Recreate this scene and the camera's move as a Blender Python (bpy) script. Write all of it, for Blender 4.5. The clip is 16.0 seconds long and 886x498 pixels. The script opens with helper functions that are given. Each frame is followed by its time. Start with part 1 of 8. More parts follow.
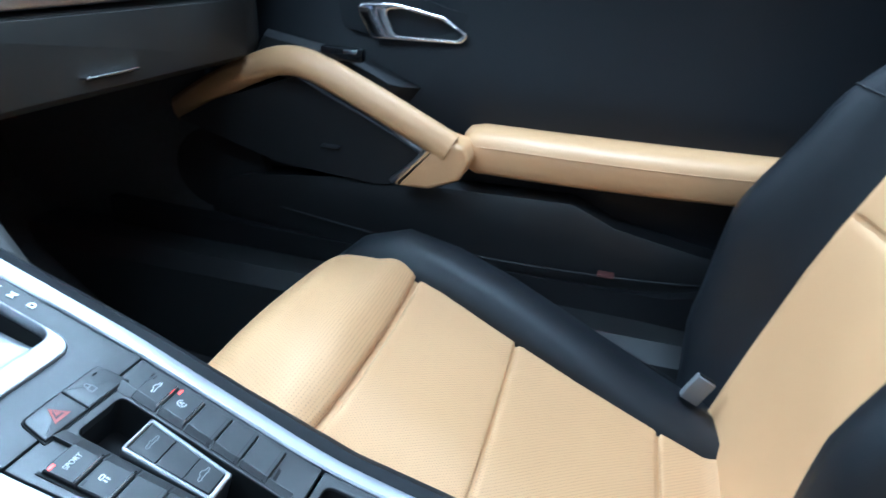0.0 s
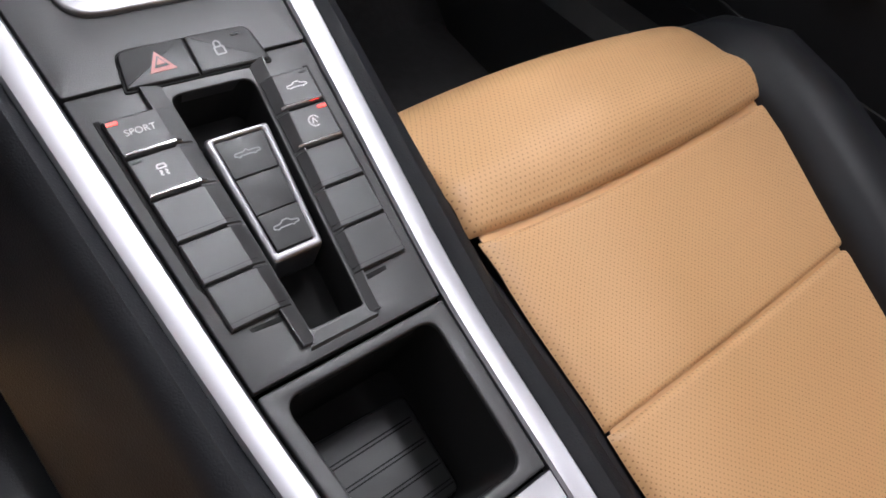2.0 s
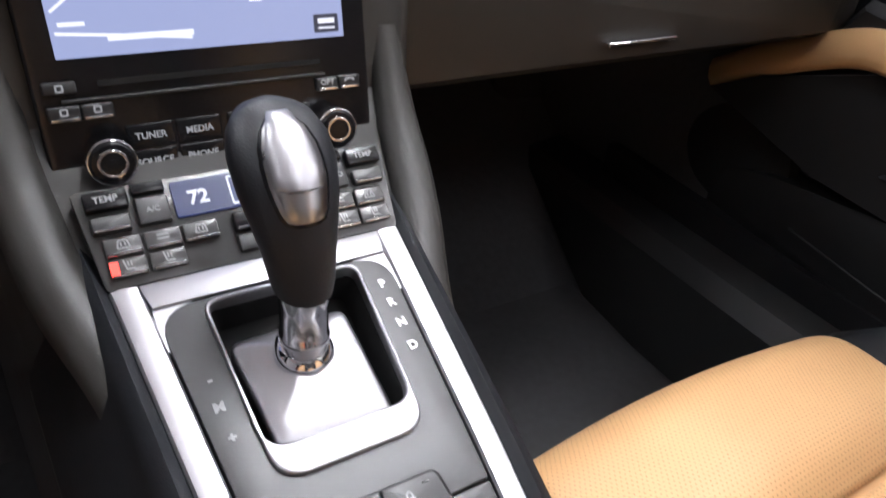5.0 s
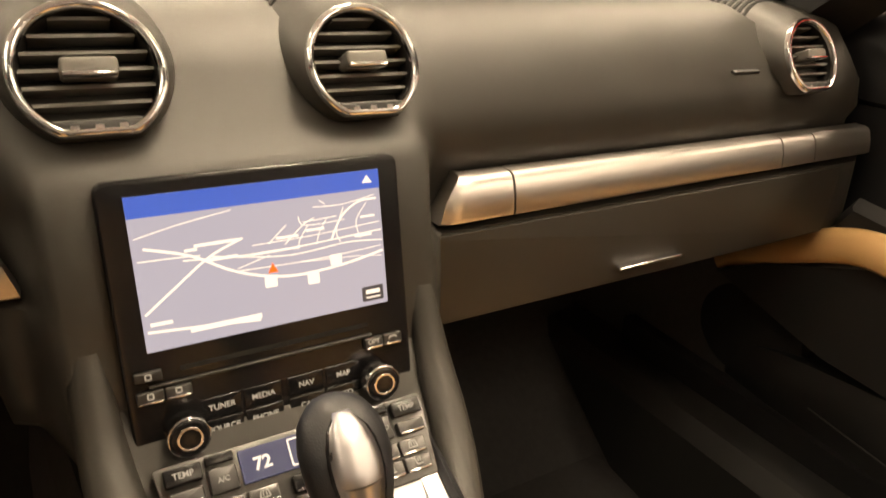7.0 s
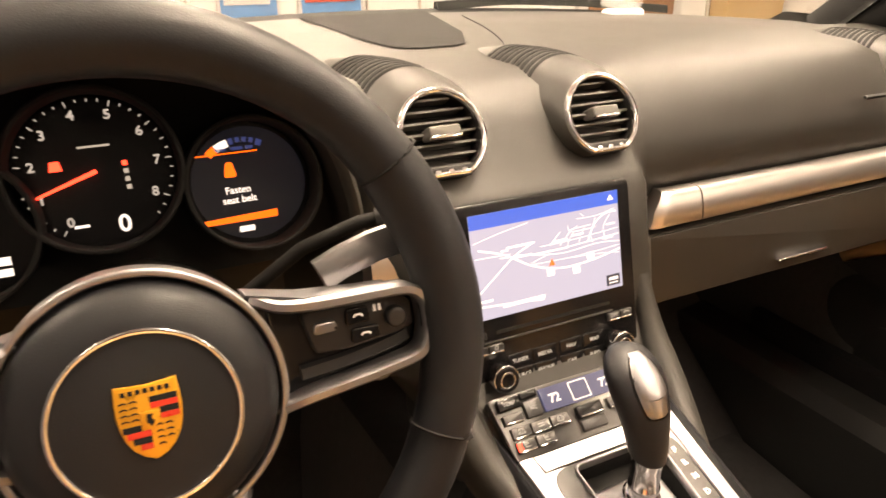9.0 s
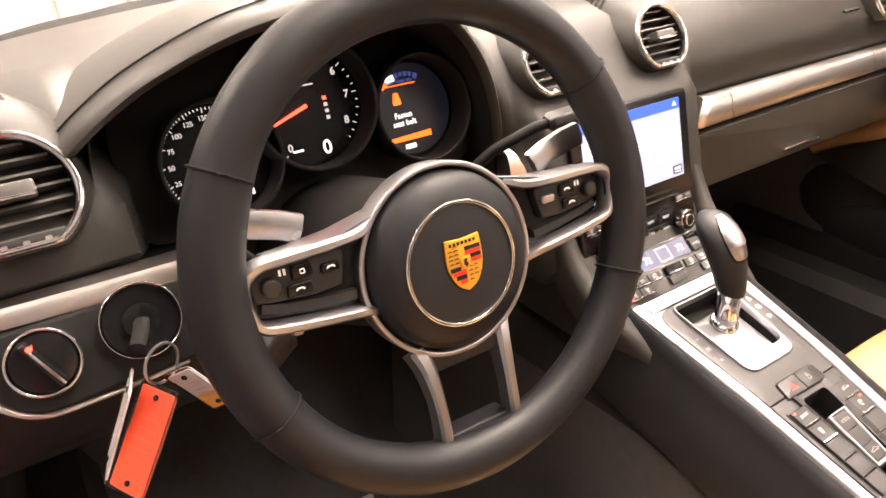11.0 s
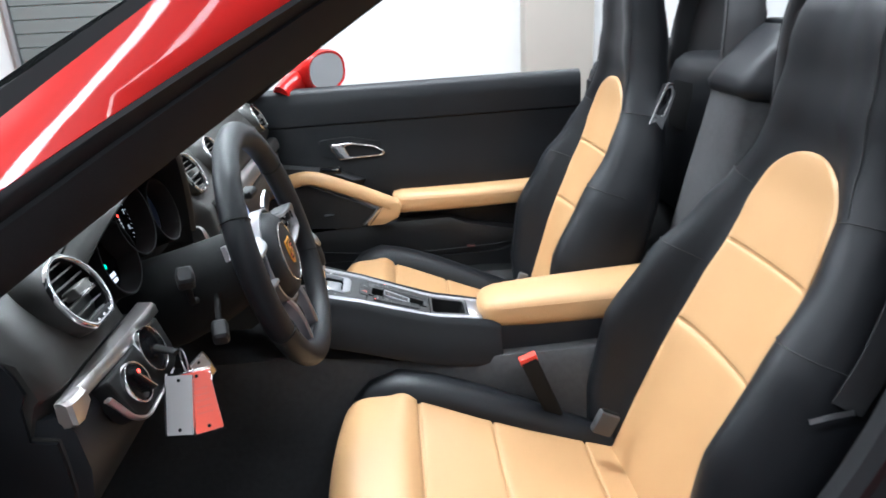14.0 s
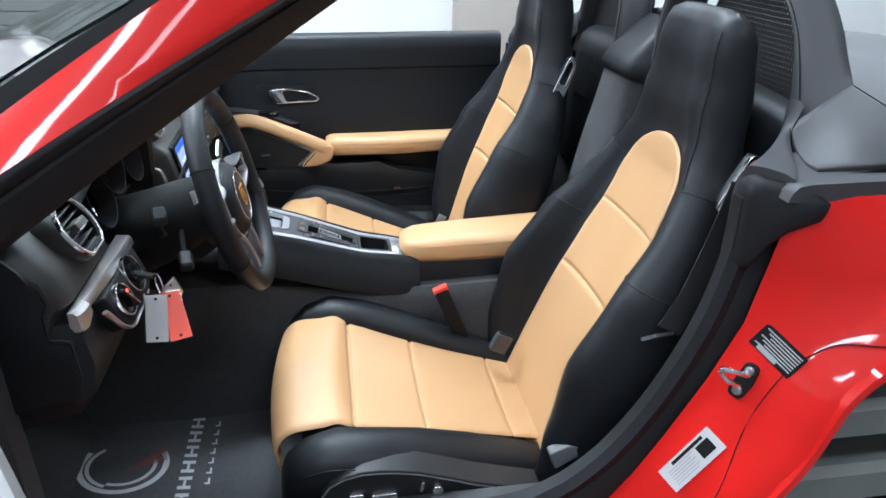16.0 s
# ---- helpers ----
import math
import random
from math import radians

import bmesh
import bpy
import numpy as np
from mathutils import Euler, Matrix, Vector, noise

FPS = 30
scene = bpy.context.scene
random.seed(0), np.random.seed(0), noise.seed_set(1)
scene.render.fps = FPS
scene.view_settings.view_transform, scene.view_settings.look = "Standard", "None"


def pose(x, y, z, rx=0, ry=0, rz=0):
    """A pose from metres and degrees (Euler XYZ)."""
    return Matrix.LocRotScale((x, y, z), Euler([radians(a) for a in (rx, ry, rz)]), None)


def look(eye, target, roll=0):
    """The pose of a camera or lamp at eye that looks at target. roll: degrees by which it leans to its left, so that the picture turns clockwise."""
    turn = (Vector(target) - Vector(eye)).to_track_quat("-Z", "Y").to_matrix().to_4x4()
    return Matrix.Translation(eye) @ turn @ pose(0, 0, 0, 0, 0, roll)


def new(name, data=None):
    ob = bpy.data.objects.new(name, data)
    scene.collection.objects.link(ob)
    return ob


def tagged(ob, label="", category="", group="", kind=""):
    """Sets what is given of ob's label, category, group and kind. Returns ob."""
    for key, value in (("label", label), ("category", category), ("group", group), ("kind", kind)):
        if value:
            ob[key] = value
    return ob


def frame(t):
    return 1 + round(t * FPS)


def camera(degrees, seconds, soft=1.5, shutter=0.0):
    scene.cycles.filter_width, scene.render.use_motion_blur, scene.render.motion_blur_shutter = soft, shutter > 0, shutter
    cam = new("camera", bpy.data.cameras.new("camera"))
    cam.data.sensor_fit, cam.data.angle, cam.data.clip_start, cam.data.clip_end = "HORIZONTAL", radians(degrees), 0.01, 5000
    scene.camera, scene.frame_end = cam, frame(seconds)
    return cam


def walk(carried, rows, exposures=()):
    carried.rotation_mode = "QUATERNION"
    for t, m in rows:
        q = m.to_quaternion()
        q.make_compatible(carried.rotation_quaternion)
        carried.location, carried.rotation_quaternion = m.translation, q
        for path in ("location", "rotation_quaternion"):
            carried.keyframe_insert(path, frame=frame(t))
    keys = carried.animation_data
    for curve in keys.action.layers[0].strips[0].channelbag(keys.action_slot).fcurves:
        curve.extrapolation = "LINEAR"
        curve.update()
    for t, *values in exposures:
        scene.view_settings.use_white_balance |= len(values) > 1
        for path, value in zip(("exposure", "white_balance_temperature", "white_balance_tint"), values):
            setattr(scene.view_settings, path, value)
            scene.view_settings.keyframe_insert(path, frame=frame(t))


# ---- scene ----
cam = camera(65.7, 16.0, soft=1.6, shutter=0.3)
PATH = [
    (0, (-0.2524, -0.1676, 0.8260), (0.6397, 0.0337, 0.4216), 4.83),
    (0.5, (-0.1937, -0.1805, 0.8190), (0.6151, 0.1481, 0.3314), 6.63),
    (1, (-0.1547, -0.1649, 0.7958), (0.5471, 0.2319, 0.2042), 9.74),
    (1.5, (-0.1128, -0.1445, 0.7742), (0.4728, 0.2642, 0.0742), 14.47),
    (2, (-0.0960, -0.1486, 0.7587), (0.4229, 0.2802, 0.0193), 15.74),
    (2.5, (-0.0879, -0.1486, 0.7552), (0.3928, 0.3007, 0.0022), 15.59),
    (3, (-0.0855, -0.1390, 0.7596), (0.3806, 0.3417, 0.0169), 14.62),
    (3.5, (-0.0878, -0.1192, 0.7693), (0.3772, 0.4050, 0.0559), 13.08),
    (4, (-0.0857, -0.1037, 0.7858), (0.3803, 0.4784, 0.1194), 10.58),
    (4.5, (-0.0889, -0.0892, 0.8136), (0.3797, 0.5429, 0.1965), 7.99),
    (5, (-0.0913, -0.0653, 0.8445), (0.3759, 0.6154, 0.2803), 6.54),
    (5.2, (-0.0961, -0.0578, 0.8493), (0.3750, 0.6372, 0.3062), 6.39),
    (7.3, (-0.1163, -0.0587, 0.9403), (0.3701, 0.7376, 0.5807), 2.67),
    (7.5, (-0.1366, -0.0679, 0.9349), (0.3489, 0.7397, 0.6001), 1.99),
    (8, (-0.2035, -0.0909, 0.9493), (0.2441, 0.7313, 0.5976), 2.03),
    (8.5, (-0.2603, -0.1122, 0.9677), (0.1625, 0.7159, 0.5997), 0.67),
    (9, (-0.3213, -0.1358, 0.9932), (0.0787, 0.6947, 0.6056), -0.92),
    (9.5, (-0.3792, -0.1564, 1.0114), (0.0139, 0.6676, 0.6034), -1.57),
    (10, (-0.4464, -0.1822, 1.0085), (-0.0418, 0.6320, 0.5922), -3.42),
    (10.2, (-0.4708, -0.1810, 1.0093), (-0.0676, 0.6256, 0.5771), -3.44),
    (12.3, (-0.8149, -0.1713, 1.0770), (-0.0668, 0.3485, 0.6646), -3.56),
    (12.5, (-0.8783, -0.1673, 1.0885), (-0.0794, 0.2868, 0.6941), -3.73),
    (13, (-1.0439, -0.1118, 1.1014), (-0.1392, 0.1310, 0.7512), -4.00),
    (13.5, (-1.1812, -0.0465, 1.1024), (-0.2392, 0.0224, 0.7742), -3.82),
    (14, (-1.2897, 0.0038, 1.1323), (-0.3530, -0.0530, 0.7867), -2.92),
    (14.5, (-1.3466, 0.0359, 1.1575), (-0.4324, -0.0977, 0.7747), -1.66),
    (15, (-1.4160, 0.0551, 1.2059), (-0.5153, -0.0890, 0.7960), 1.18),
    (15.5, (-1.4848, 0.0432, 1.2399), (-0.5960, -0.1150, 0.8098), 0.86),
    (16, (-1.4935, 0.0186, 1.2388), (-0.6070, -0.1389, 0.8038), 1.60),
]
EXPOSURES = [(0.0, 0.4, 4300, -3), (0.5, 0.13, 4750, -1), (1.0, -0.08, 4950, 3), (1.5, -0.45, 5600, 14), (2.0, -0.40, 5950, 16), (3.5, -0.37, 6400, 19), (4.5, -0.18, 6400, 19), (5.2, 0.34, 5850, 15), (7.3, 0.45, 10500, 16), (9.0, 0.92, 9600, 21), (10.2, 1.42, 8300, 23), (12.3, 1.33, 7100, 21), (13.2, 0.78, 6000, 10), (16.0, 0.55, 5200, 4)]
walk(cam, [(t, look(e, g, r)) for t, e, g, r in PATH], EXPOSURES)

# ---- light ----
world = bpy.data.worlds.new("world")
scene.world = world
world.use_nodes = True
world.node_tree.nodes["Background"].inputs[0].default_value = (0.9, 0.95, 1.0, 1)
world.node_tree.nodes["Background"].inputs[1].default_value = 0.05


def ceiling_lamp(x, y, z, sx, sy, watts, colour=(1.0, 0.97, 0.92)):
    data = bpy.data.lights.new("tube_light", "AREA")
    data.shape, data.size, data.size_y, data.energy, data.color = "RECTANGLE", sx, sy, watts, colour
    ob = new("tube_light", data)
    ob.matrix_world = pose(x, y, z)
    return ob


# unseen lamps; the last one is added to brighten the east wall's rear end
LAMPS = [(-2.2, 2.0, 48), (-2.2, -1.2, 24), (0.6, 3.4, 75), (0.9, 0.3, 100), (0.9, -2.6, 22), (3.2, 1.6, 60), (3.2, -1.4, 50), (-3.8, 0.6, 20), (3.7, -4.4, 55)]
for lx, ly, watts in LAMPS:
    ceiling_lamp(lx, ly, 3.52, 0.36, 1.5, watts)

# ---- materials ----
def mat(name, colour, rough=0.5, metal=0.0, coat=0.0, spec=0.5, grain=0.0, grain_scale=300.0, vary=0.0, vary_scale=4.0, emit=None, strength=0.0, detail=4.0, rough_vary=0.08):
    m = bpy.data.materials.new(name)
    m.use_nodes = True
    nt = m.node_tree
    b = nt.nodes["Principled BSDF"]
    b.inputs["Base Color"].default_value = (*colour, 1)
    b.inputs["Roughness"].default_value = rough
    b.inputs["Metallic"].default_value = metal
    b.inputs["Specular IOR Level"].default_value = spec
    b.inputs["Coat Weight"].default_value = coat
    b.inputs["Coat Roughness"].default_value = 0.05
    if emit:
        b.inputs["Emission Color"].default_value = (*emit, 1)
        b.inputs["Emission Strength"].default_value = strength
    co = nt.nodes.new("ShaderNodeTexCoord")
    if vary > 0:
        n = nt.nodes.new("ShaderNodeTexNoise")
        n.inputs["Scale"].default_value, n.inputs["Detail"].default_value = vary_scale, 6
        nt.links.new(co.outputs["Object"], n.inputs["Vector"])
        r = nt.nodes.new("ShaderNodeMapRange")
        r.inputs[3].default_value, r.inputs[4].default_value = 1 - vary, 1 + vary
        nt.links.new(n.outputs[0], r.inputs[0])
        mx = nt.nodes.new("ShaderNodeMix")
        mx.data_type, mx.blend_type = "RGBA", "MULTIPLY"
        mx.inputs[0].default_value = 1
        mx.inputs[6].default_value = (*colour, 1)
        nt.links.new(r.outputs[0], mx.inputs[7])
        nt.links.new(mx.outputs[2], b.inputs["Base Color"])
        rr = nt.nodes.new("ShaderNodeMapRange")
        rr.inputs[3].default_value, rr.inputs[4].default_value = max(0.02, rough - rough_vary), rough + rough_vary
        nt.links.new(n.outputs[0], rr.inputs[0])
        nt.links.new(rr.outputs[0], b.inputs["Roughness"])
    if grain > 0:
        n2 = nt.nodes.new("ShaderNodeTexNoise")
        n2.inputs["Scale"].default_value, n2.inputs["Detail"].default_value = grain_scale, detail
        nt.links.new(co.outputs["Object"], n2.inputs["Vector"])
        bp = nt.nodes.new("ShaderNodeBump")
        bp.inputs["Strength"].default_value, bp.inputs["Distance"].default_value = grain, 0.001
        nt.links.new(n2.outputs[0], bp.inputs["Height"])
        nt.links.new(bp.outputs[0], b.inputs["Normal"])
    return m


def leather(name, colour, rough, holes=False, cell=650.0, spec=0.5):
    """Grained leather; holes: with rows of fine perforations."""
    m = mat(name, colour, rough, vary=0.07, vary_scale=7, rough_vary=0.05, spec=spec)
    nt = m.node_tree
    b = nt.nodes["Principled BSDF"]
    co = nt.nodes.new("ShaderNodeTexCoord")
    v = nt.nodes.new("ShaderNodeTexVoronoi")
    v.feature = "DISTANCE_TO_EDGE"
    v.inputs["Scale"].default_value = cell
    nt.links.new(co.outputs["Object"], v.inputs["Vector"])
    bp = nt.nodes.new("ShaderNodeBump")
    bp.inputs["Strength"].default_value, bp.inputs["Distance"].default_value = 0.25, 0.0006
    nt.links.new(v.outputs["Distance"], bp.inputs["Height"])
    nt.links.new(bp.outputs[0], b.inputs["Normal"])
    if holes:
        sep = nt.nodes.new("ShaderNodeSeparateXYZ")
        nt.links.new(co.outputs["UV"], sep.inputs[0])

        def op(kind, a, c):
            k = nt.nodes.new("ShaderNodeMath")
            k.operation = kind
            for slot, val in ((0, a), (1, c)):
                if isinstance(val, (int, float)):
                    k.inputs[slot].default_value = val
                else:
                    nt.links.new(val, k.inputs[slot])
            return k.outputs[0]

        pitch = 2 * math.pi / 0.0046
        s1 = op("SINE", op("MULTIPLY", op("ADD", sep.outputs[0], sep.outputs[1]), pitch), 0)
        s2 = op("SINE", op("MULTIPLY", op("SUBTRACT", sep.outputs[0], sep.outputs[1]), pitch), 0)
        hole = op("GREATER_THAN", op("MULTIPLY", op("MAXIMUM", s1, 0), op("MAXIMUM", s2, 0)), 0.58)
        mx = nt.nodes.new("ShaderNodeMix")
        mx.data_type = "RGBA"
        nt.links.new(hole, mx.inputs[0])
        old = b.inputs["Base Color"].links[0].from_socket
        nt.links.new(old, mx.inputs[6])
        mx.inputs[7].default_value = (colour[0] * 0.48, colour[1] * 0.44, colour[2] * 0.40, 1)
        nt.links.new(mx.outputs[2], b.inputs["Base Color"])
    return m


def brushed(name, colour, rough, scale=(30, 1200, 1200)):
    m = mat(name, colour, rough, metal=1.0)
    nt = m.node_tree
    b = nt.nodes["Principled BSDF"]
    co = nt.nodes.new("ShaderNodeTexCoord")
    mp = nt.nodes.new("ShaderNodeMapping")
    mp.inputs["Scale"].default_value = scale
    n = nt.nodes.new("ShaderNodeTexNoise")
    n.inputs["Scale"].default_value, n.inputs["Detail"].default_value = 1.0, 3
    nt.links.new(co.outputs["Object"], mp.inputs[0])
    nt.links.new(mp.outputs[0], n.inputs["Vector"])
    r = nt.nodes.new("ShaderNodeMapRange")
    r.inputs[3].default_value, r.inputs[4].default_value = rough - 0.02, rough + 0.03
    nt.links.new(n.outputs[0], r.inputs[0])
    nt.links.new(r.outputs[0], b.inputs["Roughness"])
    return m


TAN = (0.545, 0.325, 0.150)
M_TAN = leather("tan_leather", TAN, 0.42, cell=900)
M_TANP = leather("tan_perforated_leather", TAN, 0.45, holes=True, cell=900)
M_BLACK = leather("black_leather", (0.0090, 0.0098, 0.0120), 0.47, spec=0.33)
M_DASH = leather("dash_skin", (0.0255, 0.0243, 0.0222), 0.45, cell=1100, spec=0.38)
M_PLASTIC = mat("black_plastic", (0.017, 0.017, 0.018), 0.45, spec=0.35, grain=0.15, grain_scale=1500, vary=0.12, vary_scale=9)
M_SOFT = mat("charcoal_soft_touch", (0.027, 0.0272, 0.0278), 0.42, grain=0.1, grain_scale=1800, vary=0.06, vary_scale=14)
M_BUTTON = mat("button_black", (0.017, 0.0172, 0.018), 0.40, grain=0.06, grain_scale=2000, vary=0.05, vary_scale=30)
M_KEY = mat("satin_key", (0.040, 0.040, 0.040), 0.24, spec=0.8, vary=0.05, vary_scale=30, rough_vary=0.03)
M_GLOSS = mat("gloss_black", (0.007, 0.007, 0.008), 0.22, spec=0.32, vary=0.1, vary_scale=10, rough_vary=0.03)
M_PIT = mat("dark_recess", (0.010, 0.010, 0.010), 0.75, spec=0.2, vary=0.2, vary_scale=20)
M_CARPET = mat("black_carpet", (0.052, 0.052, 0.054), 0.95, grain=0.9, grain_scale=900, vary=0.35, vary_scale=90)
M_RUBBER = mat("seal_rubber", (0.012, 0.012, 0.0135), 0.62, spec=0.3, grain=0.25, grain_scale=700, vary=0.15, vary_scale=12)
M_SILVER = brushed("satin_silver", (0.42, 0.42, 0.44), 0.37)
M_TRIM = brushed("brushed_aluminium", (0.66, 0.63, 0.615), 0.34, scale=(3, 700, 700))
M_CHROME = mat("chrome", (0.82, 0.82, 0.84), 0.10, metal=1.0, vary=0.04, vary_scale=20, rough_vary=0.03)
M_RED = mat("red_paint", (0.70, 0.012, 0.008), 0.40, coat=0.55, spec=0.15, vary=0.03, vary_scale=3, rough_vary=0.03)
M_WHITE = mat("white_print", (0.85, 0.85, 0.85), 0.5, emit=(1, 1, 1), strength=0.12)
M_WHITEP = mat("white_card", (0.62, 0.60, 0.60), 0.45, vary=0.06, vary_scale=30)
M_AMBER = mat("amber_card", (0.55, 0.27, 0.07), 0.5, vary=0.08, vary_scale=60)
M_ORANGE = mat("orange_card", (0.80, 0.08, 0.035), 0.4, vary=0.06, vary_scale=30)
M_BUCKLE = mat("red_buckle", (0.75, 0.045, 0.025), 0.35, vary=0.05, vary_scale=50)
M_CLEAR = mat("grey_steel", (0.45, 0.45, 0.46), 0.3, metal=1.0, vary=0.06, vary_scale=60)
M_GREYDECK = leather("deck_vinyl", (0.050, 0.050, 0.053), 0.52, cell=1200)
M_DOORGREY = mat("door_grey", (0.24, 0.24, 0.235), 0.6, grain=0.1, grain_scale=900, vary=0.08, vary_scale=6)
# the grey plastic below, darkened for the belt guides that sit in shade
M_GUIDE_SHADED = mat("shaded_grey_plastic", (0.055, 0.055, 0.058), 0.45, vary=0.08, vary_scale=30)
M_GUIDE = mat("grey_plastic", (0.15, 0.15, 0.155), 0.42, vary=0.08, vary_scale=30)
M_MESHCLOTH = mat("speaker_cloth", (0.016, 0.016, 0.0155), 0.9, spec=0.15, grain=0.4, grain_scale=1500, vary=0.1, vary_scale=40)
M_SLAT = mat("vent_slat_plastic", (0.085, 0.083, 0.078), 0.32, vary=0.06, vary_scale=40)
M_BELT = mat("seat_belt_web", (0.02, 0.02, 0.022), 0.75, grain=0.5, grain_scale=1200, vary=0.1, vary_scale=60)


def net(name, colour, pitch):
    """A woven net: round holes let the view through."""
    m = mat(name, colour, 0.7)
    nt = m.node_tree
    b = nt.nodes["Principled BSDF"]
    co = nt.nodes.new("ShaderNodeTexCoord")
    v = nt.nodes.new("ShaderNodeTexVoronoi")
    v.inputs["Scale"].default_value, v.inputs["Randomness"].default_value = 1 / pitch, 0.0
    flat = nt.nodes.new("ShaderNodeVectorMath")
    flat.operation = "MULTIPLY"
    flat.inputs[1].default_value = (1, 0, 1)
    nt.links.new(co.outputs["Object"], flat.inputs[0])
    nt.links.new(flat.outputs[0], v.inputs["Vector"])
    g = nt.nodes.new("ShaderNodeMath")
    g.operation = "GREATER_THAN"
    g.inputs[1].default_value = 0.25
    nt.links.new(v.outputs["Distance"], g.inputs[0])
    nt.links.new(g.outputs[0], b.inputs["Alpha"])
    return m


M_NET = net("black_net", (0.012, 0.012, 0.013), 0.0085)


def glow(name, colour, strength):
    return mat(name, (0.02, 0.02, 0.02), 0.3, emit=colour, strength=strength)


G_RED = glow("red_lamp_glow", (1.0, 0.05, 0.03), 3.0)
G_REDDIM = glow("red_print_glow", (0.9, 0.16, 0.12), 0.55)
G_WHITE = glow("white_glow", (0.9, 0.93, 1.0), 0.85)
G_DIAL = glow("dial_print_glow", (0.9, 0.92, 0.95), 0.30)
G_ICON = glow("dim_icon_glow", (0.9, 0.9, 0.88), 0.30)
G_ORANGE = glow("orange_glow", (1.0, 0.13, 0.015), 1.25)
G_NAVY = glow("display_glow", (0.01, 0.02, 0.06), 0.06)
G_GREEN = glow("green_glow", (0.05, 1.0, 0.5), 1.2)
G_MAP = glow("map_background_glow", (0.46, 0.52, 0.78), 0.68)
G_MAPBLUE = glow("map_header_glow", (0.02, 0.12, 0.75), 0.8)
G_MAPLINE = glow("map_road_glow", (0.95, 0.96, 1.0), 0.95)
G_MAPDARK = glow("map_scale_glow", (0.05, 0.06, 0.10), 0.5)
G_LCD = glow("climate_display_glow", (0.05, 0.09, 0.36), 0.30)
G_LAMP = glow("lamp_diffuser", (1.0, 0.97, 0.92), 6.0)


def glass(name, tint, rough=0.0):
    m = bpy.data.materials.new(name)
    m.use_nodes = True
    nt = m.node_tree
    b = nt.nodes["Principled BSDF"]
    b.inputs["Base Color"].default_value = (*tint, 1)
    b.inputs["Transmission Weight"].default_value = 1.0
    b.inputs["Roughness"].default_value = rough
    b.inputs["IOR"].default_value = 1.45
    return m


M_GLASS = glass("windscreen_glass", (0.86, 0.90, 0.88))
M_LENS = glass("clear_plastic", (0.95, 0.95, 0.95))
M_MIRROR = mat("mirror_glass", (0.9, 0.9, 0.9), 0.02, metal=1.0)
M_FLOOR = mat("sealed_concrete", (0.20, 0.195, 0.19), 0.35, grain=0.1, grain_scale=60, vary=0.2, vary_scale=1.2)
M_WALL = mat("white_wall_paint", (0.80, 0.80, 0.79), 0.7, grain=0.05, grain_scale=300, vary=0.03, vary_scale=2)
# grey for the two unseen walls, so they bounce less light
M_DIMWALL = mat("dim_wall_grey", (0.34, 0.34, 0.345), 0.7, grain=0.05, grain_scale=300, vary=0.08, vary_scale=2)
M_ROLLER = mat("grey_roller_paint", (0.17, 0.18, 0.17), 0.5, grain=0.05, grain_scale=200, vary=0.1, vary_scale=3)
M_CEIL = mat("ceiling_paint", (0.75, 0.75, 0.74), 0.8, vary=0.03, vary_scale=2)
M_BEIGE = mat("beige_paint", (0.50, 0.46, 0.40), 0.6, vary=0.06, vary_scale=3)
M_WOOD = mat("brown_door_wood", (0.28, 0.12, 0.05), 0.4, vary=0.2, vary_scale=5)
M_TYRE = mat("tyre_rubber", (0.02, 0.02, 0.02), 0.8, grain=0.3, grain_scale=300, vary=0.15, vary_scale=20)
M_YELLOW = mat("gold_enamel", (0.72, 0.34, 0.04), 0.3, metal=0.4, vary=0.08, vary_scale=200)
M_CRED = mat("red_enamel", (0.55, 0.03, 0.02), 0.3, vary=0.05, vary_scale=100)
M_BLUEP = mat("blue_print", (0.10, 0.30, 0.62), 0.5, vary=0.3, vary_scale=9)
M_REDP = mat("red_print", (0.65, 0.09, 0.05), 0.5, vary=0.3, vary_scale=9)
M_GREYPRINT = mat("grey_print", (0.42, 0.42, 0.43), 0.7, vary=0.1, vary_scale=60)
M_FADED = mat("dull_red_print", (0.10, 0.035, 0.03), 0.7, vary=0.15, vary_scale=60)
M_TANW = mat("beige_laminate", (0.55, 0.36, 0.17), 0.5, vary=0.12, vary_scale=4)

# ---- building tools ----
def link(name, bm, material, parent=None, label="", smooth=True, angle=35):
    bmesh.ops.recalc_face_normals(bm, faces=bm.faces)
    me = bpy.data.meshes.new(name)
    bm.to_mesh(me)
    bm.free()
    me.materials.append(material)
    if smooth:
        for p in me.polygons:
            p.use_smooth = p.loop_total <= 4
        me.set_sharp_from_angle(angle=radians(angle))
    ob = new(name, me)
    if parent is not None:
        ob.parent = parent
        ob.matrix_parent_inverse = parent.matrix_world.inverted()
    if label:
        ob["label"] = label
    return ob


def part(name, bm, material, parent, label="", smooth=True, angle=35):
    return link(name, bm, material, parent, label, smooth, angle)


def thing(name, x, y, z, label, category, group="", kind=""):
    ob = new(name)
    ob.matrix_world = pose(x, y, z)
    ob.empty_display_size = 0.02
    return tagged(ob, label, category, group, kind)


def axes(origin, v, u=(1, 0, 0)):
    """A local frame: u across, v along, n out of the surface."""
    u, v = Vector(u).normalized(), Vector(v).normalized()
    n = u.cross(v).normalized()
    v = n.cross(u).normalized()
    m = Matrix.Identity(4)
    for i, a in enumerate((u, v, n)):
        m.col[i][:3] = a
    m.col[3][:3] = origin
    return m


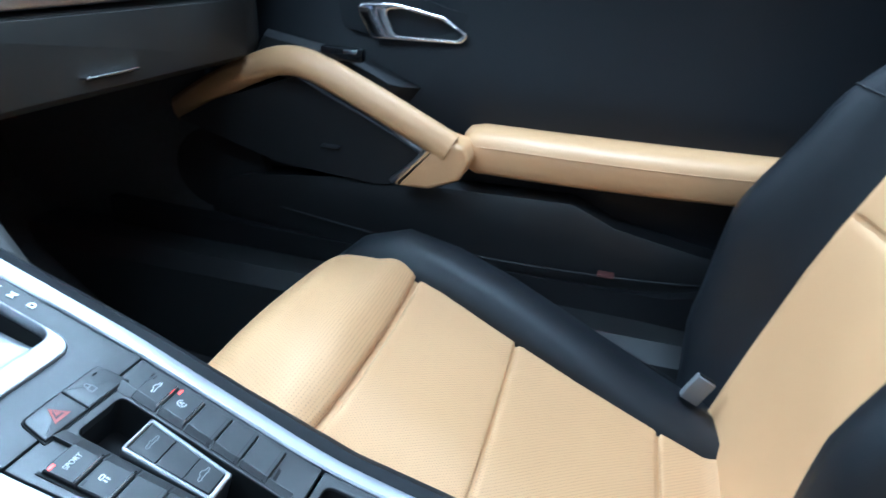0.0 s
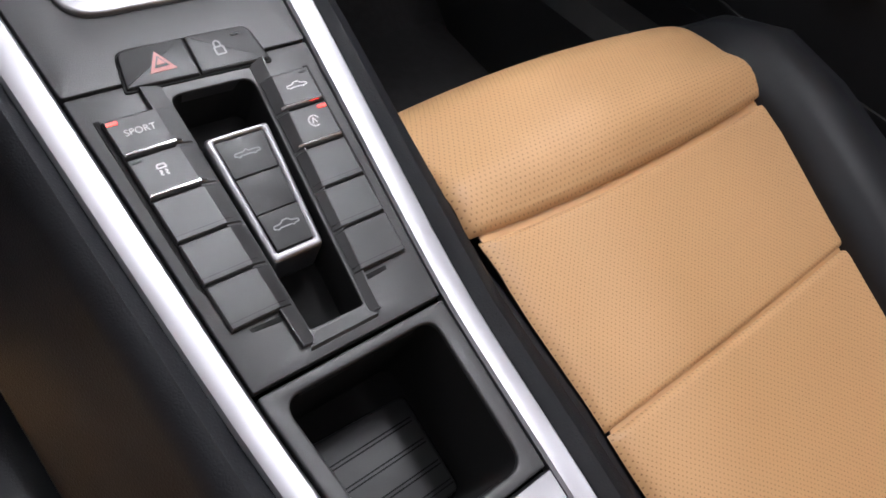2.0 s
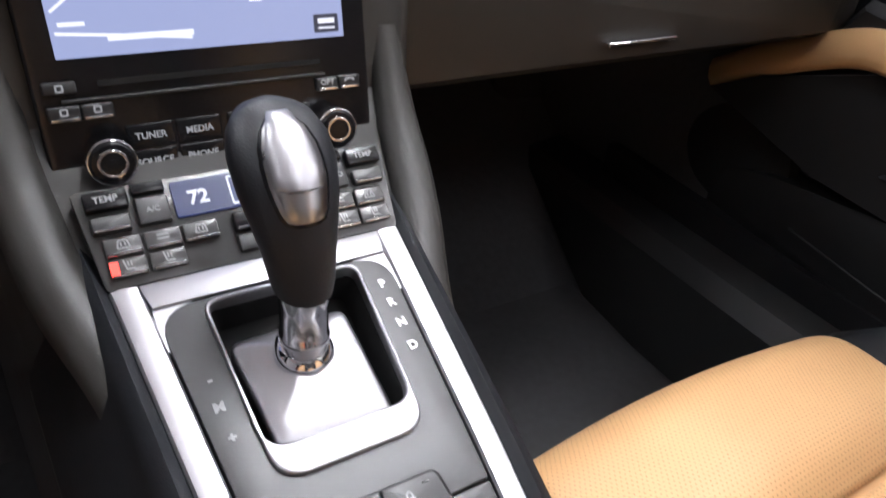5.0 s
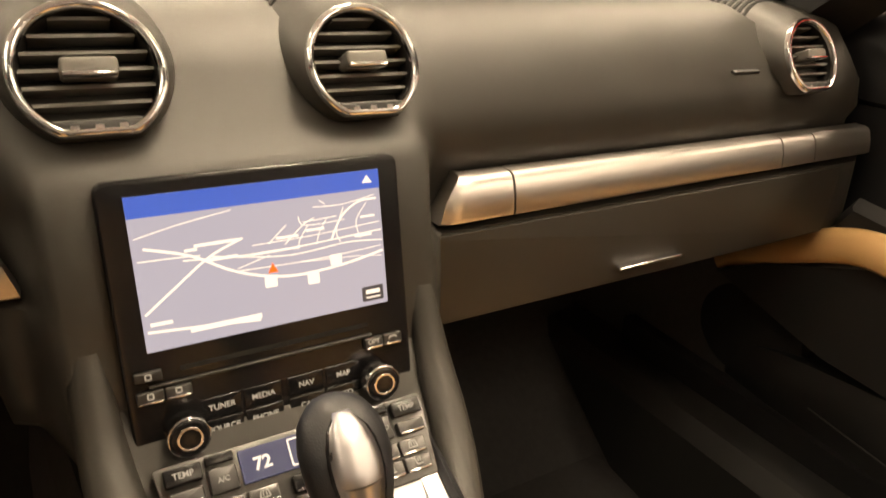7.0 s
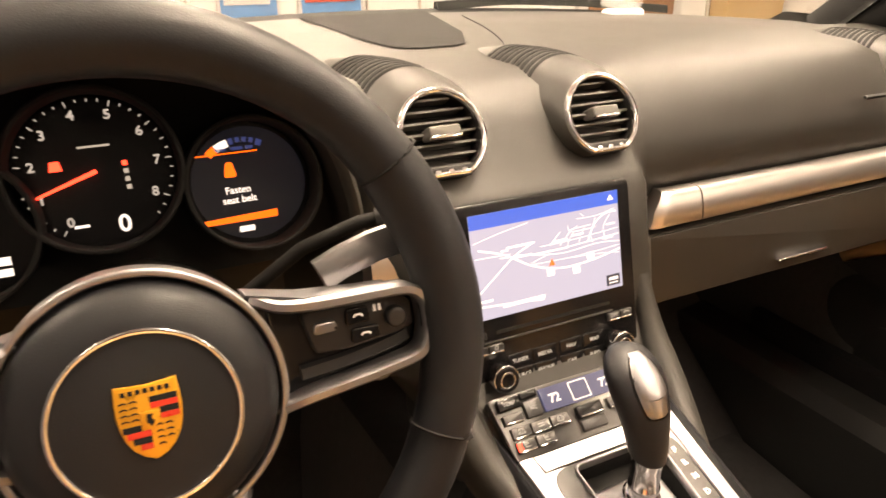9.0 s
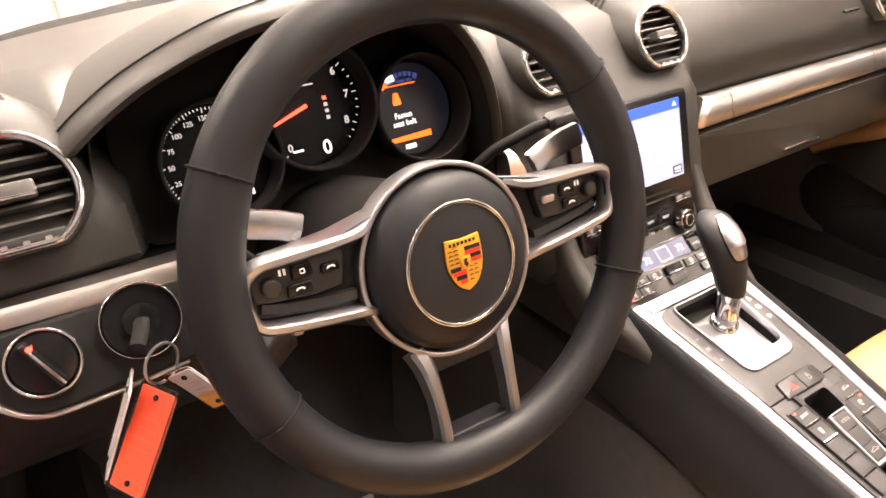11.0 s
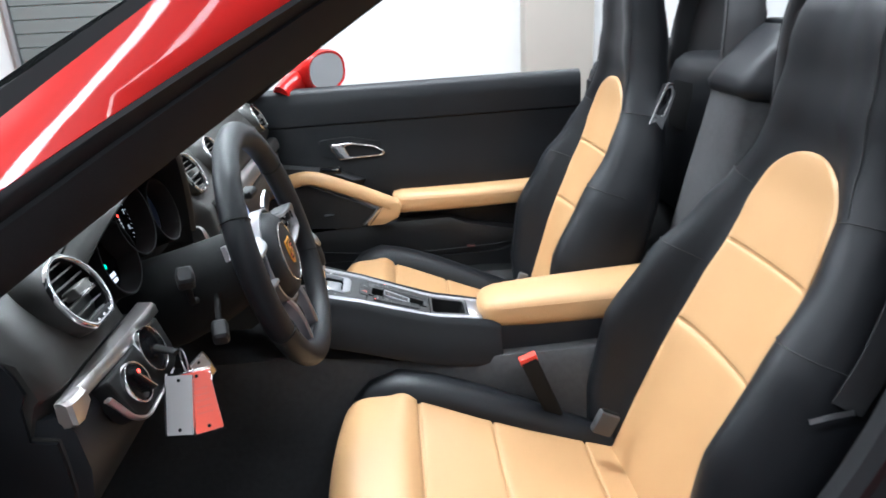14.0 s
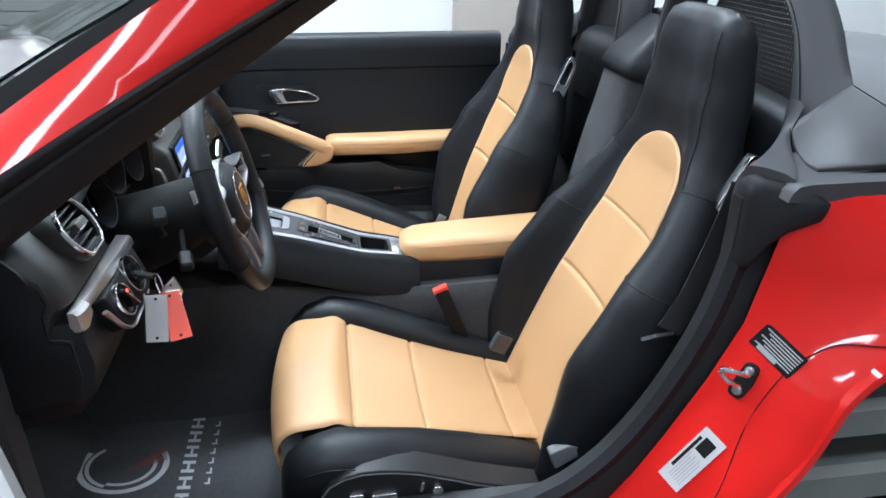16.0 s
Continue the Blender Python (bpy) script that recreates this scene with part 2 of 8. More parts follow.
def loft(rings, closed=True, cap=True, bm=None):
    bm = bm or bmesh.new()
    rows = [[bm.verts.new(p) for p in ring] for ring in rings]
    k = len(rows[0])
    for a, b in zip(rows, rows[1:]):
        for i in range(k if closed else k - 1):
            j = (i + 1) % k
            bm.faces.new((a[i], a[j], b[j], b[i]))
    if cap and closed:
        bm.faces.new(rows[0][::-1])
        bm.faces.new(rows[-1])
    return bm


def smooth_path(pts, n=24, closed=False):
    """Points on a Catmull-Rom curve through pts."""
    pts = [Vector(p) for p in pts]
    k, out = len(pts), []
    spans = k if closed else k - 1
    for i in range(spans):
        if closed:
            p0, p1, p2, p3 = pts[i - 1], pts[i], pts[(i + 1) % k], pts[(i + 2) % k]
        else:
            p0, p1, p2, p3 = pts[max(i - 1, 0)], pts[i], pts[i + 1], pts[min(i + 2, k - 1)]
        m = max(2, n // spans)
        for j in range(m):
            t = j / m
            out.append(0.5 * ((2 * p1) + (p2 - p0) * t + (2 * p0 - 5 * p1 + 4 * p2 - p3) * t * t + (3 * p1 - p0 - 3 * p2 + p3) * t ** 3))
    if not closed:
        out.append(pts[-1])
    return out


def sweep(path, section, closed=False, up=(0, 0, 1), scale=None, cap=True, bm=None):
    """A section of (a, b) points, a sideways and b along up, carried along a path."""
    path = [Vector(p) for p in path]
    rings, k = [], len(path)
    for i, p in enumerate(path):
        if closed:
            d = path[(i + 1) % k] - path[i - 1]
        else:
            d = path[min(i + 1, k - 1)] - path[max(i - 1, 0)]
        d.normalize()
        side = d.cross(Vector(up)).normalized()
        top = side.cross(d).normalized()
        s = scale(i / (k - 1)) if scale else 1.0
        rings.append([p + side * a * s + top * b * s for a, b in section])
    if closed:
        rings.append(rings[0])
        bm = loft(rings, cap=False, bm=bm)
        bmesh.ops.remove_doubles(bm, verts=bm.verts, dist=1e-6)
        return bm
    return loft(rings, cap=cap, bm=bm)


def disc_section(r, n=12, rb=None):
    rb = rb or r
    return [(r * math.cos(2 * math.pi * i / n), rb * math.sin(2 * math.pi * i / n)) for i in range(n)]


def tube(path, r, n=12, closed=False, up=(0, 0, 1), bm=None):
    return sweep(path, disc_section(r, n), closed=closed, up=up, bm=bm)


def rounded(pts, r, n=4):
    """A 2D outline with its corners rounded; r: one radius or one for each corner."""
    out, k = [], len(pts)
    for i in range(k):
        p0, p, p1 = Vector(pts[i - 1]), Vector(pts[i]), Vector(pts[(i + 1) % k])
        rad = r[i] if isinstance(r, (list, tuple)) else r
        a, b = (p0 - p), (p1 - p)
        la, lb = a.length, b.length
        a, b = a / la, b / lb
        ang = a.angle(b)
        d = min(rad / max(math.tan(ang / 2), 1e-4), la * 0.48, lb * 0.48)
        s, e = p + a * d, p + b * d
        for j in range(n + 1):
            t = j / n
            out.append(((1 - t) ** 2 * s + 2 * t * (1 - t) * p + t * t * e)[:])
    return out


def rect(u0, v0, u1, v1):
    return [(u0, v0), (u1, v0), (u1, v1), (u0, v1)]


def inset(outline, d):
    """The outline shrunk by d towards its inside (counter-clockwise outlines)."""
    k, out = len(outline), []
    for i in range(k):
        p0, p, p1 = Vector(outline[i - 1]), Vector(outline[i]), Vector(outline[(i + 1) % k])
        e0, e1 = (p - p0), (p1 - p)
        if e0.length < 1e-9 or e1.length < 1e-9:
            e0 = e1 = p1 - p0
        e0.normalize(), e1.normalize()
        nrm = Vector((-e0.y - e1.y, e0.x + e1.x))
        nrm = nrm.normalized() if nrm.length > 1e-6 else Vector((-e0.y, e0.x))
        out.append((p + nrm * d)[:])
    return out


def slab(m, outline, n0, n1, soft=0.0, bm=None):
    """An outline in the frame m, from height n0 to n1, its upper edge rounded by soft."""
    rings = [[m @ Vector((u, v, n0)) for u, v in outline]]
    if soft > 0:
        for k in range(4):
            a = math.pi / 2 * k / 3
            o = inset(outline, soft * (1 - math.cos(a)))
            rings.append([m @ Vector((u, v, n1 - soft + soft * math.sin(a))) for u, v in o])
    else:
        rings.append([m @ Vector((u, v, n1)) for u, v in outline])
    return loft(rings, bm=bm)


def frame_slab(m, outer, inner, n0, n1, soft=0.0, bm=None, n_in=None):
    """A flat ring between two outlines of equal count."""
    n_in = n0 if n_in is None else n_in
    rings = [[m @ Vector((u, v, n0)) for u, v in outer]]
    if soft > 0:
        for k in range(4):
            a = math.pi / 2 * k / 3
            o = inset(outer, soft * (1 - math.cos(a)))
            rings.append([m @ Vector((u, v, n1 - soft + soft * math.sin(a))) for u, v in o])
        for k in range(4):
            a = math.pi / 2 * (1 - k / 3)
            o = inset(inner, -soft * (1 - math.cos(a)))
            rings.append([m @ Vector((u, v, n1 - soft + soft * math.sin(a))) for u, v in o])
    else:
        rings.append([m @ Vector((u, v, n1)) for u, v in outer])
        rings.append([m @ Vector((u, v, n1)) for u, v in inner])
    rings.append([m @ Vector((u, v, n_in)) for u, v in inner])
    return loft(rings, cap=False, bm=bm)


def box(x0, y0, z0, x1, y1, z1, bevel=0.0, seg=2):
    bm = bmesh.new()
    bmesh.ops.create_cube(bm, size=1.0)
    for v in bm.verts:
        v.co = Vector(((x0 + x1) / 2 + v.co.x * (x1 - x0), (y0 + y1) / 2 + v.co.y * (y1 - y0), (z0 + z1) / 2 + v.co.z * (z1 - z0)))
    if bevel > 0:
        bmesh.ops.bevel(bm, geom=bm.edges[:], offset=bevel, segments=seg, profile=0.5, affect="EDGES")
    return bm


def circle(r, n=32, cu=0.0, cv=0.0, squash=1.0):
    return [(cu + r * math.cos(2 * math.pi * i / n), cv + squash * r * math.sin(2 * math.pi * i / n)) for i in range(n)]


def lettering(name, body, size, m, material, parent, align="CENTER", bold=0.0, label=""):
    cu = bpy.data.curves.new(name, "FONT")
    cu.body, cu.size, cu.align_x, cu.align_y, cu.extrude, cu.offset = body, size, align, "CENTER", 0.0001, bold
    tmp = bpy.data.objects.new(name, cu)
    scene.collection.objects.link(tmp)
    bpy.context.view_layer.update()
    me = bpy.data.meshes.new_from_object(tmp.evaluated_get(bpy.context.evaluated_depsgraph_get()))
    bpy.data.objects.remove(tmp)
    me.transform(m)
    me.materials.clear()
    me.materials.append(material)
    ob = new(name, me)
    ob.parent = parent
    ob.matrix_parent_inverse = parent.matrix_world.inverted()
    if label:
        ob["label"] = label
    return ob


def puffed(fn, us, vs, puff, depth, edge=0.16, uv=False):
    """A cushion panel over the surface fn(u, v), u and v from 0 to 1, its rim rounded down and tucked in by depth."""
    bm = bmesh.new()
    eps = 1e-3

    def nrm(u, v):
        a = fn(min(u + eps, 1), v) - fn(max(u - eps, 0), v)
        b = fn(u, min(v + eps, 1)) - fn(u, max(v - eps, 0))
        return a.cross(b).normalized()

    def steps(k):
        t = [0, 0.012, 0.035, 0.08]
        t += [0.08 + 0.84 * i / k for i in range(1, k)]
        return t + [0.92, 0.965, 0.988, 1]

    su, sv = steps(us), steps(vs)
    lay = bm.loops.layers.uv.new("uv") if uv else None
    grid = []
    for v in sv:
        row = []
        for u in su:
            e = min(min(u, 1 - u) / edge, min(v, 1 - v) / edge, 1.0)
            lift = puff * math.sqrt(max(0.0, 1 - (1 - e) ** 2)) - depth * max(0.0, 1 - e * 8)
            row.append(bm.verts.new(fn(u, v) + nrm(u, v) * lift))
        grid.append(row)
    w = (fn(1, 0.5) - fn(0, 0.5)).length
    h = (fn(0.5, 1) - fn(0.5, 0)).length
    for j in range(len(sv) - 1):
        for i in range(len(su) - 1):
            f = bm.faces.new((grid[j][i], grid[j][i + 1], grid[j + 1][i + 1], grid[j + 1][i]))
            if uv:
                for lp, (a, b) in zip(f.loops, ((i, j), (i + 1, j), (i + 1, j + 1), (i, j + 1))):
                    lp[lay].uv = (su[a] * w, sv[b] * h)
    return bm


def lerp_table(table, x):
    """Piecewise-smooth reading of rows (x, a, b, ...)."""
    if x <= table[0][0]:
        return table[0][1:]
    for p, q in zip(table, table[1:]):
        if x <= q[0]:
            t = (x - p[0]) / (q[0] - p[0])
            t = t * t * (3 - 2 * t) * 0.5 + t * 0.5
            return [a + (b - a) * t for a, b in zip(p[1:], q[1:])]
    return table[-1][1:]

# ---- the showroom ----
tagged(link("floor", box(-5.2, -6.2, -0.2, 5.2, 6.2, 0.0), M_FLOOR), "grey sealed concrete floor of the garage", "floor", kind="structure")
tagged(link("ceiling", box(-5.2, -6.2, 3.6, 5.2, 6.2, 3.8), M_CEIL), "plain white garage ceiling", "ceiling", kind="structure")
tagged(link("wall_east", box(5.0, -6.0, 0.0, 5.2, 6.0, 3.6), M_WALL), "bright white painted garage wall", "wall", kind="structure")
# west and south walls are unseen; their grey tames light on doors and dash
tagged(link("wall_west", box(-5.2, -6.0, 0.0, -5.0, 6.0, 3.6), M_DIMWALL), "unseen garage wall, greyed to dim the light on the cabin", "wall", kind="structure")
tagged(link("wall_north", box(-5.2, 4.3, 0.0, 5.2, 4.5, 3.6), M_WALL), "white panelled garage wall with posters", "wall", kind="structure")
tagged(link("wall_south", box(-5.2, -6.2, 0.0, 5.2, -6.0, 3.6), M_DIMWALL), "unseen garage wall, greyed to dim the light on the cabin", "wall", kind="structure")
tagged(link("wall_post", box(4.74, -1.75, 0.0, 5.0, -1.16, 3.6, 0.01), M_BEIGE), "beige square post against the white wall", "post", kind="structure")
# added fittings for the unseen lamps
for lx, ly, watts in LAMPS:
    lamp = thing("ceiling_light", lx, ly, 3.6, "long white fluorescent ceiling light, added out of view", "ceiling light", "ceiling lights")
    part("housing", box(lx - 0.22, ly - 0.8, 3.54, lx + 0.22, ly + 0.8, 3.6, 0.01), M_WHITEP, lamp)
    for k in (-0.1, 0.1):
        part("tube", tube([(lx + k, ly - 0.74, 3.535), (lx + k, ly, 3.535), (lx + k, ly + 0.74, 3.535)], 0.013), G_LAMP, lamp)

# ---- red body ----
body = thing("car_body", 0, 0, 0.0, "glossy red two-seat convertible car body with the roof down", "car body", kind="structure")


def pillar(sx):
    """Windscreen pillar: painted skin outside, broad black seal inside; sx: -1 driver's side, 1 passenger's."""
    skin, seal, edge = [], [], []
    for k in range(13):
        t = k / 12
        y = 0.66 - 0.70 * t
        arc = 0.012 * math.sin(math.pi * t)
        ro = Vector((0.741 - 0.235 * (0.66 - y), y, 0.829 + 0.6655 * (0.66 - y) + arc))
        rb = Vector((0.836 - 0.373 * (0.66 - y), y, 0.768 + 0.684 * (0.66 - y) + arc))
        rb.z -= 0.070 * max(0.0, t - 0.4)
        bi = Vector((0.827 - 0.4236 * (0.66 - y), y, 0.697 + 0.676 * (0.66 - y) + arc))
        out = Vector((0.75, 0.35, 0.55)).normalized()
        mid = (ro + rb) / 2 + out * 0.002
        inn = ro + Vector((-0.045, -0.03, -0.05))
        skin.append([ro - out * 0.012, ro, ro.lerp(mid, 0.5) + out * 0.001, mid, mid.lerp(rb, 0.5) + out * 0.001, rb, rb - out * 0.015])
        side = Vector((0.9, 0.15, 0.3)).normalized()
        seal.append([rb - side * 0.002 + Vector((0, 0, 0.002)), rb + side * 0.004 + Vector((0, 0, -0.008)), rb.lerp(bi, 0.22) + side * 0.010, rb.lerp(bi, 0.32) - side * 0.002, rb.lerp(bi, 0.45) + side * 0.006, rb.lerp(bi, 0.75) + side * 0.008, bi + side * 0.002, bi - side * 0.012 - Vector((0, 0, 0.004)), inn + Vector((0, -0.02, -0.02)), inn])
        edge.append([ro - out * 0.013 + Vector((-0.045, 0.0, 0.0)), ro - out * 0.004 + Vector((-0.045, 0.0, 0.008)), ro - out * 0.001, ro - out * 0.012])
    for rings in (skin, seal, edge):
        for ring in rings:
            for v in ring:
                v.x *= sx
    part("pillar_skin", loft(skin), M_RED, body, "glossy red windscreen pillar", angle=60)
    part("pillar_seal", loft(seal), M_RUBBER, body, "broad black rubber pillar seal", angle=45)
    part("glass_edge", loft(edge), M_PIT, body, "black glass border")


pillar(-1)
pillar(1)
for sx in (-1, 1):
    path = smooth_path([(0.690 * sx, 0.60, 0.875), (0.672 * sx, 0.50, 0.945), (0.635 * sx, 0.33, 1.055), (0.590 * sx, 0.12, 1.175), (0.560 * sx, -0.02, 1.235)], 20)
    w = 0.024 if sx < 0 else 0.042
    part("pillar_trim", sweep(path, [(-w, -0.012), (-w, 0.004), (-w * 0.5, 0.016), (w * 0.5, 0.016), (w, 0.004), (w, -0.012)], up=(-0.7 * sx, -0.5, 0.2)), M_PLASTIC, body, "black inner pillar trim", angle=60)
head = smooth_path([(-0.565, -0.03, 1.235), (-0.35, -0.075, 1.265), (0, -0.085, 1.275), (0.35, -0.075, 1.265), (0.565, -0.03, 1.235)], 20)
part("windscreen_header", sweep(head, [(-0.04, -0.02), (-0.03, 0.012), (0.02, 0.016), (0.045, 0.0), (0.03, -0.03), (-0.03, -0.032)]), M_RUBBER, body)
rows = []
for i in range(13):
    t = i / 12
    y0, z0 = 0.84 - 0.18 * (2 * t - 1) ** 2, 0.918 - 0.04 * (2 * t - 1) ** 2
    a = Vector(((2 * t - 1) * 0.70, y0, z0))
    b = Vector(((2 * t - 1) * 0.560, -0.03 - 0.045 * (1 - (2 * t - 1) ** 2), 1.265 + 0.015 * (1 - (2 * t - 1) ** 2)))
    rows.append([a.lerp(b, k / 8) + Vector((0, 0, 0.03 * math.sin(math.pi * k / 8))) for k in range(9)])
shell = loft([r + [p + Vector((0, -0.002, -0.004)) for p in r[::-1]] for r in rows])
pane = part("windscreen", shell, M_GLASS, body, "clear curved windscreen glass")
pane.visible_shadow = False
# bonnet and wings beyond the windscreen
rows = []
for i in range(17):
    x = -0.84 + 1.68 * i / 16
    k = (x / 0.84) ** 2
    wing = 0.05 * math.exp(-((abs(x) - 0.68) / 0.14) ** 2)
    rows.append([Vector((x, 0.86 - 0.22 * k, 0.868 - 0.02 * k)), Vector((x, 1.05 - 0.12 * k, 0.860 - 0.03 * k + wing)), Vector((x, 1.35, 0.80 - 0.05 * k + wing)), Vector((x, 1.75, 0.70 - 0.09 * k + wing)), Vector((x, 2.05 - 0.15 * k, 0.54)), Vector((x, 2.1 - 0.2 * k, 0.25)), Vector((x, 1.2, 0.24)), Vector((x, 0.87, 0.5))])
part("bonnet", loft(rows), M_RED, body, "glossy red bonnet and wings")
cowl = smooth_path([(-0.72, 0.665, 0.878), (-0.4, 0.80, 0.914), (0, 0.845, 0.926), (0.4, 0.80, 0.914), (0.72, 0.665, 0.878)], 20)
part("cowl", sweep(cowl, [(-0.05, -0.02), (-0.05, 0.0), (0.0, 0.006), (0.05, -0.002), (0.05, -0.03)]), M_RUBBER, body, "black cowl panel under the windscreen")


def mirror(sx):
    MM = Matrix.Translation((0.862 * sx, 0.215, 0.938)) @ Matrix.Rotation(radians(-32 * sx), 4, "Z")
    ring = [2 * math.pi * k / 28 for k in range(28)]

    def shape(a, rx, rz):
        c, q = math.cos(a), math.sin(a)
        return rx * math.copysign(abs(c) ** 0.85, c), rz * math.copysign(abs(q) ** 0.8, q)

    m = part("door_mirror", loft([[MM @ Vector((shape(a, rx, rz)[0], dy, shape(a, rx, rz)[1])) for a in ring] for dy, rx, rz in ((-0.022, 0.083, 0.052), (-0.026, 0.090, 0.058), (-0.018, 0.096, 0.063), (0.02, 0.097, 0.064), (0.055, 0.080, 0.050), (0.078, 0.045, 0.028), (0.085, 0.01, 0.008))]), M_RED, body, "glossy red door mirror housing", angle=60)
    part("mirror_glass", loft([[MM @ Vector((shape(a, 0.082, 0.051)[0], dy, shape(a, 0.082, 0.051)[1])) for a in ring] for dy in (-0.0225, -0.0235)]), M_MIRROR, m)
    part("mirror_foot", sweep([(0.735 * sx, 0.32, 0.885), (0.77 * sx, 0.30, 0.905), (0.82 * sx, 0.26, 0.925)], disc_section(0.026, 10, 0.034)), M_RED, m)


mirror(1)

# tub: floor pan, sills, tunnel wall, bulkhead
part("floor_pan", box(-0.72, -0.62, 0.13, 0.72, 0.95, 0.17), M_CARPET, body, "black carpeted floor pan")
part("toe_board", loft([[Vector((x, 0.52, 0.17)), Vector((x, 0.86, 0.42)), Vector((x, 0.90, 0.78)), Vector((x, 0.95, 0.78)), Vector((x, 0.95, 0.13)), Vector((x, 0.52, 0.13))] for x in (-0.70, 0.70)]), M_CARPET, body, "black carpeted toe board")
for sx in (-1, 1):
    sec = [(0.60, 0.17), (0.605, 0.32), (0.625, 0.345), (0.68, 0.352), (0.715, 0.352), (0.73, 0.315), (0.76, 0.30), (0.80, 0.28), (0.81, 0.16), (0.60, 0.13)]
    part("door_sill", loft([[Vector((a * sx, y, b)) for a, b in sec] for y in (-0.60, 0.75)]), M_SOFT, body, "black plastic door sill")
    part("sill_skin", loft([[Vector((a * sx, y, b)) for a, b in ((0.74, 0.312), (0.80, 0.290), (0.825, 0.27), (0.815, 0.15), (0.79, 0.15))] for y in (-0.66, 0.80)]), M_RED, body, "glossy red rocker panel")
part("bulkhead", loft([[Vector((x, -0.60, 0.13)), Vector((x, -0.66, 0.50)), Vector((x, -0.74, 0.86)), Vector((x, -0.78, 0.90)), Vector((x, -0.95, 0.90)), Vector((x, -0.95, 0.13))] for x in (-0.62, -0.3, 0, 0.3, 0.62)]), M_CARPET, body, "black carpeted rear bulkhead")
for sx in (-1, 1):
    part("kick_panel", box(min(0.69 * sx, 0.73 * sx), 0.44, 0.14, max(0.69 * sx, 0.73 * sx), 0.95, 0.86), M_CARPET, body, "black carpeted kick panel")

# ---- grey roller door in the side wall ----
roller = thing("roller_door", 4.97, 2.55, 0.0, "grey ribbed roller door in the white wall", "garage door")
for k in range(22):
    part("slat", box(4.955, 1.45, 0.01 + 0.11 * k, 4.985, 3.10, 0.115 + 0.11 * k, 0.006, 1), M_ROLLER, roller)
for y in (1.38, 3.10):
    part("guide_rail", box(4.93, y, 0.0, 4.998, y + 0.07, 2.5, 0.005), M_CLEAR, roller)

# ---- far wall: posters, panels, door ----
for k in range(27):
    x = -5.0 + 0.37 * k
    if 1.75 < x < 3.95:
        continue
    part("wall_batten", box(x, 4.285, 0.0, x + 0.012, 4.3, 3.6), M_BEIGE, bpy.data.objects["wall_north"])
door = thing("brown_door", 3.43, 4.27, 0.0, "brown wooden door in the far wall", "door")
part("leaf", box(3.02, 4.23, 0.0, 3.84, 4.28, 2.06, 0.006), M_WOOD, door)
for x0, x1, z0, z1 in ((2.93, 3.015, 0.0, 2.14), (3.845, 3.93, 0.0, 2.14), (2.93, 3.93, 2.065, 2.15)):
    part("frame", box(x0, 4.24, z0, x1, 4.295, z1, 0.004), M_WHITEP, door)
part("handle", box(3.74, 4.20, 0.94, 3.79, 4.235, 1.02, 0.006), M_CHROME, door)
for x, w, z0, z1, mt, words in ((0.54, 0.37, 0.35, 1.10, M_BLUEP, "blue"), (1.05, 0.42, 0.35, 1.05, M_BLUEP, "blue and red"), (-2.2, 0.7, 0.6, 1.7, M_WOOD, "orange brown")):
    ps = thing("wall_poster", x, 4.28, z0, words + " printed poster in a white border on the wall", "poster", "wall posters")
    part("border", box(x - w / 2, 4.265, z0, x + w / 2, 4.285, z1, 0.003), M_WHITEP, ps)
    part("print", box(x - w / 2 + 0.02, 4.258, z0 + 0.04, x + w / 2 - 0.02, 4.267, z1 - 0.04), mt, ps)
    if mt is M_BLUEP:
        for k in range(4):
            part("print_band", box(x - w / 2 + 0.04, 4.253, z0 + 0.08 + 0.17 * k, x + w / 2 - 0.06 - 0.03 * (k % 2), 4.260, z0 + 0.15 + 0.17 * k), (M_REDP if x > 0.8 else M_WHITEP, M_PIT)[k % 2], ps)
cup = thing("beige_cupboard", 4.6, 4.2, 0, "tall beige cupboard against the wall", "cupboard")
part("body", box(4.28, 4.10, 0, 4.94, 4.29, 2.0, 0.01), M_TANW, cup)
coat = thing("red_jacket", 4.55, 4.02, 0.9, "red jacket hanging on the beige cupboard", "jacket")
rings = []
for z, w, d in ((0.92, 0.15, 0.04), (1.05, 0.17, 0.055), (1.25, 0.18, 0.06), (1.38, 0.15, 0.06), (1.46, 0.07, 0.04)):
    rings.append([Vector((4.55 + w * math.cos(a) * (1 + 0.06 * math.sin(5 * a + z * 9)), 4.02 + d * math.sin(a), z)) for a in [2 * math.pi * k / 20 for k in range(20)]])
part("cloth", loft(rings), M_REDP, coat)
part("grey_band", loft([[Vector((4.55 + 0.172 * math.cos(a), 4.02 + 0.060 * math.sin(a), z)) for a in [2 * math.pi * k / 20 for k in range(20)]] for z in (1.03, 1.06)], cap=False), M_GREYPRINT, coat)
# wiper at rest on the cowl
wiper = thing("windscreen_wiper", 0.35, 0.82, 0.915, "black windscreen wiper at rest on the cowl", "wiper")
part("arm", sweep(smooth_path([(0.14, 0.835, 0.934), (0.26, 0.825, 0.938), (0.40, 0.80, 0.930), (0.52, 0.765, 0.918)], 16), [(-0.010, -0.006), (-0.006, 0.006), (0.006, 0.006), (0.010, -0.006)]), M_PIT, wiper)

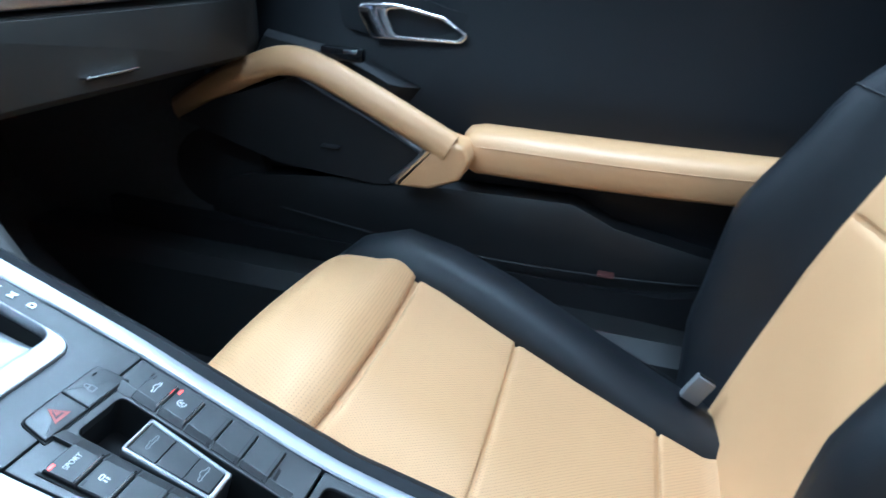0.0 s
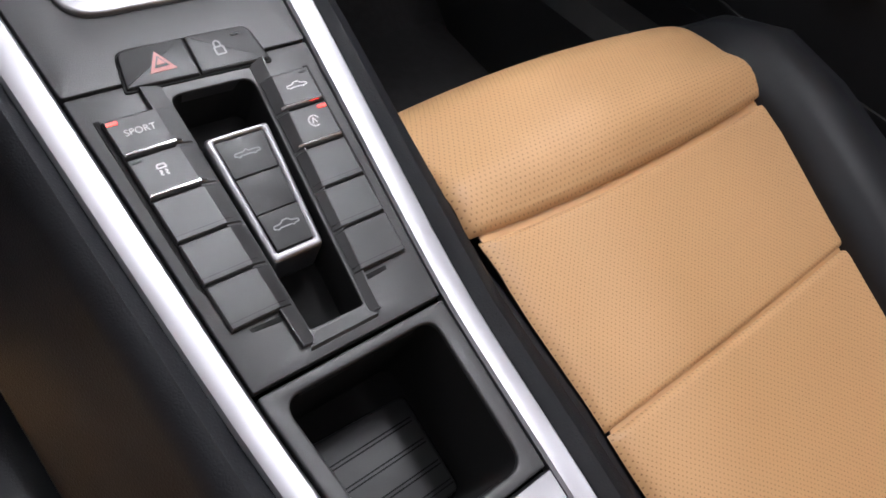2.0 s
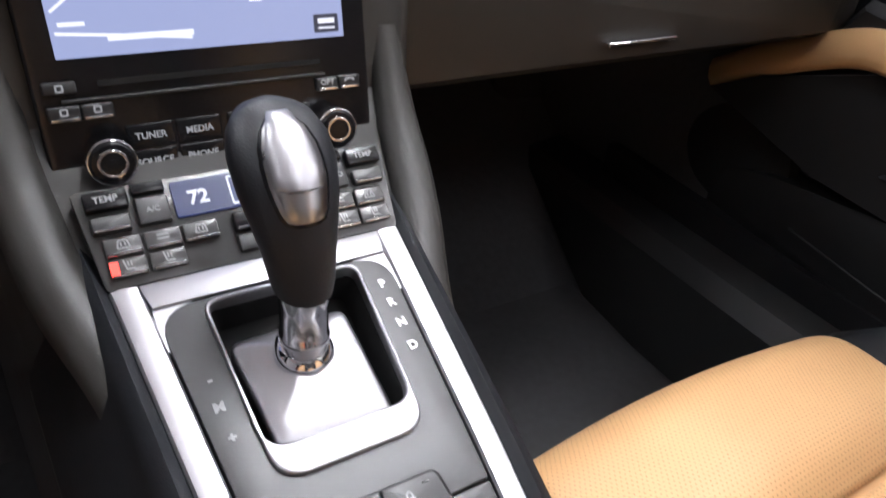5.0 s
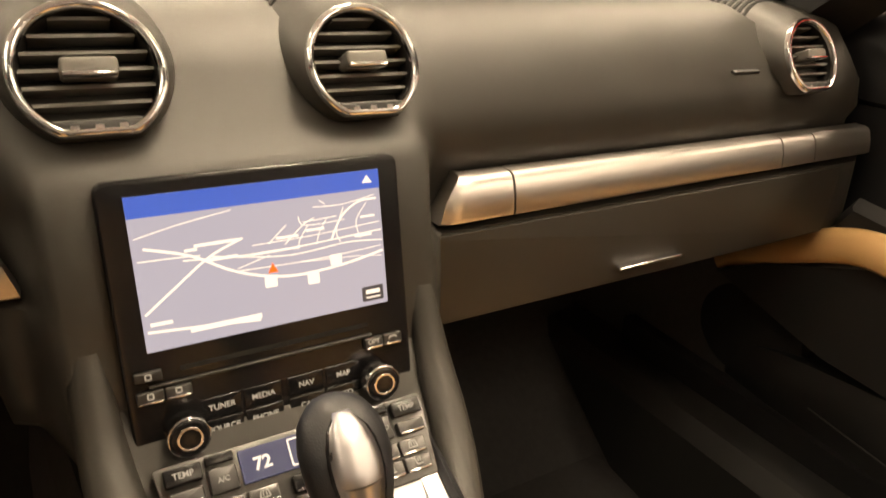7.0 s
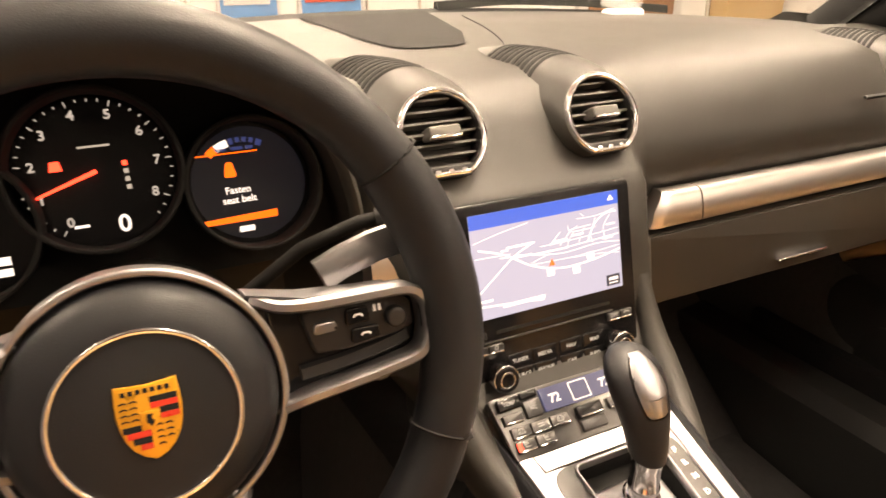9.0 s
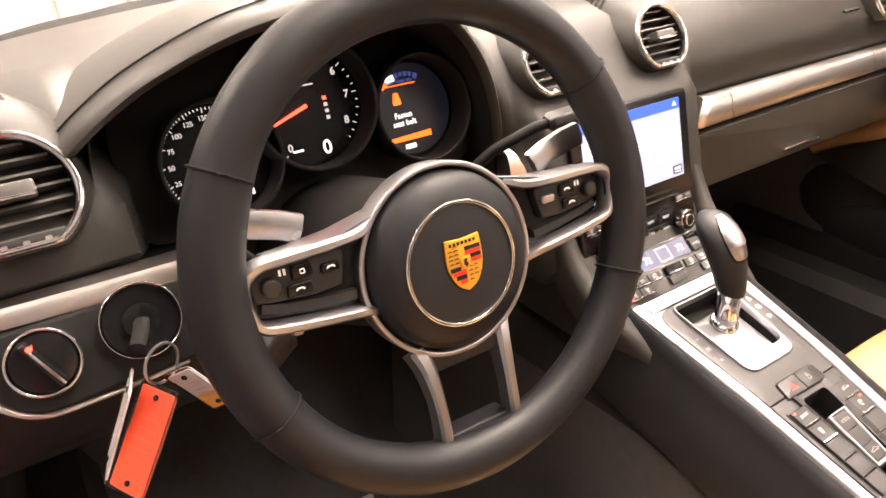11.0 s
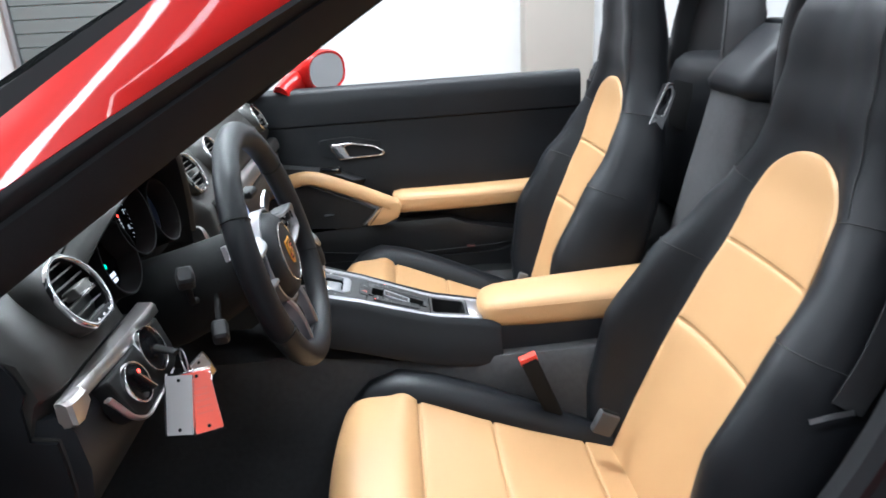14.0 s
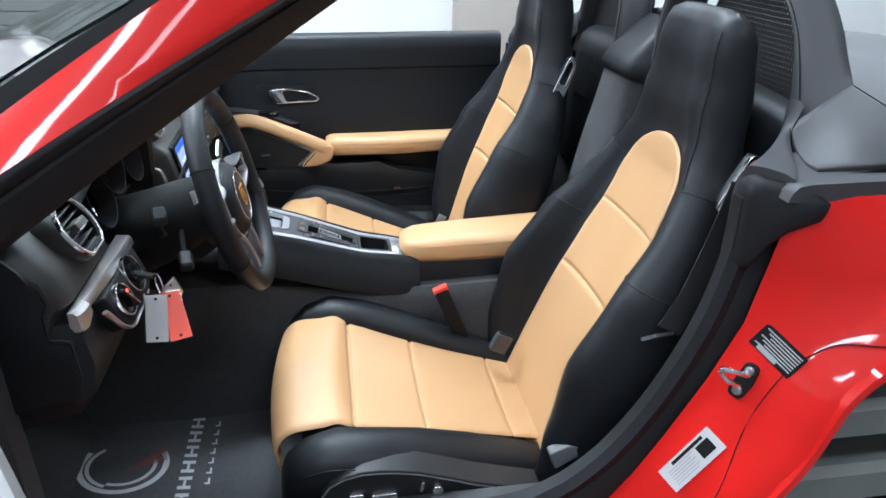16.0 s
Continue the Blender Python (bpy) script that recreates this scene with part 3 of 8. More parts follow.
# ---- dashboard ----
dash = thing("dashboard", 0, 0.45, 0.70, "dark grey leather-grained dashboard with round vents and aluminium trim", "dashboard", kind="structure")
PROFILE = [(0.86, 0.895), (0.80, 0.926), (0.66, 0.920), (0.52, 0.910), (0.44, 0.899), (0.404, 0.886), (0.380, 0.858), (0.3635, 0.829), (0.3580, 0.797), (0.366, 0.781), (0.366, 0.744), (0.3415, 0.740), (0.3395, 0.715), (0.3380, 0.680), (0.341, 0.664), (0.350, 0.655), (0.42, 0.640), (0.60, 0.62), (0.80, 0.62)]


SWELL = {7: (0.3620, 0.828), 8: (0.3440, 0.8125), 9: (0.3335, 0.801), 10: (0.3215, 0.7450), 11: (0.3200, 0.738), 12: (0.3150, 0.715), 13: (0.3075, 0.680), 14: (0.3030, 0.664), 15: (0.2990, 0.650), 16: (0.33, 0.620)}


def dash_ring(x):
    """The dashboard's section at x; it rolls away towards the doors."""
    e = max(0.0, (abs(x) - 0.665) / 0.03)
    e = min(e, 1.0)
    out = []
    for y, z in PROFILE:
        back = 0.16 * (x / 0.70) ** 2 if y > 0.6 else 0.0
        yy = y - back + (0.014 * e * e if y < 0.5 else 0)
        zz = z - 0.014 * e * e * (1 if z > 0.8 else -0.2) - (0.03 * (x / 0.70) ** 2 if y > 0.6 else 0.008 * (x / 0.7) ** 2 if z > 0.85 else 0)
        bay = max(0.0, 1 - (abs(x + 0.336) / 0.187) ** 6)
        if bay > 0 and 0.63 < z < 0.935 and y < 0.50:
            yy = yy + (0.47 - yy) * min(1.0, bay * 1.6)
        out.append(Vector((x, yy, zz)))
    if x < -0.50:
        for i, y, z in ((7, 0.360, 0.826), (8, 0.3480, 0.788), (9, 0.354, 0.7815)):
            out[i] = Vector((x, y + 0.014 * e * e, z))
    # the middle swells out to carry the screen
    w = min(1.0, max(0.0, (0.140 - abs(x)) / 0.026))
    w = w * w * (3 - 2 * w)
    if w > 0:
        for i, (y, z) in SWELL.items():
            out[i] = out[i].lerp(Vector((x, y, z)), w)
    return out


XS = [-0.695, -0.69, -0.68, -0.67, -0.655, -0.63, -0.60, -0.56, -0.543, -0.535, -0.525, -0.51, -0.48, -0.4, -0.3, -0.2, -0.165, -0.150, -0.14, -0.137, -0.134, -0.130, -0.126, -0.122, -0.118, -0.114, -0.1, 0, 0.1, 0.114, 0.118, 0.122, 0.126, 0.130, 0.134, 0.137, 0.14, 0.2, 0.3, 0.4, 0.5, 0.60, 0.63, 0.655, 0.67, 0.68, 0.69, 0.695]
part("dash_skin", loft([dash_ring(x) for x in XS]), M_DASH, dash, angle=50)

# aluminium trim on the passenger side, in three lengths
TRIM = [(0.362, 0.744), (0.3420, 0.7445), (0.3385, 0.7470), (0.3375, 0.7500), (0.3395, 0.765), (0.3430, 0.778), (0.3460, 0.7828), (0.3500, 0.7848), (0.362, 0.785)]


def trim_piece(x0, x1, tip=False):
    rings = []
    for k in range(9):
        x = x0 + (x1 - x0) * k / 8
        lean = 0.020 * (1 - k / 8) if tip else 0.0
        slim = max(0.0, min(1.0, (x - 0.136) / 0.45))
        rings.append([Vector((x + lean * max(0.0, (z - 0.745) / 0.04) ** 2.2, y + (0.004 if tip and k == 0 else 0), 0.7445 + 0.003 * slim + (z - 0.7445) * (0.86 - 0.11 * slim))) for y, z in TRIM])
    return loft(rings)


for a, b, tip in ((0.136, 0.199, True), (0.201, 0.531, False), (0.533, 0.585, False), (0.587, 0.688, False)):
    part("trim_strip", trim_piece(a, b, tip), M_TRIM, dash, "brushed aluminium trim strip")

# glovebox lid, its joint and latch
GB = axes((0, 0.3385, 0.70), (0, 0.043, 1))
lid = rounded([(0.128, -0.036), (0.635, -0.036), (0.645, 0.0385), (0.128, 0.0385)], 0.003)
glovebox = part("glovebox_lid", slab(GB, lid, -0.006, 0.0016, 0.0015), M_DASH, dash, "dark grey glovebox lid")
part("airbag_mark", slab(axes((0.47, 0.3575, 0.842), (0, -0.36, 1)), rounded(rect(-0.018, -0.0016, 0.018, 0.0016), 0.0006, 2), -0.004, 0.0006), M_PLASTIC, dash, "small dark embossed mark", smooth=False)
part("latch", slab(GB, rounded(rect(0.318, -0.0225, 0.398, -0.0190), 0.002), 0.001, 0.009, 0.0015), M_CHROME, glovebox, "thin chrome glovebox latch")

# centre stack
stack = part("centre_stack", loft([[Vector((x, y, z)) for y, z in ((0.42, 0.700), (0.340, 0.700), (0.325, 0.695), (0.3140, 0.690), (0.292, 0.655), (0.236, 0.610), (0.30, 0.56), (0.42, 0.56))] for x in (-0.099, -0.095, 0.095, 0.099)]), M_DASH, dash, "dark centre stack")
for sx in (-1, 1):
    path = smooth_path([(0.1060 * sx, 0.374, 0.768), (0.1060 * sx, 0.338, 0.744), (0.108 * sx, 0.300, 0.668), (0.101 * sx, 0.250, 0.620), (0.084 * sx, 0.20, 0.588), (0.070 * sx, 0.14, 0.545)], 24)
    part("stack_cheek", sweep(path, [(-0.013, -0.03), (-0.016, 0.002), (-0.009, 0.0105), (0.006, 0.0105), (0.014, 0.003), (0.014, -0.03)], up=(0, -0.8, 0.6), scale=lambda k: 0.35 + 0.65 * min(1.0, k / 0.5)), M_DASH, stack, "dark grey stack side moulding", angle=60)

RADIO = axes((0, 0.3115, 0.7125), (0, 0.2228, 0.9749))
radio = thing("infotainment_unit", 0, 0.31, 0.70, "gloss black infotainment unit showing a street map", "infotainment screen")
part("fascia", slab(RADIO, rounded(rect(-0.0905, -0.0690, 0.0905, 0.0985), 0.008), -0.01, 0.004, 0.002), M_GLOSS, radio)
screen = part("screen", slab(RADIO, rect(-0.076, 0.0, 0.076, 0.0895), 0.0, 0.0046), G_MAP, radio, "lit navigation map screen", smooth=False)
part("map_header", slab(RADIO, rect(-0.076, 0.0775, 0.076, 0.0895), 0.0, 0.0050), G_MAPBLUE, screen, smooth=False)


def road(pts, w):
    bm = bmesh.new()
    pts = [Vector(p) for p in smooth_path([(a, b, 0) for a, b in pts], 20)]
    top = []
    for i, p in enumerate(pts):
        d = (pts[min(i + 1, len(pts) - 1)] - pts[max(i - 1, 0)]).normalized()
        s = Vector((-d.y, d.x, 0)) * w / 2
        top.append((bm.verts.new(RADIO @ (p + s + Vector((0, 0, 0.0050)))), bm.verts.new(RADIO @ (p - s + Vector((0, 0, 0.0050))))))
    for a, b in zip(top, top[1:]):
        bm.faces.new((a[0], a[1], b[1], b[0]))
    return bm


ROADS = [([(-0.070, 0.060), (-0.045, 0.052), (-0.020, 0.038), (0.010, 0.030), (0.045, 0.031), (0.075, 0.036)], 0.0016),
         ([(-0.074, 0.022), (-0.055, 0.036), (-0.035, 0.050), (-0.015, 0.058)], 0.0014),
         ([(-0.074, 0.066), (-0.05, 0.071), (-0.02, 0.0755)], 0.0006), ([(-0.05, 0.050), (0.0, 0.047), (0.075, 0.050)], 0.0009),
         ([(-0.035, 0.050), (0.01, 0.043), (0.05, 0.045), (0.075, 0.043)], 0.0008), ([(0.040, 0.048), (0.048, 0.062), (0.060, 0.070), (0.073, 0.071)], 0.0013),
         ([(-0.074, 0.012), (-0.04, 0.009), (-0.01, 0.006)], 0.0016), ([(0.010, 0.050), (0.022, 0.060), (0.03, 0.064)], 0.0007),
         ([(0.0, 0.052), (0.012, 0.062)], 0.0007), ([(0.022, 0.062), (0.045, 0.063)], 0.0006), ([(0.020, 0.066), (0.024, 0.060), (0.05, 0.060)], 0.0006),
         ([(-0.02, 0.040), (0.0, 0.045)], 0.0006), ([(0.046, 0.046), (0.044, 0.054), (0.050, 0.068)], 0.0007), ([(0.060, 0.046), (0.058, 0.058), (0.066, 0.069)], 0.0006),
         ([(0.030, 0.047), (0.033, 0.055), (0.038, 0.062)], 0.0006), ([(0.018, 0.046), (0.020, 0.052), (0.026, 0.060)], 0.0006), ([(0.030, 0.0705), (0.050, 0.0700), (0.072, 0.0735)], 0.0006), ([(0.034, 0.0745), (0.038, 0.0715)], 0.0006),
         ([(-0.010, 0.0525), (0.03, 0.0530), (0.074, 0.0555)], 0.0006), ([(-0.02, 0.0385), (0.03, 0.0375), (0.074, 0.0395)], 0.0006), ([(0.020, 0.0372), (0.055, 0.0350), (0.074, 0.0325)], 0.0005), ([(-0.074, 0.053), (-0.055, 0.0525), (-0.040, 0.0515)], 0.0007)]
for pts, w in ROADS:
    part("map_road", road(pts, w), G_MAPLINE, screen, smooth=False)
for u, v, a, b in ((-0.030, 0.0575, 0.026, 0.0018), (-0.028, 0.048, 0.018, 0.0018), (0.012, 0.0545, 0.014, 0.0016), (0.004, 0.0470, 0.030, 0.0014), (0.03, 0.0565, 0.012, 0.0016), (0.062, 0.048, 0.012, 0.0014), (0.066, 0.060, 0.010, 0.0014), (-0.066, 0.016, 0.012, 0.0020), (-0.030, 0.0085, 0.042, 0.0030), (-0.045, 0.0555, 0.007, 0.0016)):
    part("map_label", slab(RADIO, rect(u - a / 2, v - b / 2, u + a / 2, v + b / 2), 0.0048, 0.0052), G_MAPLINE, screen, smooth=False)
for u, v in ((-0.001, 0.0285), (0.026, 0.0255), (0.042, 0.0350)):
    part("map_marker", slab(RADIO, rounded(rect(u - 0.0038, v - 0.0035, u + 0.0038, v + 0.0035), 0.001), 0.0048, 0.0053), G_MAPLINE, screen, smooth=False)
part("position_marker", slab(RADIO, [(-0.002, 0.034), (0.004, 0.034), (0.001, 0.040)], 0.0048, 0.0053), G_ORANGE, screen, smooth=False)
part("map_scale", slab(RADIO, rounded(rect(0.058, 0.0030, 0.073, 0.0130), 0.001), 0.0048, 0.0052), G_MAPDARK, screen, smooth=False)
part("scale_bar", slab(RADIO, rect(0.0605, 0.0050, 0.0705, 0.0060), 0.005, 0.0055), G_MAPLINE, screen, smooth=False)
part("scale_bar", slab(RADIO, rect(0.0605, 0.0080, 0.0705, 0.0108), 0.005, 0.0055), G_MAPLINE, screen, smooth=False)
part("tray_icon", slab(RADIO, [(0.064, 0.0815), (0.071, 0.0815), (0.0675, 0.0865)], 0.005, 0.0054), G_MAPLINE, screen, smooth=False)

part("disc_slot", slab(RADIO, rounded(rect(-0.060, -0.0145, 0.060, -0.0115), 0.001), 0.003, 0.0045), M_PIT, radio)
part("divider", slab(RADIO, rounded(rect(-0.078, -0.0212, 0.062, -0.0196), 0.0005), 0.003, 0.006, 0.0005), M_BUTTON, radio)


def key(m, u0, v0, u1, v1, parent, word="", size=0.0052, chrome=True, glowing=None, top=0.0065, icon=None, mater=None):
    k = part("button", slab(m, rounded(rect(u0, v0, u1, v1), 0.0012, 3), 0.0, top, 0.0010), mater or M_BUTTON, parent)
    if chrome:
        part("chrome_edge", slab(m, rounded(rect(u0 + 0.001, v0 + 0.0004, u1 - 0.001, v0 + 0.0018), 0.0004, 2), top - 0.002, top + 0.0012, 0.0004), M_CHROME, k)
    c = m @ Matrix.Translation(((u0 + u1) / 2, (v0 + v1) / 2 + (0.001 if chrome else 0), top + 0.0001))
    if word:
        lettering("lettering", word, size, c, G_ICON, k, bold=0.00008)
    if icon:
        part("icon", icon(c), G_ICON, k, smooth=False)
    if glowing:
        part("indicator", slab(m, rect(*glowing), top - 0.001, top + 0.0004), G_RED, k, smooth=False)
    return k


def outline_icon(pts, w=0.0004):
    """A thin-line pictogram from strokes of 2D points."""
    def make(m):
        bm = bmesh.new()
        for stroke in pts:
            q = [Vector((a, b, 0)) for a, b in stroke]
            for a, b in zip(q, q[1:]):
                d = (b - a).normalized()
                s = Vector((-d.y, d.x, 0)) * w
                bm.faces.new([bm.verts.new(m @ p) for p in (a + s, a - s, b - s, b + s)])
        return bm
    return make


SEAT_I = outline_icon([[(-0.002, 0.003), (-0.001, -0.002), (0.003, -0.002)], [(0, 0.002), (0, -0.0005)], [(0.0015, 0.002), (0.0015, -0.0005)]])
DEFR_I = outline_icon([[(-0.003, -0.002), (0.003, -0.002), (0.002, 0.002), (-0.002, 0.002), (-0.003, -0.002)], [(-0.001, -0.001), (-0.001, 0.001)], [(0.001, -0.001), (0.001, 0.001)]])
FAN_I = outline_icon([[(-0.003, -0.001), (0.003, -0.001)], [(-0.003, 0.001), (0.003, 0.001)]])
CAR_I = outline_icon([[(-0.0075, -0.001), (-0.007, 0.0008), (-0.003, 0.001), (-0.001, 0.0028), (0.002, 0.0028), (0.004, 0.001), (0.0075, 0.0006), (0.0078, -0.001), (0.005, -0.0012), (0.0045, -0.0022), (0.003, -0.0012), (-0.004, -0.0012), (-0.005, -0.0022), (-0.006, -0.0012), (-0.0075, -0.001)]])
CARO_I = outline_icon([[(-0.0075, -0.001), (-0.007, 0.0008), (-0.002, 0.001), (0.000, 0.0022), (0.001, 0.0008), (0.004, 0.001), (0.0075, 0.0006), (0.0078, -0.001), (0.005, -0.0012), (0.0045, -0.0022), (0.003, -0.0012), (-0.004, -0.0012), (-0.005, -0.0022), (-0.006, -0.0012), (-0.0075, -0.001)]])
RING_I = outline_icon([[(0.0032 * math.cos(a), 0.0032 * math.sin(a)) for a in [0.3 + k * 0.45 for k in range(12)]], [(-0.0013, -0.0014), (0, 0.002), (0.0013, -0.0014)]])
LOCK_I = outline_icon([[(-0.002, -0.0032), (0.002, -0.0032), (0.002, 0.0005), (-0.002, 0.0005), (-0.002, -0.0032)], [(-0.0013, 0.0005), (-0.0013, 0.0025), (-0.0005, 0.0035), (0.0005, 0.0035), (0.0013, 0.0025), (0.0013, 0.0005)]])
SKID_I = outline_icon([[(-0.0022, 0.001), (0.0022, 0.001), (0.0018, 0.003), (-0.0018, 0.003), (-0.0022, 0.001)], [(-0.0018, -0.0002), (-0.0006, -0.001), (-0.0018, -0.002), (-0.0006, -0.003)], [(0.0008, -0.0002), (0.002, -0.001), (0.0008, -0.002), (0.002, -0.003)]])
PHONE_I = outline_icon([[(-0.003, -0.0005), (-0.002, 0.001), (0.002, 0.001), (0.003, -0.0005)]], 0.0006)
MARK_I = outline_icon([[(-0.0015, -0.0015), (0.0015, -0.0015), (0.0015, 0.0015), (-0.0015, 0.0015), (-0.0015, -0.0015)]])

key(RADIO, -0.0855, -0.0165, -0.0700, -0.0105, radio, chrome=False, icon=MARK_I)
key(RADIO, -0.0855, -0.0300, -0.0705, -0.0225, radio, icon=MARK_I)
key(RADIO, -0.0700, -0.0300, -0.0550, -0.0225, radio, icon=MARK_I)
key(RADIO, 0.0560, -0.0300, 0.0695, -0.0225, radio, "OPT", 0.0045)
key(RADIO, 0.0700, -0.0300, 0.0835, -0.0225, radio, icon=PHONE_I)
for col, words in ((-0.0395, ("TUNER", "SOURCE")), (-0.0140, ("MEDIA", "PHONE")), (0.0140, ("NAV", "CAR")), (0.0395, ("MAP", "INFO"))):
    for row, word in enumerate(words):
        v = -0.0425 - 0.0142 * row
        key(RADIO, col - 0.0122, v - 0.0067, col + 0.0122, v + 0.0067, radio, word, 0.0050, chrome=False, top=0.0049, mater=M_GLOSS)
for sx in (-1, 1):
    kn = part("knob", slab(RADIO, circle(0.0115, 28, 0.0620 * sx, -0.0510), 0.003, 0.020, 0.002), M_GLOSS, radio, "black rotary knob with chrome rim")
    part("rim", frame_slab(RADIO, circle(0.0124, 28, 0.0620 * sx, -0.0510), circle(0.0098, 28, 0.0620 * sx, -0.0510), 0.010, 0.0185, 0.0008), M_CHROME, kn)
    part("rim", frame_slab(RADIO, circle(0.0075, 24, 0.0620 * sx, -0.0510), circle(0.0060, 24, 0.0620 * sx, -0.0510), 0.018, 0.0208, 0.0004), M_CHROME, kn)

# climate panel
HV = axes((0, 0.238, 0.6215), (0, 0.757, 0.653))
climate = thing("climate_panel", 0, 0.26, 0.64, "grey climate panel with small display and rows of buttons", "climate control")
part("plate", slab(HV, rounded([(-0.0800, -0.002), (0.0800, -0.002), (0.0855, 0.0515), (-0.0855, 0.0515)], 0.003), -0.008, 0.003, 0.001), M_KEY, climate)
for sx in (-1, 1):
    key(HV, min(0.060 * sx, 0.0805 * sx), 0.0385, max(0.060 * sx, 0.0805 * sx), 0.0485, climate, "TEMP", 0.0048, top=0.009, chrome=False, mater=M_GLOSS)
    key(HV, min(0.061 * sx, 0.0795 * sx), 0.0270, max(0.061 * sx, 0.0795 * sx), 0.0355, climate, "", chrome=True, top=0.007)
    key(HV, min(0.0415 * sx, 0.0575 * sx), 0.0275, max(0.0415 * sx, 0.0575 * sx), 0.0420, climate, "A/C" if sx < 0 else "AUTO", 0.0042, top=0.007, chrome=False)
    key(HV, min(0.0415 * sx, 0.0575 * sx), 0.0440, max(0.0415 * sx, 0.0575 * sx), 0.0500, climate, "", top=0.007, chrome=False, mater=M_GLOSS)
    for i, ic in enumerate((DEFR_I, FAN_I, DEFR_I)):
        u = 0.0765 - 0.0190 * i
        key(HV, min(u * sx, (u - 0.0180) * sx), 0.0140, max(u * sx, (u - 0.0180) * sx), 0.0240, climate, top=0.006, icon=ic, mater=M_KEY)
    for i in range(2):
        u = 0.0765 - 0.0190 * i
        key(HV, min(u * sx, (u - 0.0180) * sx), 0.0030, max(u * sx, (u - 0.0180) * sx), 0.0128, climate, top=0.006, icon=SEAT_I, mater=M_KEY, glowing=(-0.0760, 0.0045, -0.0720, 0.0115) if (sx < 0 and i == 0) else None)
part("display", slab(HV, rounded(rect(-0.0385, 0.0285, 0.0385, 0.0480), 0.001), 0.002, 0.0045), G_LCD, climate, "blue lit climate display", smooth=False)
for u in (-0.026, 0.026):
    lettering("digits", "72", 0.01063, HV @ Matrix.Translation((u, 0.0375, 0.0047)), G_WHITE, climate, bold=0.0003)
part("display_frame", frame_slab(HV, rounded(rect(-0.0095, 0.0300, 0.0095, 0.0465), 0.001), rounded(rect(-0.0085, 0.0310, 0.0085, 0.0455), 0.001), 0.0042, 0.0048), G_WHITE, climate, smooth=False)
key(HV, -0.0125, 0.0140, 0.0125, 0.0245, climate, "", top=0.008, mater=M_GLOSS)
key(HV, -0.0125, 0.0030, 0.0125, 0.0125, climate, "", top=0.006, chrome=False)


# round vents with hooded pods; each face leans back by slope
POD = [(0.000, 1.00, 0.0, 0.0), (0.003, 1.05, 0.0, 0.0), (0.008, 1.11, 0.0, 0.0), (0.018, 1.18, 0.0, 0.0), (0.034, 1.25, 0.0, -0.002), (0.055, 1.28, 0.001, -0.006), (0.080, 1.24, 0.004, -0.014), (0.110, 1.14, 0.008, -0.026), (0.140, 0.95, 0.012, -0.038)]


def pod_point(where, d, a, b, up=0.0):
    """A point on a pod's skin: d behind its face, in the direction (a, b) from its axis, lifted by up."""
    x, y, z, r, yaw, slope = where
    for p, q in zip(POD, POD[1:]):
        if d <= q[0]:
            break
    k = max(0.0, min(1.0, (d - p[0]) / (q[0] - p[0])))
    grow, lift, drift = [p[i] + (q[i] - p[i]) * k for i in (1, 2, 3)]
    lean = slope + (0.12 - slope) * min(1.0, d / 0.10)
    m = axes((x + drift, y + d, z + lift), (0, lean, 1), (math.cos(radians(yaw)), math.sin(radians(yaw)), 0))
    return m @ Vector((a * (grow + up / r), b * (grow + up / r), 0.0))


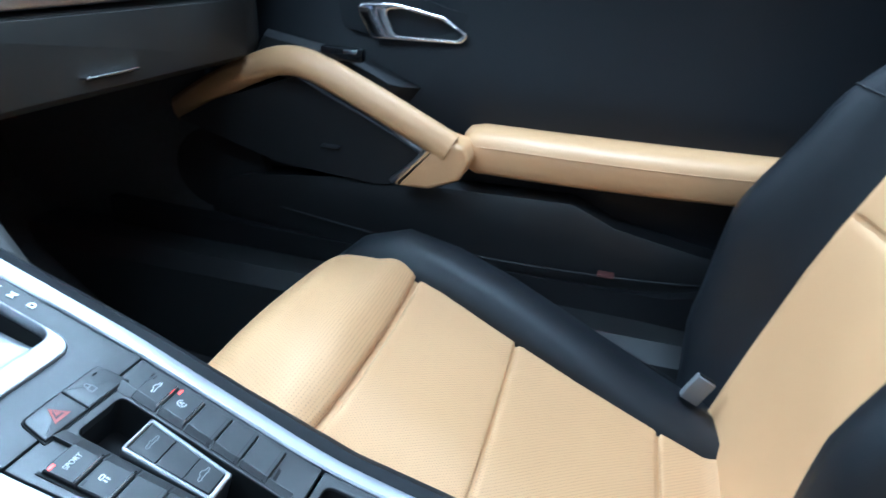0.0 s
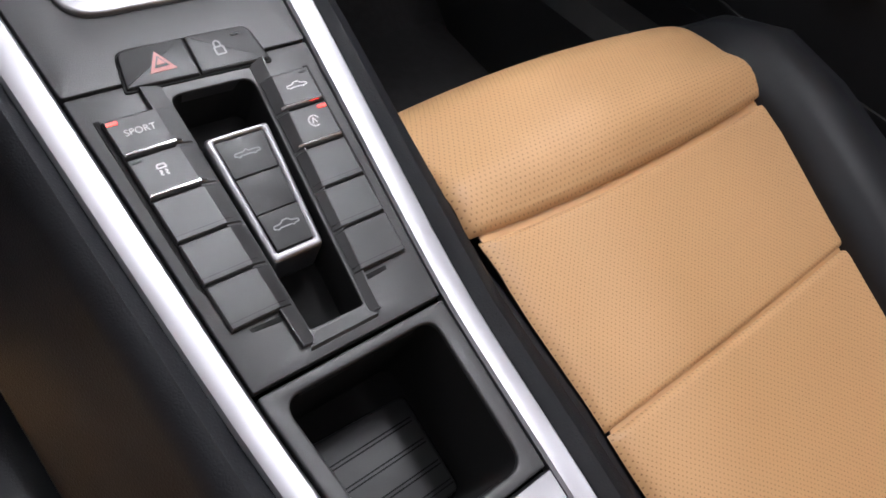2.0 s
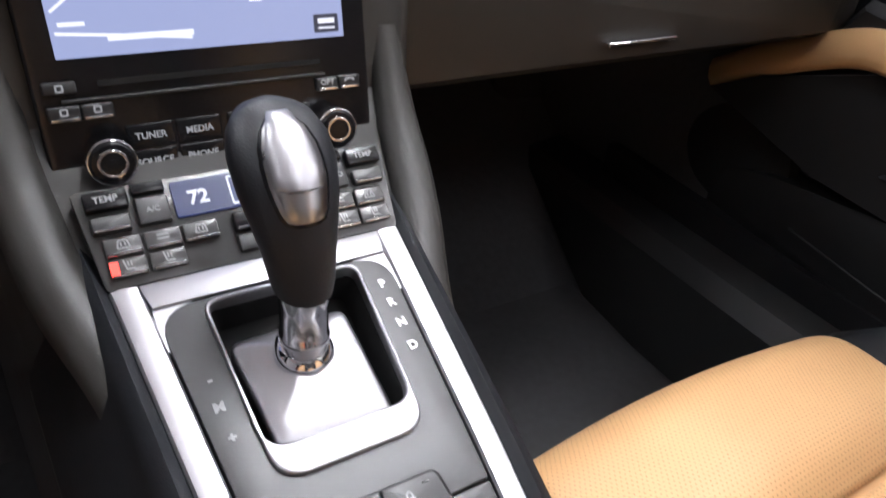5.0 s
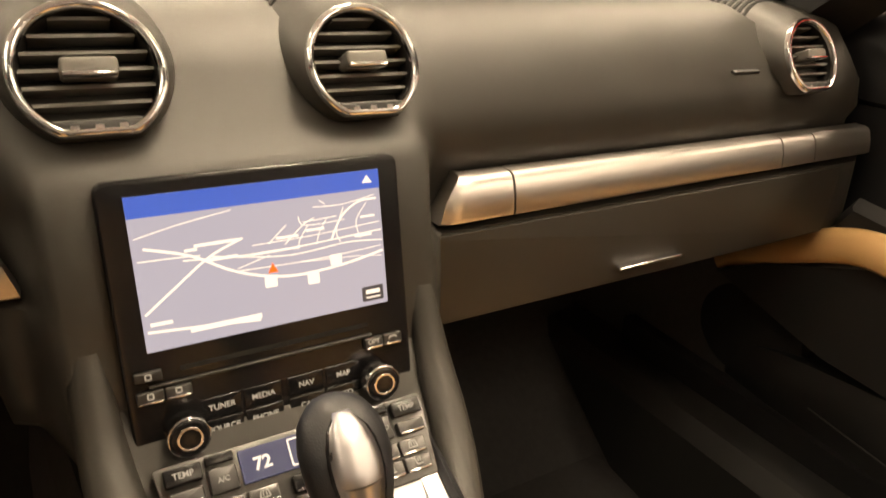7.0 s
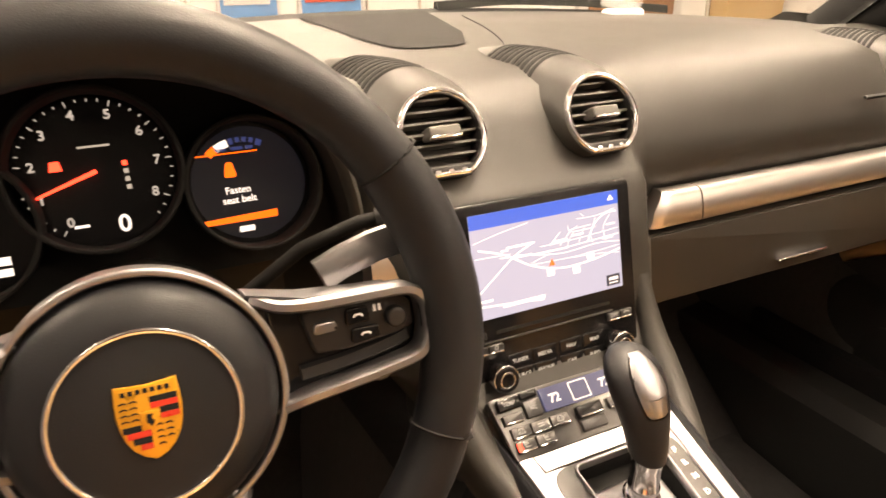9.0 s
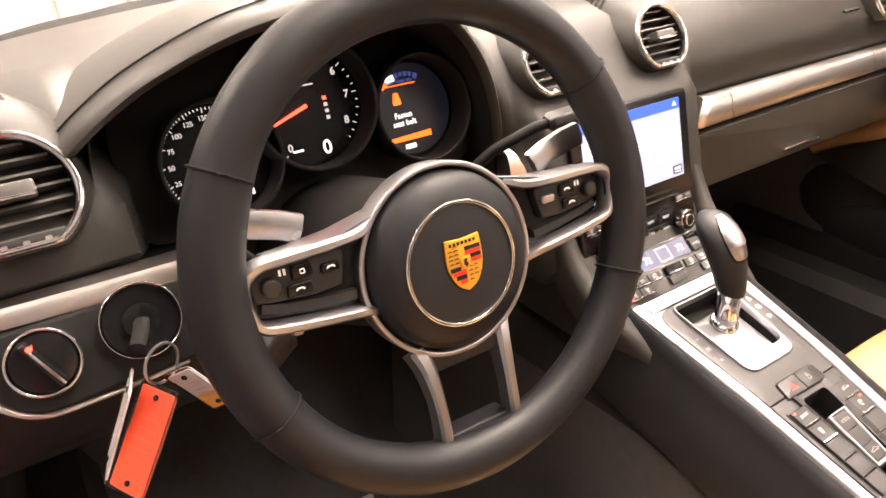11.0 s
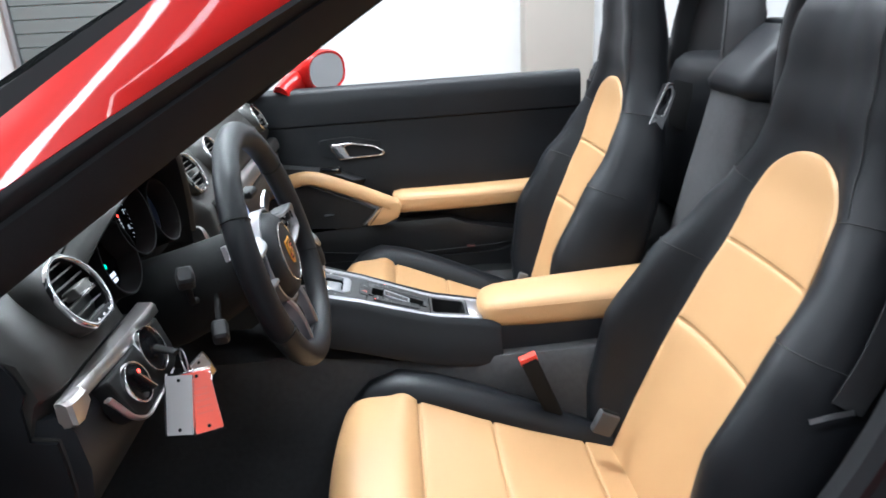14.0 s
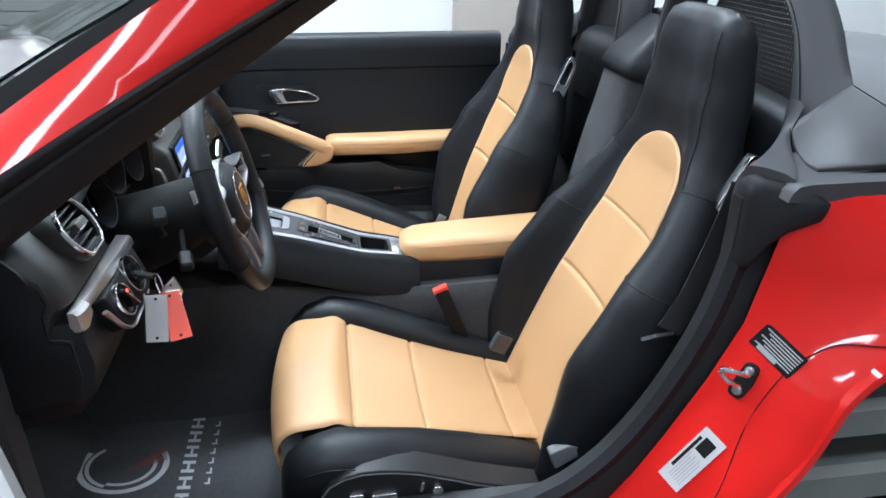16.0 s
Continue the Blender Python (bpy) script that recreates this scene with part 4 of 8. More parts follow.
def vent(where, name_label, pod=True):
    x, y, z, r, yaw, slope = where
    v = thing("air_vent", x, y, z, name_label, "air vent", "round air vents")
    m = axes((x, y, z), (0, slope, 1), (math.cos(radians(yaw)), math.sin(radians(yaw)), 0))
    ring = [(a, max(b, -r * 0.88)) for a, b in circle(r, 48)]
    inner = [(a * 0.87, b * 0.87) for a, b in ring]
    if pod:
        bm = loft([[pod_point(where, d[0], a, b) for a, b in ring] for d in POD], cap=False)
        bm.verts.ensure_lookup_table()
        bm.faces.new([bm.verts[i] for i in range(len(bm.verts) - len(ring), len(bm.verts))])
        part("pod", bm, M_DASH, v, "dark grey hooded pod", angle=60)
    part("chrome_ring", frame_slab(m, ring, inner, -0.006, 0.005, 0.0022), M_CHROME, v, "satin chrome ring")
    part("throat", loft([[m @ Vector((a, b, 0.0)) for a, b in inner], [m @ Vector((a * 0.97, b * 0.97, -0.017)) for a, b in inner]], cap=False), M_PIT, v)
    part("back_plate", slab(m, [(a * 0.99, b * 0.99) for a, b in inner], -0.021, -0.0165), M_PIT, v)
    for k in range(-3, 4):
        h = k * r * 0.235 + r * 0.06
        half = math.sqrt(max(0.0, (r * 0.86) ** 2 - h * h)) * 0.985
        if h < -r * 0.66:
            continue
        rm = m @ Matrix.Translation((0, h, -0.008)) @ Matrix.Rotation(radians(-4), 4, "X")
        part("slat", slab(rm, rounded(rect(-half, -0.0010, half, 0.0010), 0.0006, 2), -0.008, 0.005), M_SLAT, v)
    tab = part("tab", slab(m, rounded(rect(-r * 0.36, -r * 0.10 + 0.001, r * 0.36, r * 0.17), 0.003), -0.008, 0.009, 0.002), M_SLAT, v, "grey thumb tab")
    part("tab_edge", slab(m, rounded(rect(-r * 0.34, -r * 0.10, r * 0.34, -r * 0.04), 0.001), 0.004, 0.0105, 0.0006), M_CHROME, tab)
    foot = [(-r * 0.5, -r * 0.84), (r * 0.5, -r * 0.84), (r * 0.62, -r * 0.66), (-r * 0.62, -r * 0.66)]
    low = part("shutter_wheel", slab(m, rounded(foot, 0.002), -0.01, 0.004, 0.001), M_PLASTIC, v)
    for u in (-0.3, 0.0, 0.3):
        part("dot", slab(m, rounded(rect(u * r - 0.0022, -r * 0.79, u * r + 0.0022, -r * 0.73), 0.0008), 0.003, 0.0048), M_CHROME, low)
    return v


VENTS = [((-0.0800, 0.364, 0.861, 0.0400, 0, 0.50), "round air vent with chrome ring over the screen"),
         ((0.0820, 0.364, 0.861, 0.0395, 0, 0.50), "round air vent with chrome ring over the screen"),
         ((0.5690, 0.362, 0.853, 0.0395, 0, 0.50), "round chrome-ringed air vent beside the passenger door"),
         ((-0.5790, 0.358, 0.851, 0.0460, 0, 0.58), "round chrome-ringed air vent beside the driver's door")]
for where, words in VENTS:
    vent(where, words)

# demister slots let into the dash top beside each pod
def dash_z(y):
    rows = sorted(PROFILE[1:9])
    for (y0, z0), (y1, z1) in zip(rows, rows[1:]):
        if y <= y1:
            return z0 + (z1 - z0) * (y - y0) / (y1 - y0)
    return rows[-1][1]


for where, words in VENTS:
    r = where[3]
    grille = thing("demister_grille", where[0] - 0.02, 0.43, 0.90, "row of dark curved demister slots behind an air vent", "air grille", "demister grilles")
    for k in range(10):
        d = 0.046 + 0.0072 * k
        rings = []
        for j in range(15):
            t = radians(70 + 100 * j / 14)
            a, b = r * math.cos(t), r * math.sin(t)
            rings.append([pod_point(where, d + e, a, b, up) for e, up in ((-0.0019, -0.004), (-0.0019, 0.0007), (0.0019, 0.0007), (0.0019, -0.004))])
        part("slot", loft(rings), M_PIT, grille, angle=60)

# speaker in the middle of the dash top
sp = thing("dash_speaker", 0, 0.60, 0.912, "dark grey speaker cover in the dash top", "speaker cover")


def dash_sheet(outline, up):
    bm = bmesh.new()
    ring = [bm.verts.new((x, y, dash_z(y) + up)) for x, y in outline]
    mid = [bm.verts.new((x * 0.5 + 0.0, 0.5 * y + 0.5 * 0.62, dash_z(0.5 * y + 0.31) + up + 0.001)) for x, y in outline]
    for i in range(len(ring)):
        j = (i + 1) % len(ring)
        bm.faces.new((ring[i], ring[j], mid[j], mid[i]))
    bm.faces.new(mid)
    return bm


cover = rounded([(-0.078, 0.800), (-0.066, 0.60), (-0.048, 0.525), (0.028, 0.525), (0.062, 0.60), (0.108, 0.800)], [0.01, 0.05, 0.035, 0.035, 0.06, 0.01], 6)
part("cover", dash_sheet(cover, 0.0014), M_MESHCLOTH, sp, "flush oval speaker cover")
for pts in (((0.135, 0.74), (0.105, 0.62), (0.075, 0.53), (0.048, 0.485), (0.030, 0.470)),):
    part("crease", tube(smooth_path([(x, y, dash_z(y) + 0.0002) for x, y in pts], 24), 0.0006, 6), M_PIT, sp, "fine dark crease round the speaker cover")
# short aluminium end of the trim between the wheel and the screen
rings = []
for k in range(7):
    x = -0.132 - 0.024 * k / 6
    rings.append([Vector((x - 0.016 * (1 - k / 6) * max(0.0, (z - 0.745) / 0.04) ** 1.6, y, z)) for y, z in TRIM])
part("trim_strip", loft(rings), M_TRIM, dash, "brushed aluminium trim end")
sensor = thing("light_sensor", 0.42, 0.70, 0.90, "small pale sensor on the windscreen base", "sensor")
part("cap", box(0.372, 0.715, 0.900, 0.436, 0.745, 0.922, 0.006), M_WHITEP, sensor)

# ---- instruments ----
CL = axes((-0.3375, 0.402, 0.8575), (0, 0.27, 1)) @ Matrix.Scale(0.980, 4)
cluster = thing("instrument_cluster", -0.336, 0.42, 0.84, "black instrument cluster with three lit round dials", "instrument cluster")
part("back_panel", slab(CL, rounded([(-0.175, -0.09), (0.175, -0.09), (0.17, 0.02), (0.09, 0.078), (-0.09, 0.078), (-0.17, 0.02)], 0.03), -0.03, -0.012), M_PIT, cluster)


def dial(u, v, r, label):
    d = part("dial", slab(CL, circle(r, 48, u, v), -0.014, -0.006), M_GLOSS, cluster, label)
    part("bezel", frame_slab(CL, circle(r * 1.05, 48, u, v), circle(r * 0.98, 48, u, v), -0.012, 0.026, 0.0015), M_PIT, d)
    return d


def ticks(d, u, v, r, a0, a1, n, long_every=1):
    for k in range(n):
        a = radians(a0 + (a1 - a0) * k / (n - 1))
        m = CL @ Matrix.Translation((u, v, 0)) @ Matrix.Rotation(a, 4, "Z")
        ln = 0.0042 if k % long_every == 0 else 0.0022
        part("tick", slab(m, rect(r * 0.93 - ln, -0.0004, r * 0.93, 0.0004), -0.006, -0.0054), G_DIAL, d, smooth=False)


def needle(d, u, v, r, deg):
    m = CL @ Matrix.Translation((u, v, 0)) @ Matrix.Rotation(radians(deg), 4, "Z")
    part("needle", slab(m, [(0.0, -0.0016), (r * 0.82, -0.0008), (r * 0.82, 0.0008), (0.0, 0.0016)], -0.004, -0.002), G_RED, d, smooth=False)


tach = dial(0, 0, 0.057, "tachometer dial with white numbers and red needle")
ticks(tach, 0, 0, 0.057, 236, -45, 35, 4)
for k in range(9):
    a = radians(236 - 33.1 * k)
    lettering("numeral", str(k), 0.0098, CL @ Matrix.Translation((0.0425 * math.cos(a), 0.0425 * math.sin(a), -0.0055)), G_DIAL, tach, bold=0.00025)
needle(tach, 0, 0, 0.057, 199)
lettering("numeral", "0", 0.018, CL @ Matrix.Translation((0.012, -0.0415, -0.0055)), G_WHITE, tach, bold=0.0003)
part("lamp_symbol", slab(CL, rounded([(-0.031, 0.003), (-0.022, 0.003), (-0.0235, 0.010), (-0.0295, 0.010)], 0.001), -0.006, -0.005), G_RED, tach, smooth=False)
for k, w in enumerate("PRND"):
    part("gear_mark", slab(CL, rect(0.018, 0.002 - 0.006 * k, 0.0215, 0.0055 - 0.006 * k), -0.006, -0.0054), G_ICON if k else G_RED, tach, smooth=False)
part("caption_bar", slab(CL, rect(-0.010, 0.0175, 0.012, 0.0190), -0.006, -0.0054), G_ICON, tach, smooth=False)
part("caption_bar", slab(CL, rect(-0.022, -0.0400, -0.012, -0.0380), -0.006, -0.0054), G_WHITE, tach, smooth=False)
speed = dial(-0.092, -0.030, 0.050, "speedometer dial with white numbers and red needle")
ticks(speed, -0.092, -0.030, 0.050, 220, 60, 38, 5)
for k in range(8):
    a = radians(220 - 21.4 * k)
    lettering("numeral", str(25 * k), 0.0058, CL @ Matrix.Translation((-0.092 + 0.0375 * math.cos(a), -0.030 + 0.0375 * math.sin(a), -0.0055)), G_DIAL, speed, bold=0.0001)
needle(speed, -0.092, -0.030, 0.050, 228)
part("headlamp_symbol", slab(CL, rounded(rect(-0.088, -0.042, -0.078, -0.036), 0.0025), -0.006, -0.005), G_GREEN, speed, smooth=False)
part("odometer_bars", slab(CL, rect(-0.092, -0.0580, -0.066, -0.0520), -0.006, -0.005), G_WHITE, speed, smooth=False)
part("odometer_bars", slab(CL, rect(-0.084, -0.0660, -0.066, -0.0605), -0.006, -0.005), G_WHITE, speed, smooth=False)
multi = dial(0.108, -0.024, 0.050, "round display dial with an orange seat belt warning")
part("display_face", slab(CL, circle(0.045, 40, 0.108, -0.024), -0.0068, -0.0058), G_NAVY, multi, smooth=False)
part("display_line", slab(CL, rect(0.070, 0.0005, 0.118, 0.0015), -0.006, -0.0052), G_ORANGE, multi, smooth=False)
part("display_band", slab(CL, [(0.068, -0.0540), (0.126, -0.0540), (0.126, -0.0480), (0.068, -0.0500)], -0.006, -0.0052), G_ORANGE, multi, smooth=False)
part("belt_symbol", slab(CL, rounded([(0.089, -0.018), (0.099, -0.018), (0.0965, -0.006), (0.0915, -0.006)], 0.002), -0.006, -0.0052), G_ORANGE, multi, smooth=False)
lettering("lettering", "Fasten\nseat belt", 0.0078, CL @ Matrix.Translation((0.098, -0.0325, -0.0050)), G_WHITE, multi, bold=0.0001)
for a0, a1, r0, glowing in ((131, 120, 0.0345, G_ORANGE), (119, 103, 0.0345, G_WHITE), (101, 96, 0.0355, G_LCD), (93, 88, 0.0365, G_LCD), (85, 80, 0.0365, G_LCD), (77, 72, 0.0365, G_LCD), (69, 62, 0.0355, G_LCD)):
    arc = [(0.104 + r * math.cos(radians(a)), -0.0275 + r * math.sin(radians(a))) for r, a in ((r0, a0), (r0, (a0 + a1) / 2), (r0, a1), (0.0405, a1), (0.0405, (a0 + a1) / 2), (0.0405, a0))]
    part("gauge_bar", slab(CL, arc, -0.006, -0.005), glowing, multi, smooth=False)
for u0, u1 in ((0.085, 0.094), (0.0975, 0.107), (0.109, 0.115)):
    part("caption_bar", slab(CL, rounded(rect(u0, 0.0030, u1, 0.0056), 0.0008), -0.006, -0.005), G_LCD, multi, smooth=False)
part("temperature_bars", slab(CL, rect(0.094, -0.0625, 0.106, -0.0580), -0.006, -0.005), G_WHITE, multi, smooth=False)

# hood over the instruments: a rolled leather rim that runs far out on the driver's side
RIM = smooth_path([(-0.538, 0.362, 0.868), (-0.512, 0.352, 0.890), (-0.472, 0.340, 0.915), (-0.408, 0.327, 0.940), (-0.336, 0.321, 0.951), (-0.270, 0.325, 0.945), (-0.214, 0.338, 0.918), (-0.178, 0.346, 0.872), (-0.162, 0.350, 0.825), (-0.157, 0.353, 0.780)], 54)
MID = Vector((-0.336, 0, 0.80))


def off_rim(p, back, out, drop=0.0):
    """A point behind the rim point p, moved away from the middle of the hood and lowered."""
    d = Vector((p.x - MID.x, 0, p.z - MID.z)).normalized()
    return Vector((p.x + d.x * out, p.y + back, p.z + d.z * out - drop))


rings = [[off_rim(p, back, out, drop) for p in RIM] for back, out, drop in ((0.006, -0.006, 0.0), (0.000, -0.003, 0.0), (-0.001, 0.001, 0.0), (0.004, 0.005, 0.0), (0.016, 0.008, 0.0), (0.05, 0.012, 0.001), (0.10, 0.018, 0.008), (0.16, 0.026, 0.022), (0.24, 0.036, 0.048), (0.30, 0.044, 0.075))]
part("instrument_hood", loft(rings, closed=False), M_DASH, dash, "dark leather hood over the instruments", angle=60)
part("hood_seam", tube([off_rim(p, 0.030, 0.0105) for p in RIM], 0.0009, 6), M_PIT, dash, "stitched seam on the hood")
edge = [Vector((-0.524, 0.376, 0.770)), Vector((-0.528, 0.372, 0.830))] + [off_rim(p, 0.005, -0.0055) for p in RIM[3:]] + [Vector((-0.163, 0.358, 0.760))]
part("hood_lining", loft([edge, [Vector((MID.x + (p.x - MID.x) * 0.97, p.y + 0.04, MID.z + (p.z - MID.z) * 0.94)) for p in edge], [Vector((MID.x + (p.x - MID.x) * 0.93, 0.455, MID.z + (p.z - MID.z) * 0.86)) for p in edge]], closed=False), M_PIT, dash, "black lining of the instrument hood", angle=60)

# thin black sheets added over the dashboard's ends towards the doors, as painted shade
for sx in (-1, 1):
    end = [(y + 0.013 if y < 0.5 else y - 0.12, z - (0.014 if z > 0.8 else 0)) for y, z in PROFILE]
    part("dash_end", loft([[Vector((x * sx, y, z)) for y, z in end] for x in (0.694, 0.699)]), M_BLACK, dash, "black sheet added to shade the end of the dashboard", smooth=False)

# ---- centre console ----
CON = axes((0, 0.235, 0.620), (0, 0.9646, 0.2637))
console = thing("centre_console", 0, 0, 0.55, "charcoal centre console with silver side strips and button panel", "console", kind="structure")


def hw_in(s):
    return 0.0640 - 0.077 * s


def hw_out(s):
    return 0.0800 - 0.086 * s


def pad(s):
    return 0.0915 - 0.066 * s


def con(u, s, n=0.0):
    return CON @ Vector((u, -s, n))


# tunnel and padded sides
rings = []
for s in (-0.03, 0.02, 0.08, 0.15, 0.22, 0.30, 0.36, 0.40, 0.43):
    w, p = hw_out(s), pad(s)
    top = con(0, s)
    ring = []
    for sx in (-1, 1):
        side = [Vector((sx * (w - 0.005), top.y, top.z - 0.092)), Vector((sx * (w - 0.004), top.y, top.z - 0.006)), Vector((sx * w, top.y, top.z + 0.001)), Vector((sx * (w + 0.35 * (p - w)), top.y, top.z + 0.0045)), Vector((sx * (w + 0.75 * (p - w)), top.y, top.z + 0.001)), Vector((sx * p, top.y, top.z - 0.009)), Vector((sx * (p + 0.010), top.y, top.z - 0.028)), Vector((sx * (p + 0.032), top.y, top.z - 0.070)), Vector((sx * (p + 0.033), top.y, top.z - 0.082)), Vector((sx * (p - 0.006), top.y, top.z - 0.084)), Vector((sx * (p - 0.006), top.y, top.z - 0.10))]
        ring += side[::-1] if sx < 0 else side
    rings.append(ring)
part("padded_side", loft(rings), M_BLACK, console, "black padded console sides", angle=40)
rings = []
for y, hw, zt in ((0.62, 0.16, 0.52), (0.40, 0.135, 0.50), (0.20, 0.108, 0.485), (0.0, 0.100, 0.455), (-0.18, 0.105, 0.455), (-0.40, 0.125, 0.47), (-0.62, 0.13, 0.48)):
    rings.append([Vector((-hw - 0.03, y, 0.15)), Vector((-hw - 0.012, y, zt - 0.10)), Vector((-hw, y, zt - 0.02)), Vector((-hw + 0.015, y, zt)), Vector((hw - 0.015, y, zt)), Vector((hw, y, zt - 0.02)), Vector((hw + 0.012, y, zt - 0.10)), Vector((hw + 0.03, y, 0.15))])
part("tunnel", loft(rings), M_CARPET, console, "black carpeted tunnel", angle=50)

# base plate pieces with real openings: front, button field, tray


def strip(sx):
    rings = []
    for k in range(25):
        s = 0.392 * k / 24
        a, b = hw_in(s) + 0.0012, hw_out(s) - 0.0006
        sec = [(a, -0.004), (a, 0.0016), (a + 0.0012, 0.0030), ((a + b) / 2, 0.0036), (b - 0.0012, 0.0028), (b, 0.0012), (b, -0.004)]
        rings.append([con(sx * u, s, n) for u, n in sec])
    return loft(rings)


for sx in (-1, 1):
    part("silver_strip", strip(sx), M_SILVER, console, "satin silver side strip")
front = [(-hw_out(0) + 0.0006, -0.0), (-hw_in(0.015) + 0.0, -0.0165), (hw_in(0.015), -0.0165), (hw_out(0) - 0.0006, -0.0)]
part("silver_bridge", slab(CON, [(hw_in(0.0) + 0.002, -0.0004), (-hw_in(0.0) - 0.002, -0.0004), (-hw_in(0.0165), -0.0160), (hw_in(0.0165), -0.0160)], -0.004, 0.0034, 0.0006), M_SILVER, console, "satin silver cross bar")
part("silver_tail", slab(CON, [(hw_in(0.365), -0.3655), (-hw_in(0.365), -0.3655), (-hw_in(0.392), -0.393), (hw_in(0.392), -0.393)], -0.004, 0.0034, 0.0006), M_SILVER, console, "satin silver tail piece")

# shift gate panel
n_c = 6
gate_out = rounded([(-hw_in(0.0168), -0.0168), (-hw_in(0.155), -0.1553), (hw_in(0.155), -0.1553), (hw_in(0.0168), -0.0168)], [0.020, 0.002, 0.002, 0.020], n_c)
for sx in (-1, 1):
    u0, u1 = sorted((sx * 0.0440, sx * (hw_in(0.03) + 0.0015)))
    part("silver_corner", slab(CON, rect(u0, -0.0420, u1, -0.0155), -0.004, 0.0014), M_SILVER, console, "satin silver corner under the shift panel")
gate_in = rounded([(-0.0400, -0.0200), (-0.0365, -0.1140), (0.0365, -0.1140), (0.0430, -0.0200)], [0.008, 0.012, 0.012, 0.008], n_c)
gate_plate = part("shift_panel", frame_slab(CON, gate_out, gate_in, -0.003, 0.0022, 0.0006, n_in=-0.02), M_SOFT, console, "charcoal soft-touch shift panel")
ring_out = rounded([(-0.0410, -0.0188), (-0.0365, -0.1225), (0.0365, -0.1225), (0.0445, -0.0188)], [0.009, 0.016, 0.016, 0.009], n_c)
ring_in = rounded([(-0.0385, -0.0212), (-0.0360, -0.1065), (0.0355, -0.1065), (0.0415, -0.0212)], [0.007, 0.012, 0.012, 0.007], n_c)
part("gate_ring", frame_slab(CON, ring_out, ring_in, 0.0, 0.0048, 0.0014, n_in=-0.004), M_SILVER, console, "bright silver ring round the shift gate")
part("gate_well", loft([[con(u, -v, -0.003) for u, v in ring_in], [con(u * 0.92, -v * 0.97 , -0.026) for u, v in ring_in]], cap=False), M_PIT, console)
part("gate_floor", slab(CON, [(u * 0.93, v * 0.97) for u, v in ring_in], -0.028, -0.024), M_PIT, console)
for word, u, s in (("P", 0.0522, 0.0370), ("R", 0.0517, 0.0500), ("N", 0.0512, 0.0635), ("D", 0.0505, 0.0785), ("M", -0.0490, 0.0783), ("+", -0.0480, 0.0945), ("-", -0.0490, 0.0632)):
    lettering("letter", word, 0.0068, CON @ Matrix.Translation((u, -s, 0.0026)), G_ICON if u < 0 else M_WHITE, gate_plate, bold=0.0003)

# hazard and lock switches in their raised bay
bay = rounded([(-0.0300, -0.1600), (0.0320, -0.1620), (0.0300, -0.1420), (-0.0262, -0.1410)], [0.001, 0.001, 0.005, 0.005], n_c)
part("switch_bay", slab(CON, inset(bay, -0.0004), 0.0, 0.0026, 0.0004), M_PIT, console)
hz = part("hazard_switch", slab(CON, rounded([(-0.0292, -0.1593), (0.0004, -0.1605), (0.0012, -0.1417), (-0.0262, -0.1419)], [0.001, 0.0008, 0.0008, 0.0045], 4), 0.0, 0.0040, 0.0010), M_BUTTON, console, "hazard switch with red triangle")
tri_c = CON @ Matrix.Translation((-0.0125, -0.1512, 0.0042))
for k, w in ((0.0055, G_REDDIM), (0.0030, M_BUTTON), (0.0018, G_REDDIM)):
    part("triangle", slab(tri_c, [(-k, -k * 0.75), (k, -k * 0.75), (0, k)], -0.0004, {0.0055: 0.0, 0.0030: 0.0003, 0.0018: 0.0006}[k]), w, hz, smooth=False)
lk = part("lock_switch", slab(CON, rounded([(0.0008, -0.1605), (0.0312, -0.1613), (0.0294, -0.1423), (0.0016, -0.1417)], [0.0008, 0.001, 0.0045, 0.0008], 4), 0.0, 0.0040, 0.0010), M_BUTTON, console, "central locking switch")
part("icon", LOCK_I(CON @ Matrix.Translation((0.0128, -0.1510, 0.0043))), G_ICON, lk, smooth=False)
part("tell_tale", slab(CON, rect(0.0205, -0.1465, 0.0240, -0.1457), 0.003, 0.0044), M_GLOSS, lk)

# button field round the roof-switch slot
slot = rounded([(-0.0155, -0.1655), (-0.0125, -0.2750), (0.0110, -0.2755), (0.0200, -0.1665)], [0.005, 0.0015, 0.0015, 0.005], n_c)
field = rounded([(-hw_in(0.157), -0.1565), (-hw_in(0.286), -0.2865), (hw_in(0.286), -0.2865), (hw_in(0.157), -0.1565)], 0.0012, n_c)
field_ob = part("button_field", frame_slab(CON, field, slot, -0.003, 0.0020, 0.0006, n_in=-0.004), M_SOFT, console, "charcoal button field")
part("slot_wall", loft([[con(u, -v, 0.001) for u, v in slot], [con(u * 0.9 + 0.0002, -v, -0.024) for u, v in slot]], cap=False), M_PIT, console)
part("slot_floor", slab(CON, slot, -0.028, -0.0235), M_PIT, console)
# sloping shoulders beside the slot
def slot_edge(side, s):
    return 0.0158 - 0.0275 * (s - 0.1655) if side < 0 else 0.0206 - 0.0830 * (s - 0.1665)


def crease(side, s):
    return slot_edge(side, s) + (0.0078 if side < 0 else 0.0062) - 0.022 * (s - 0.17)


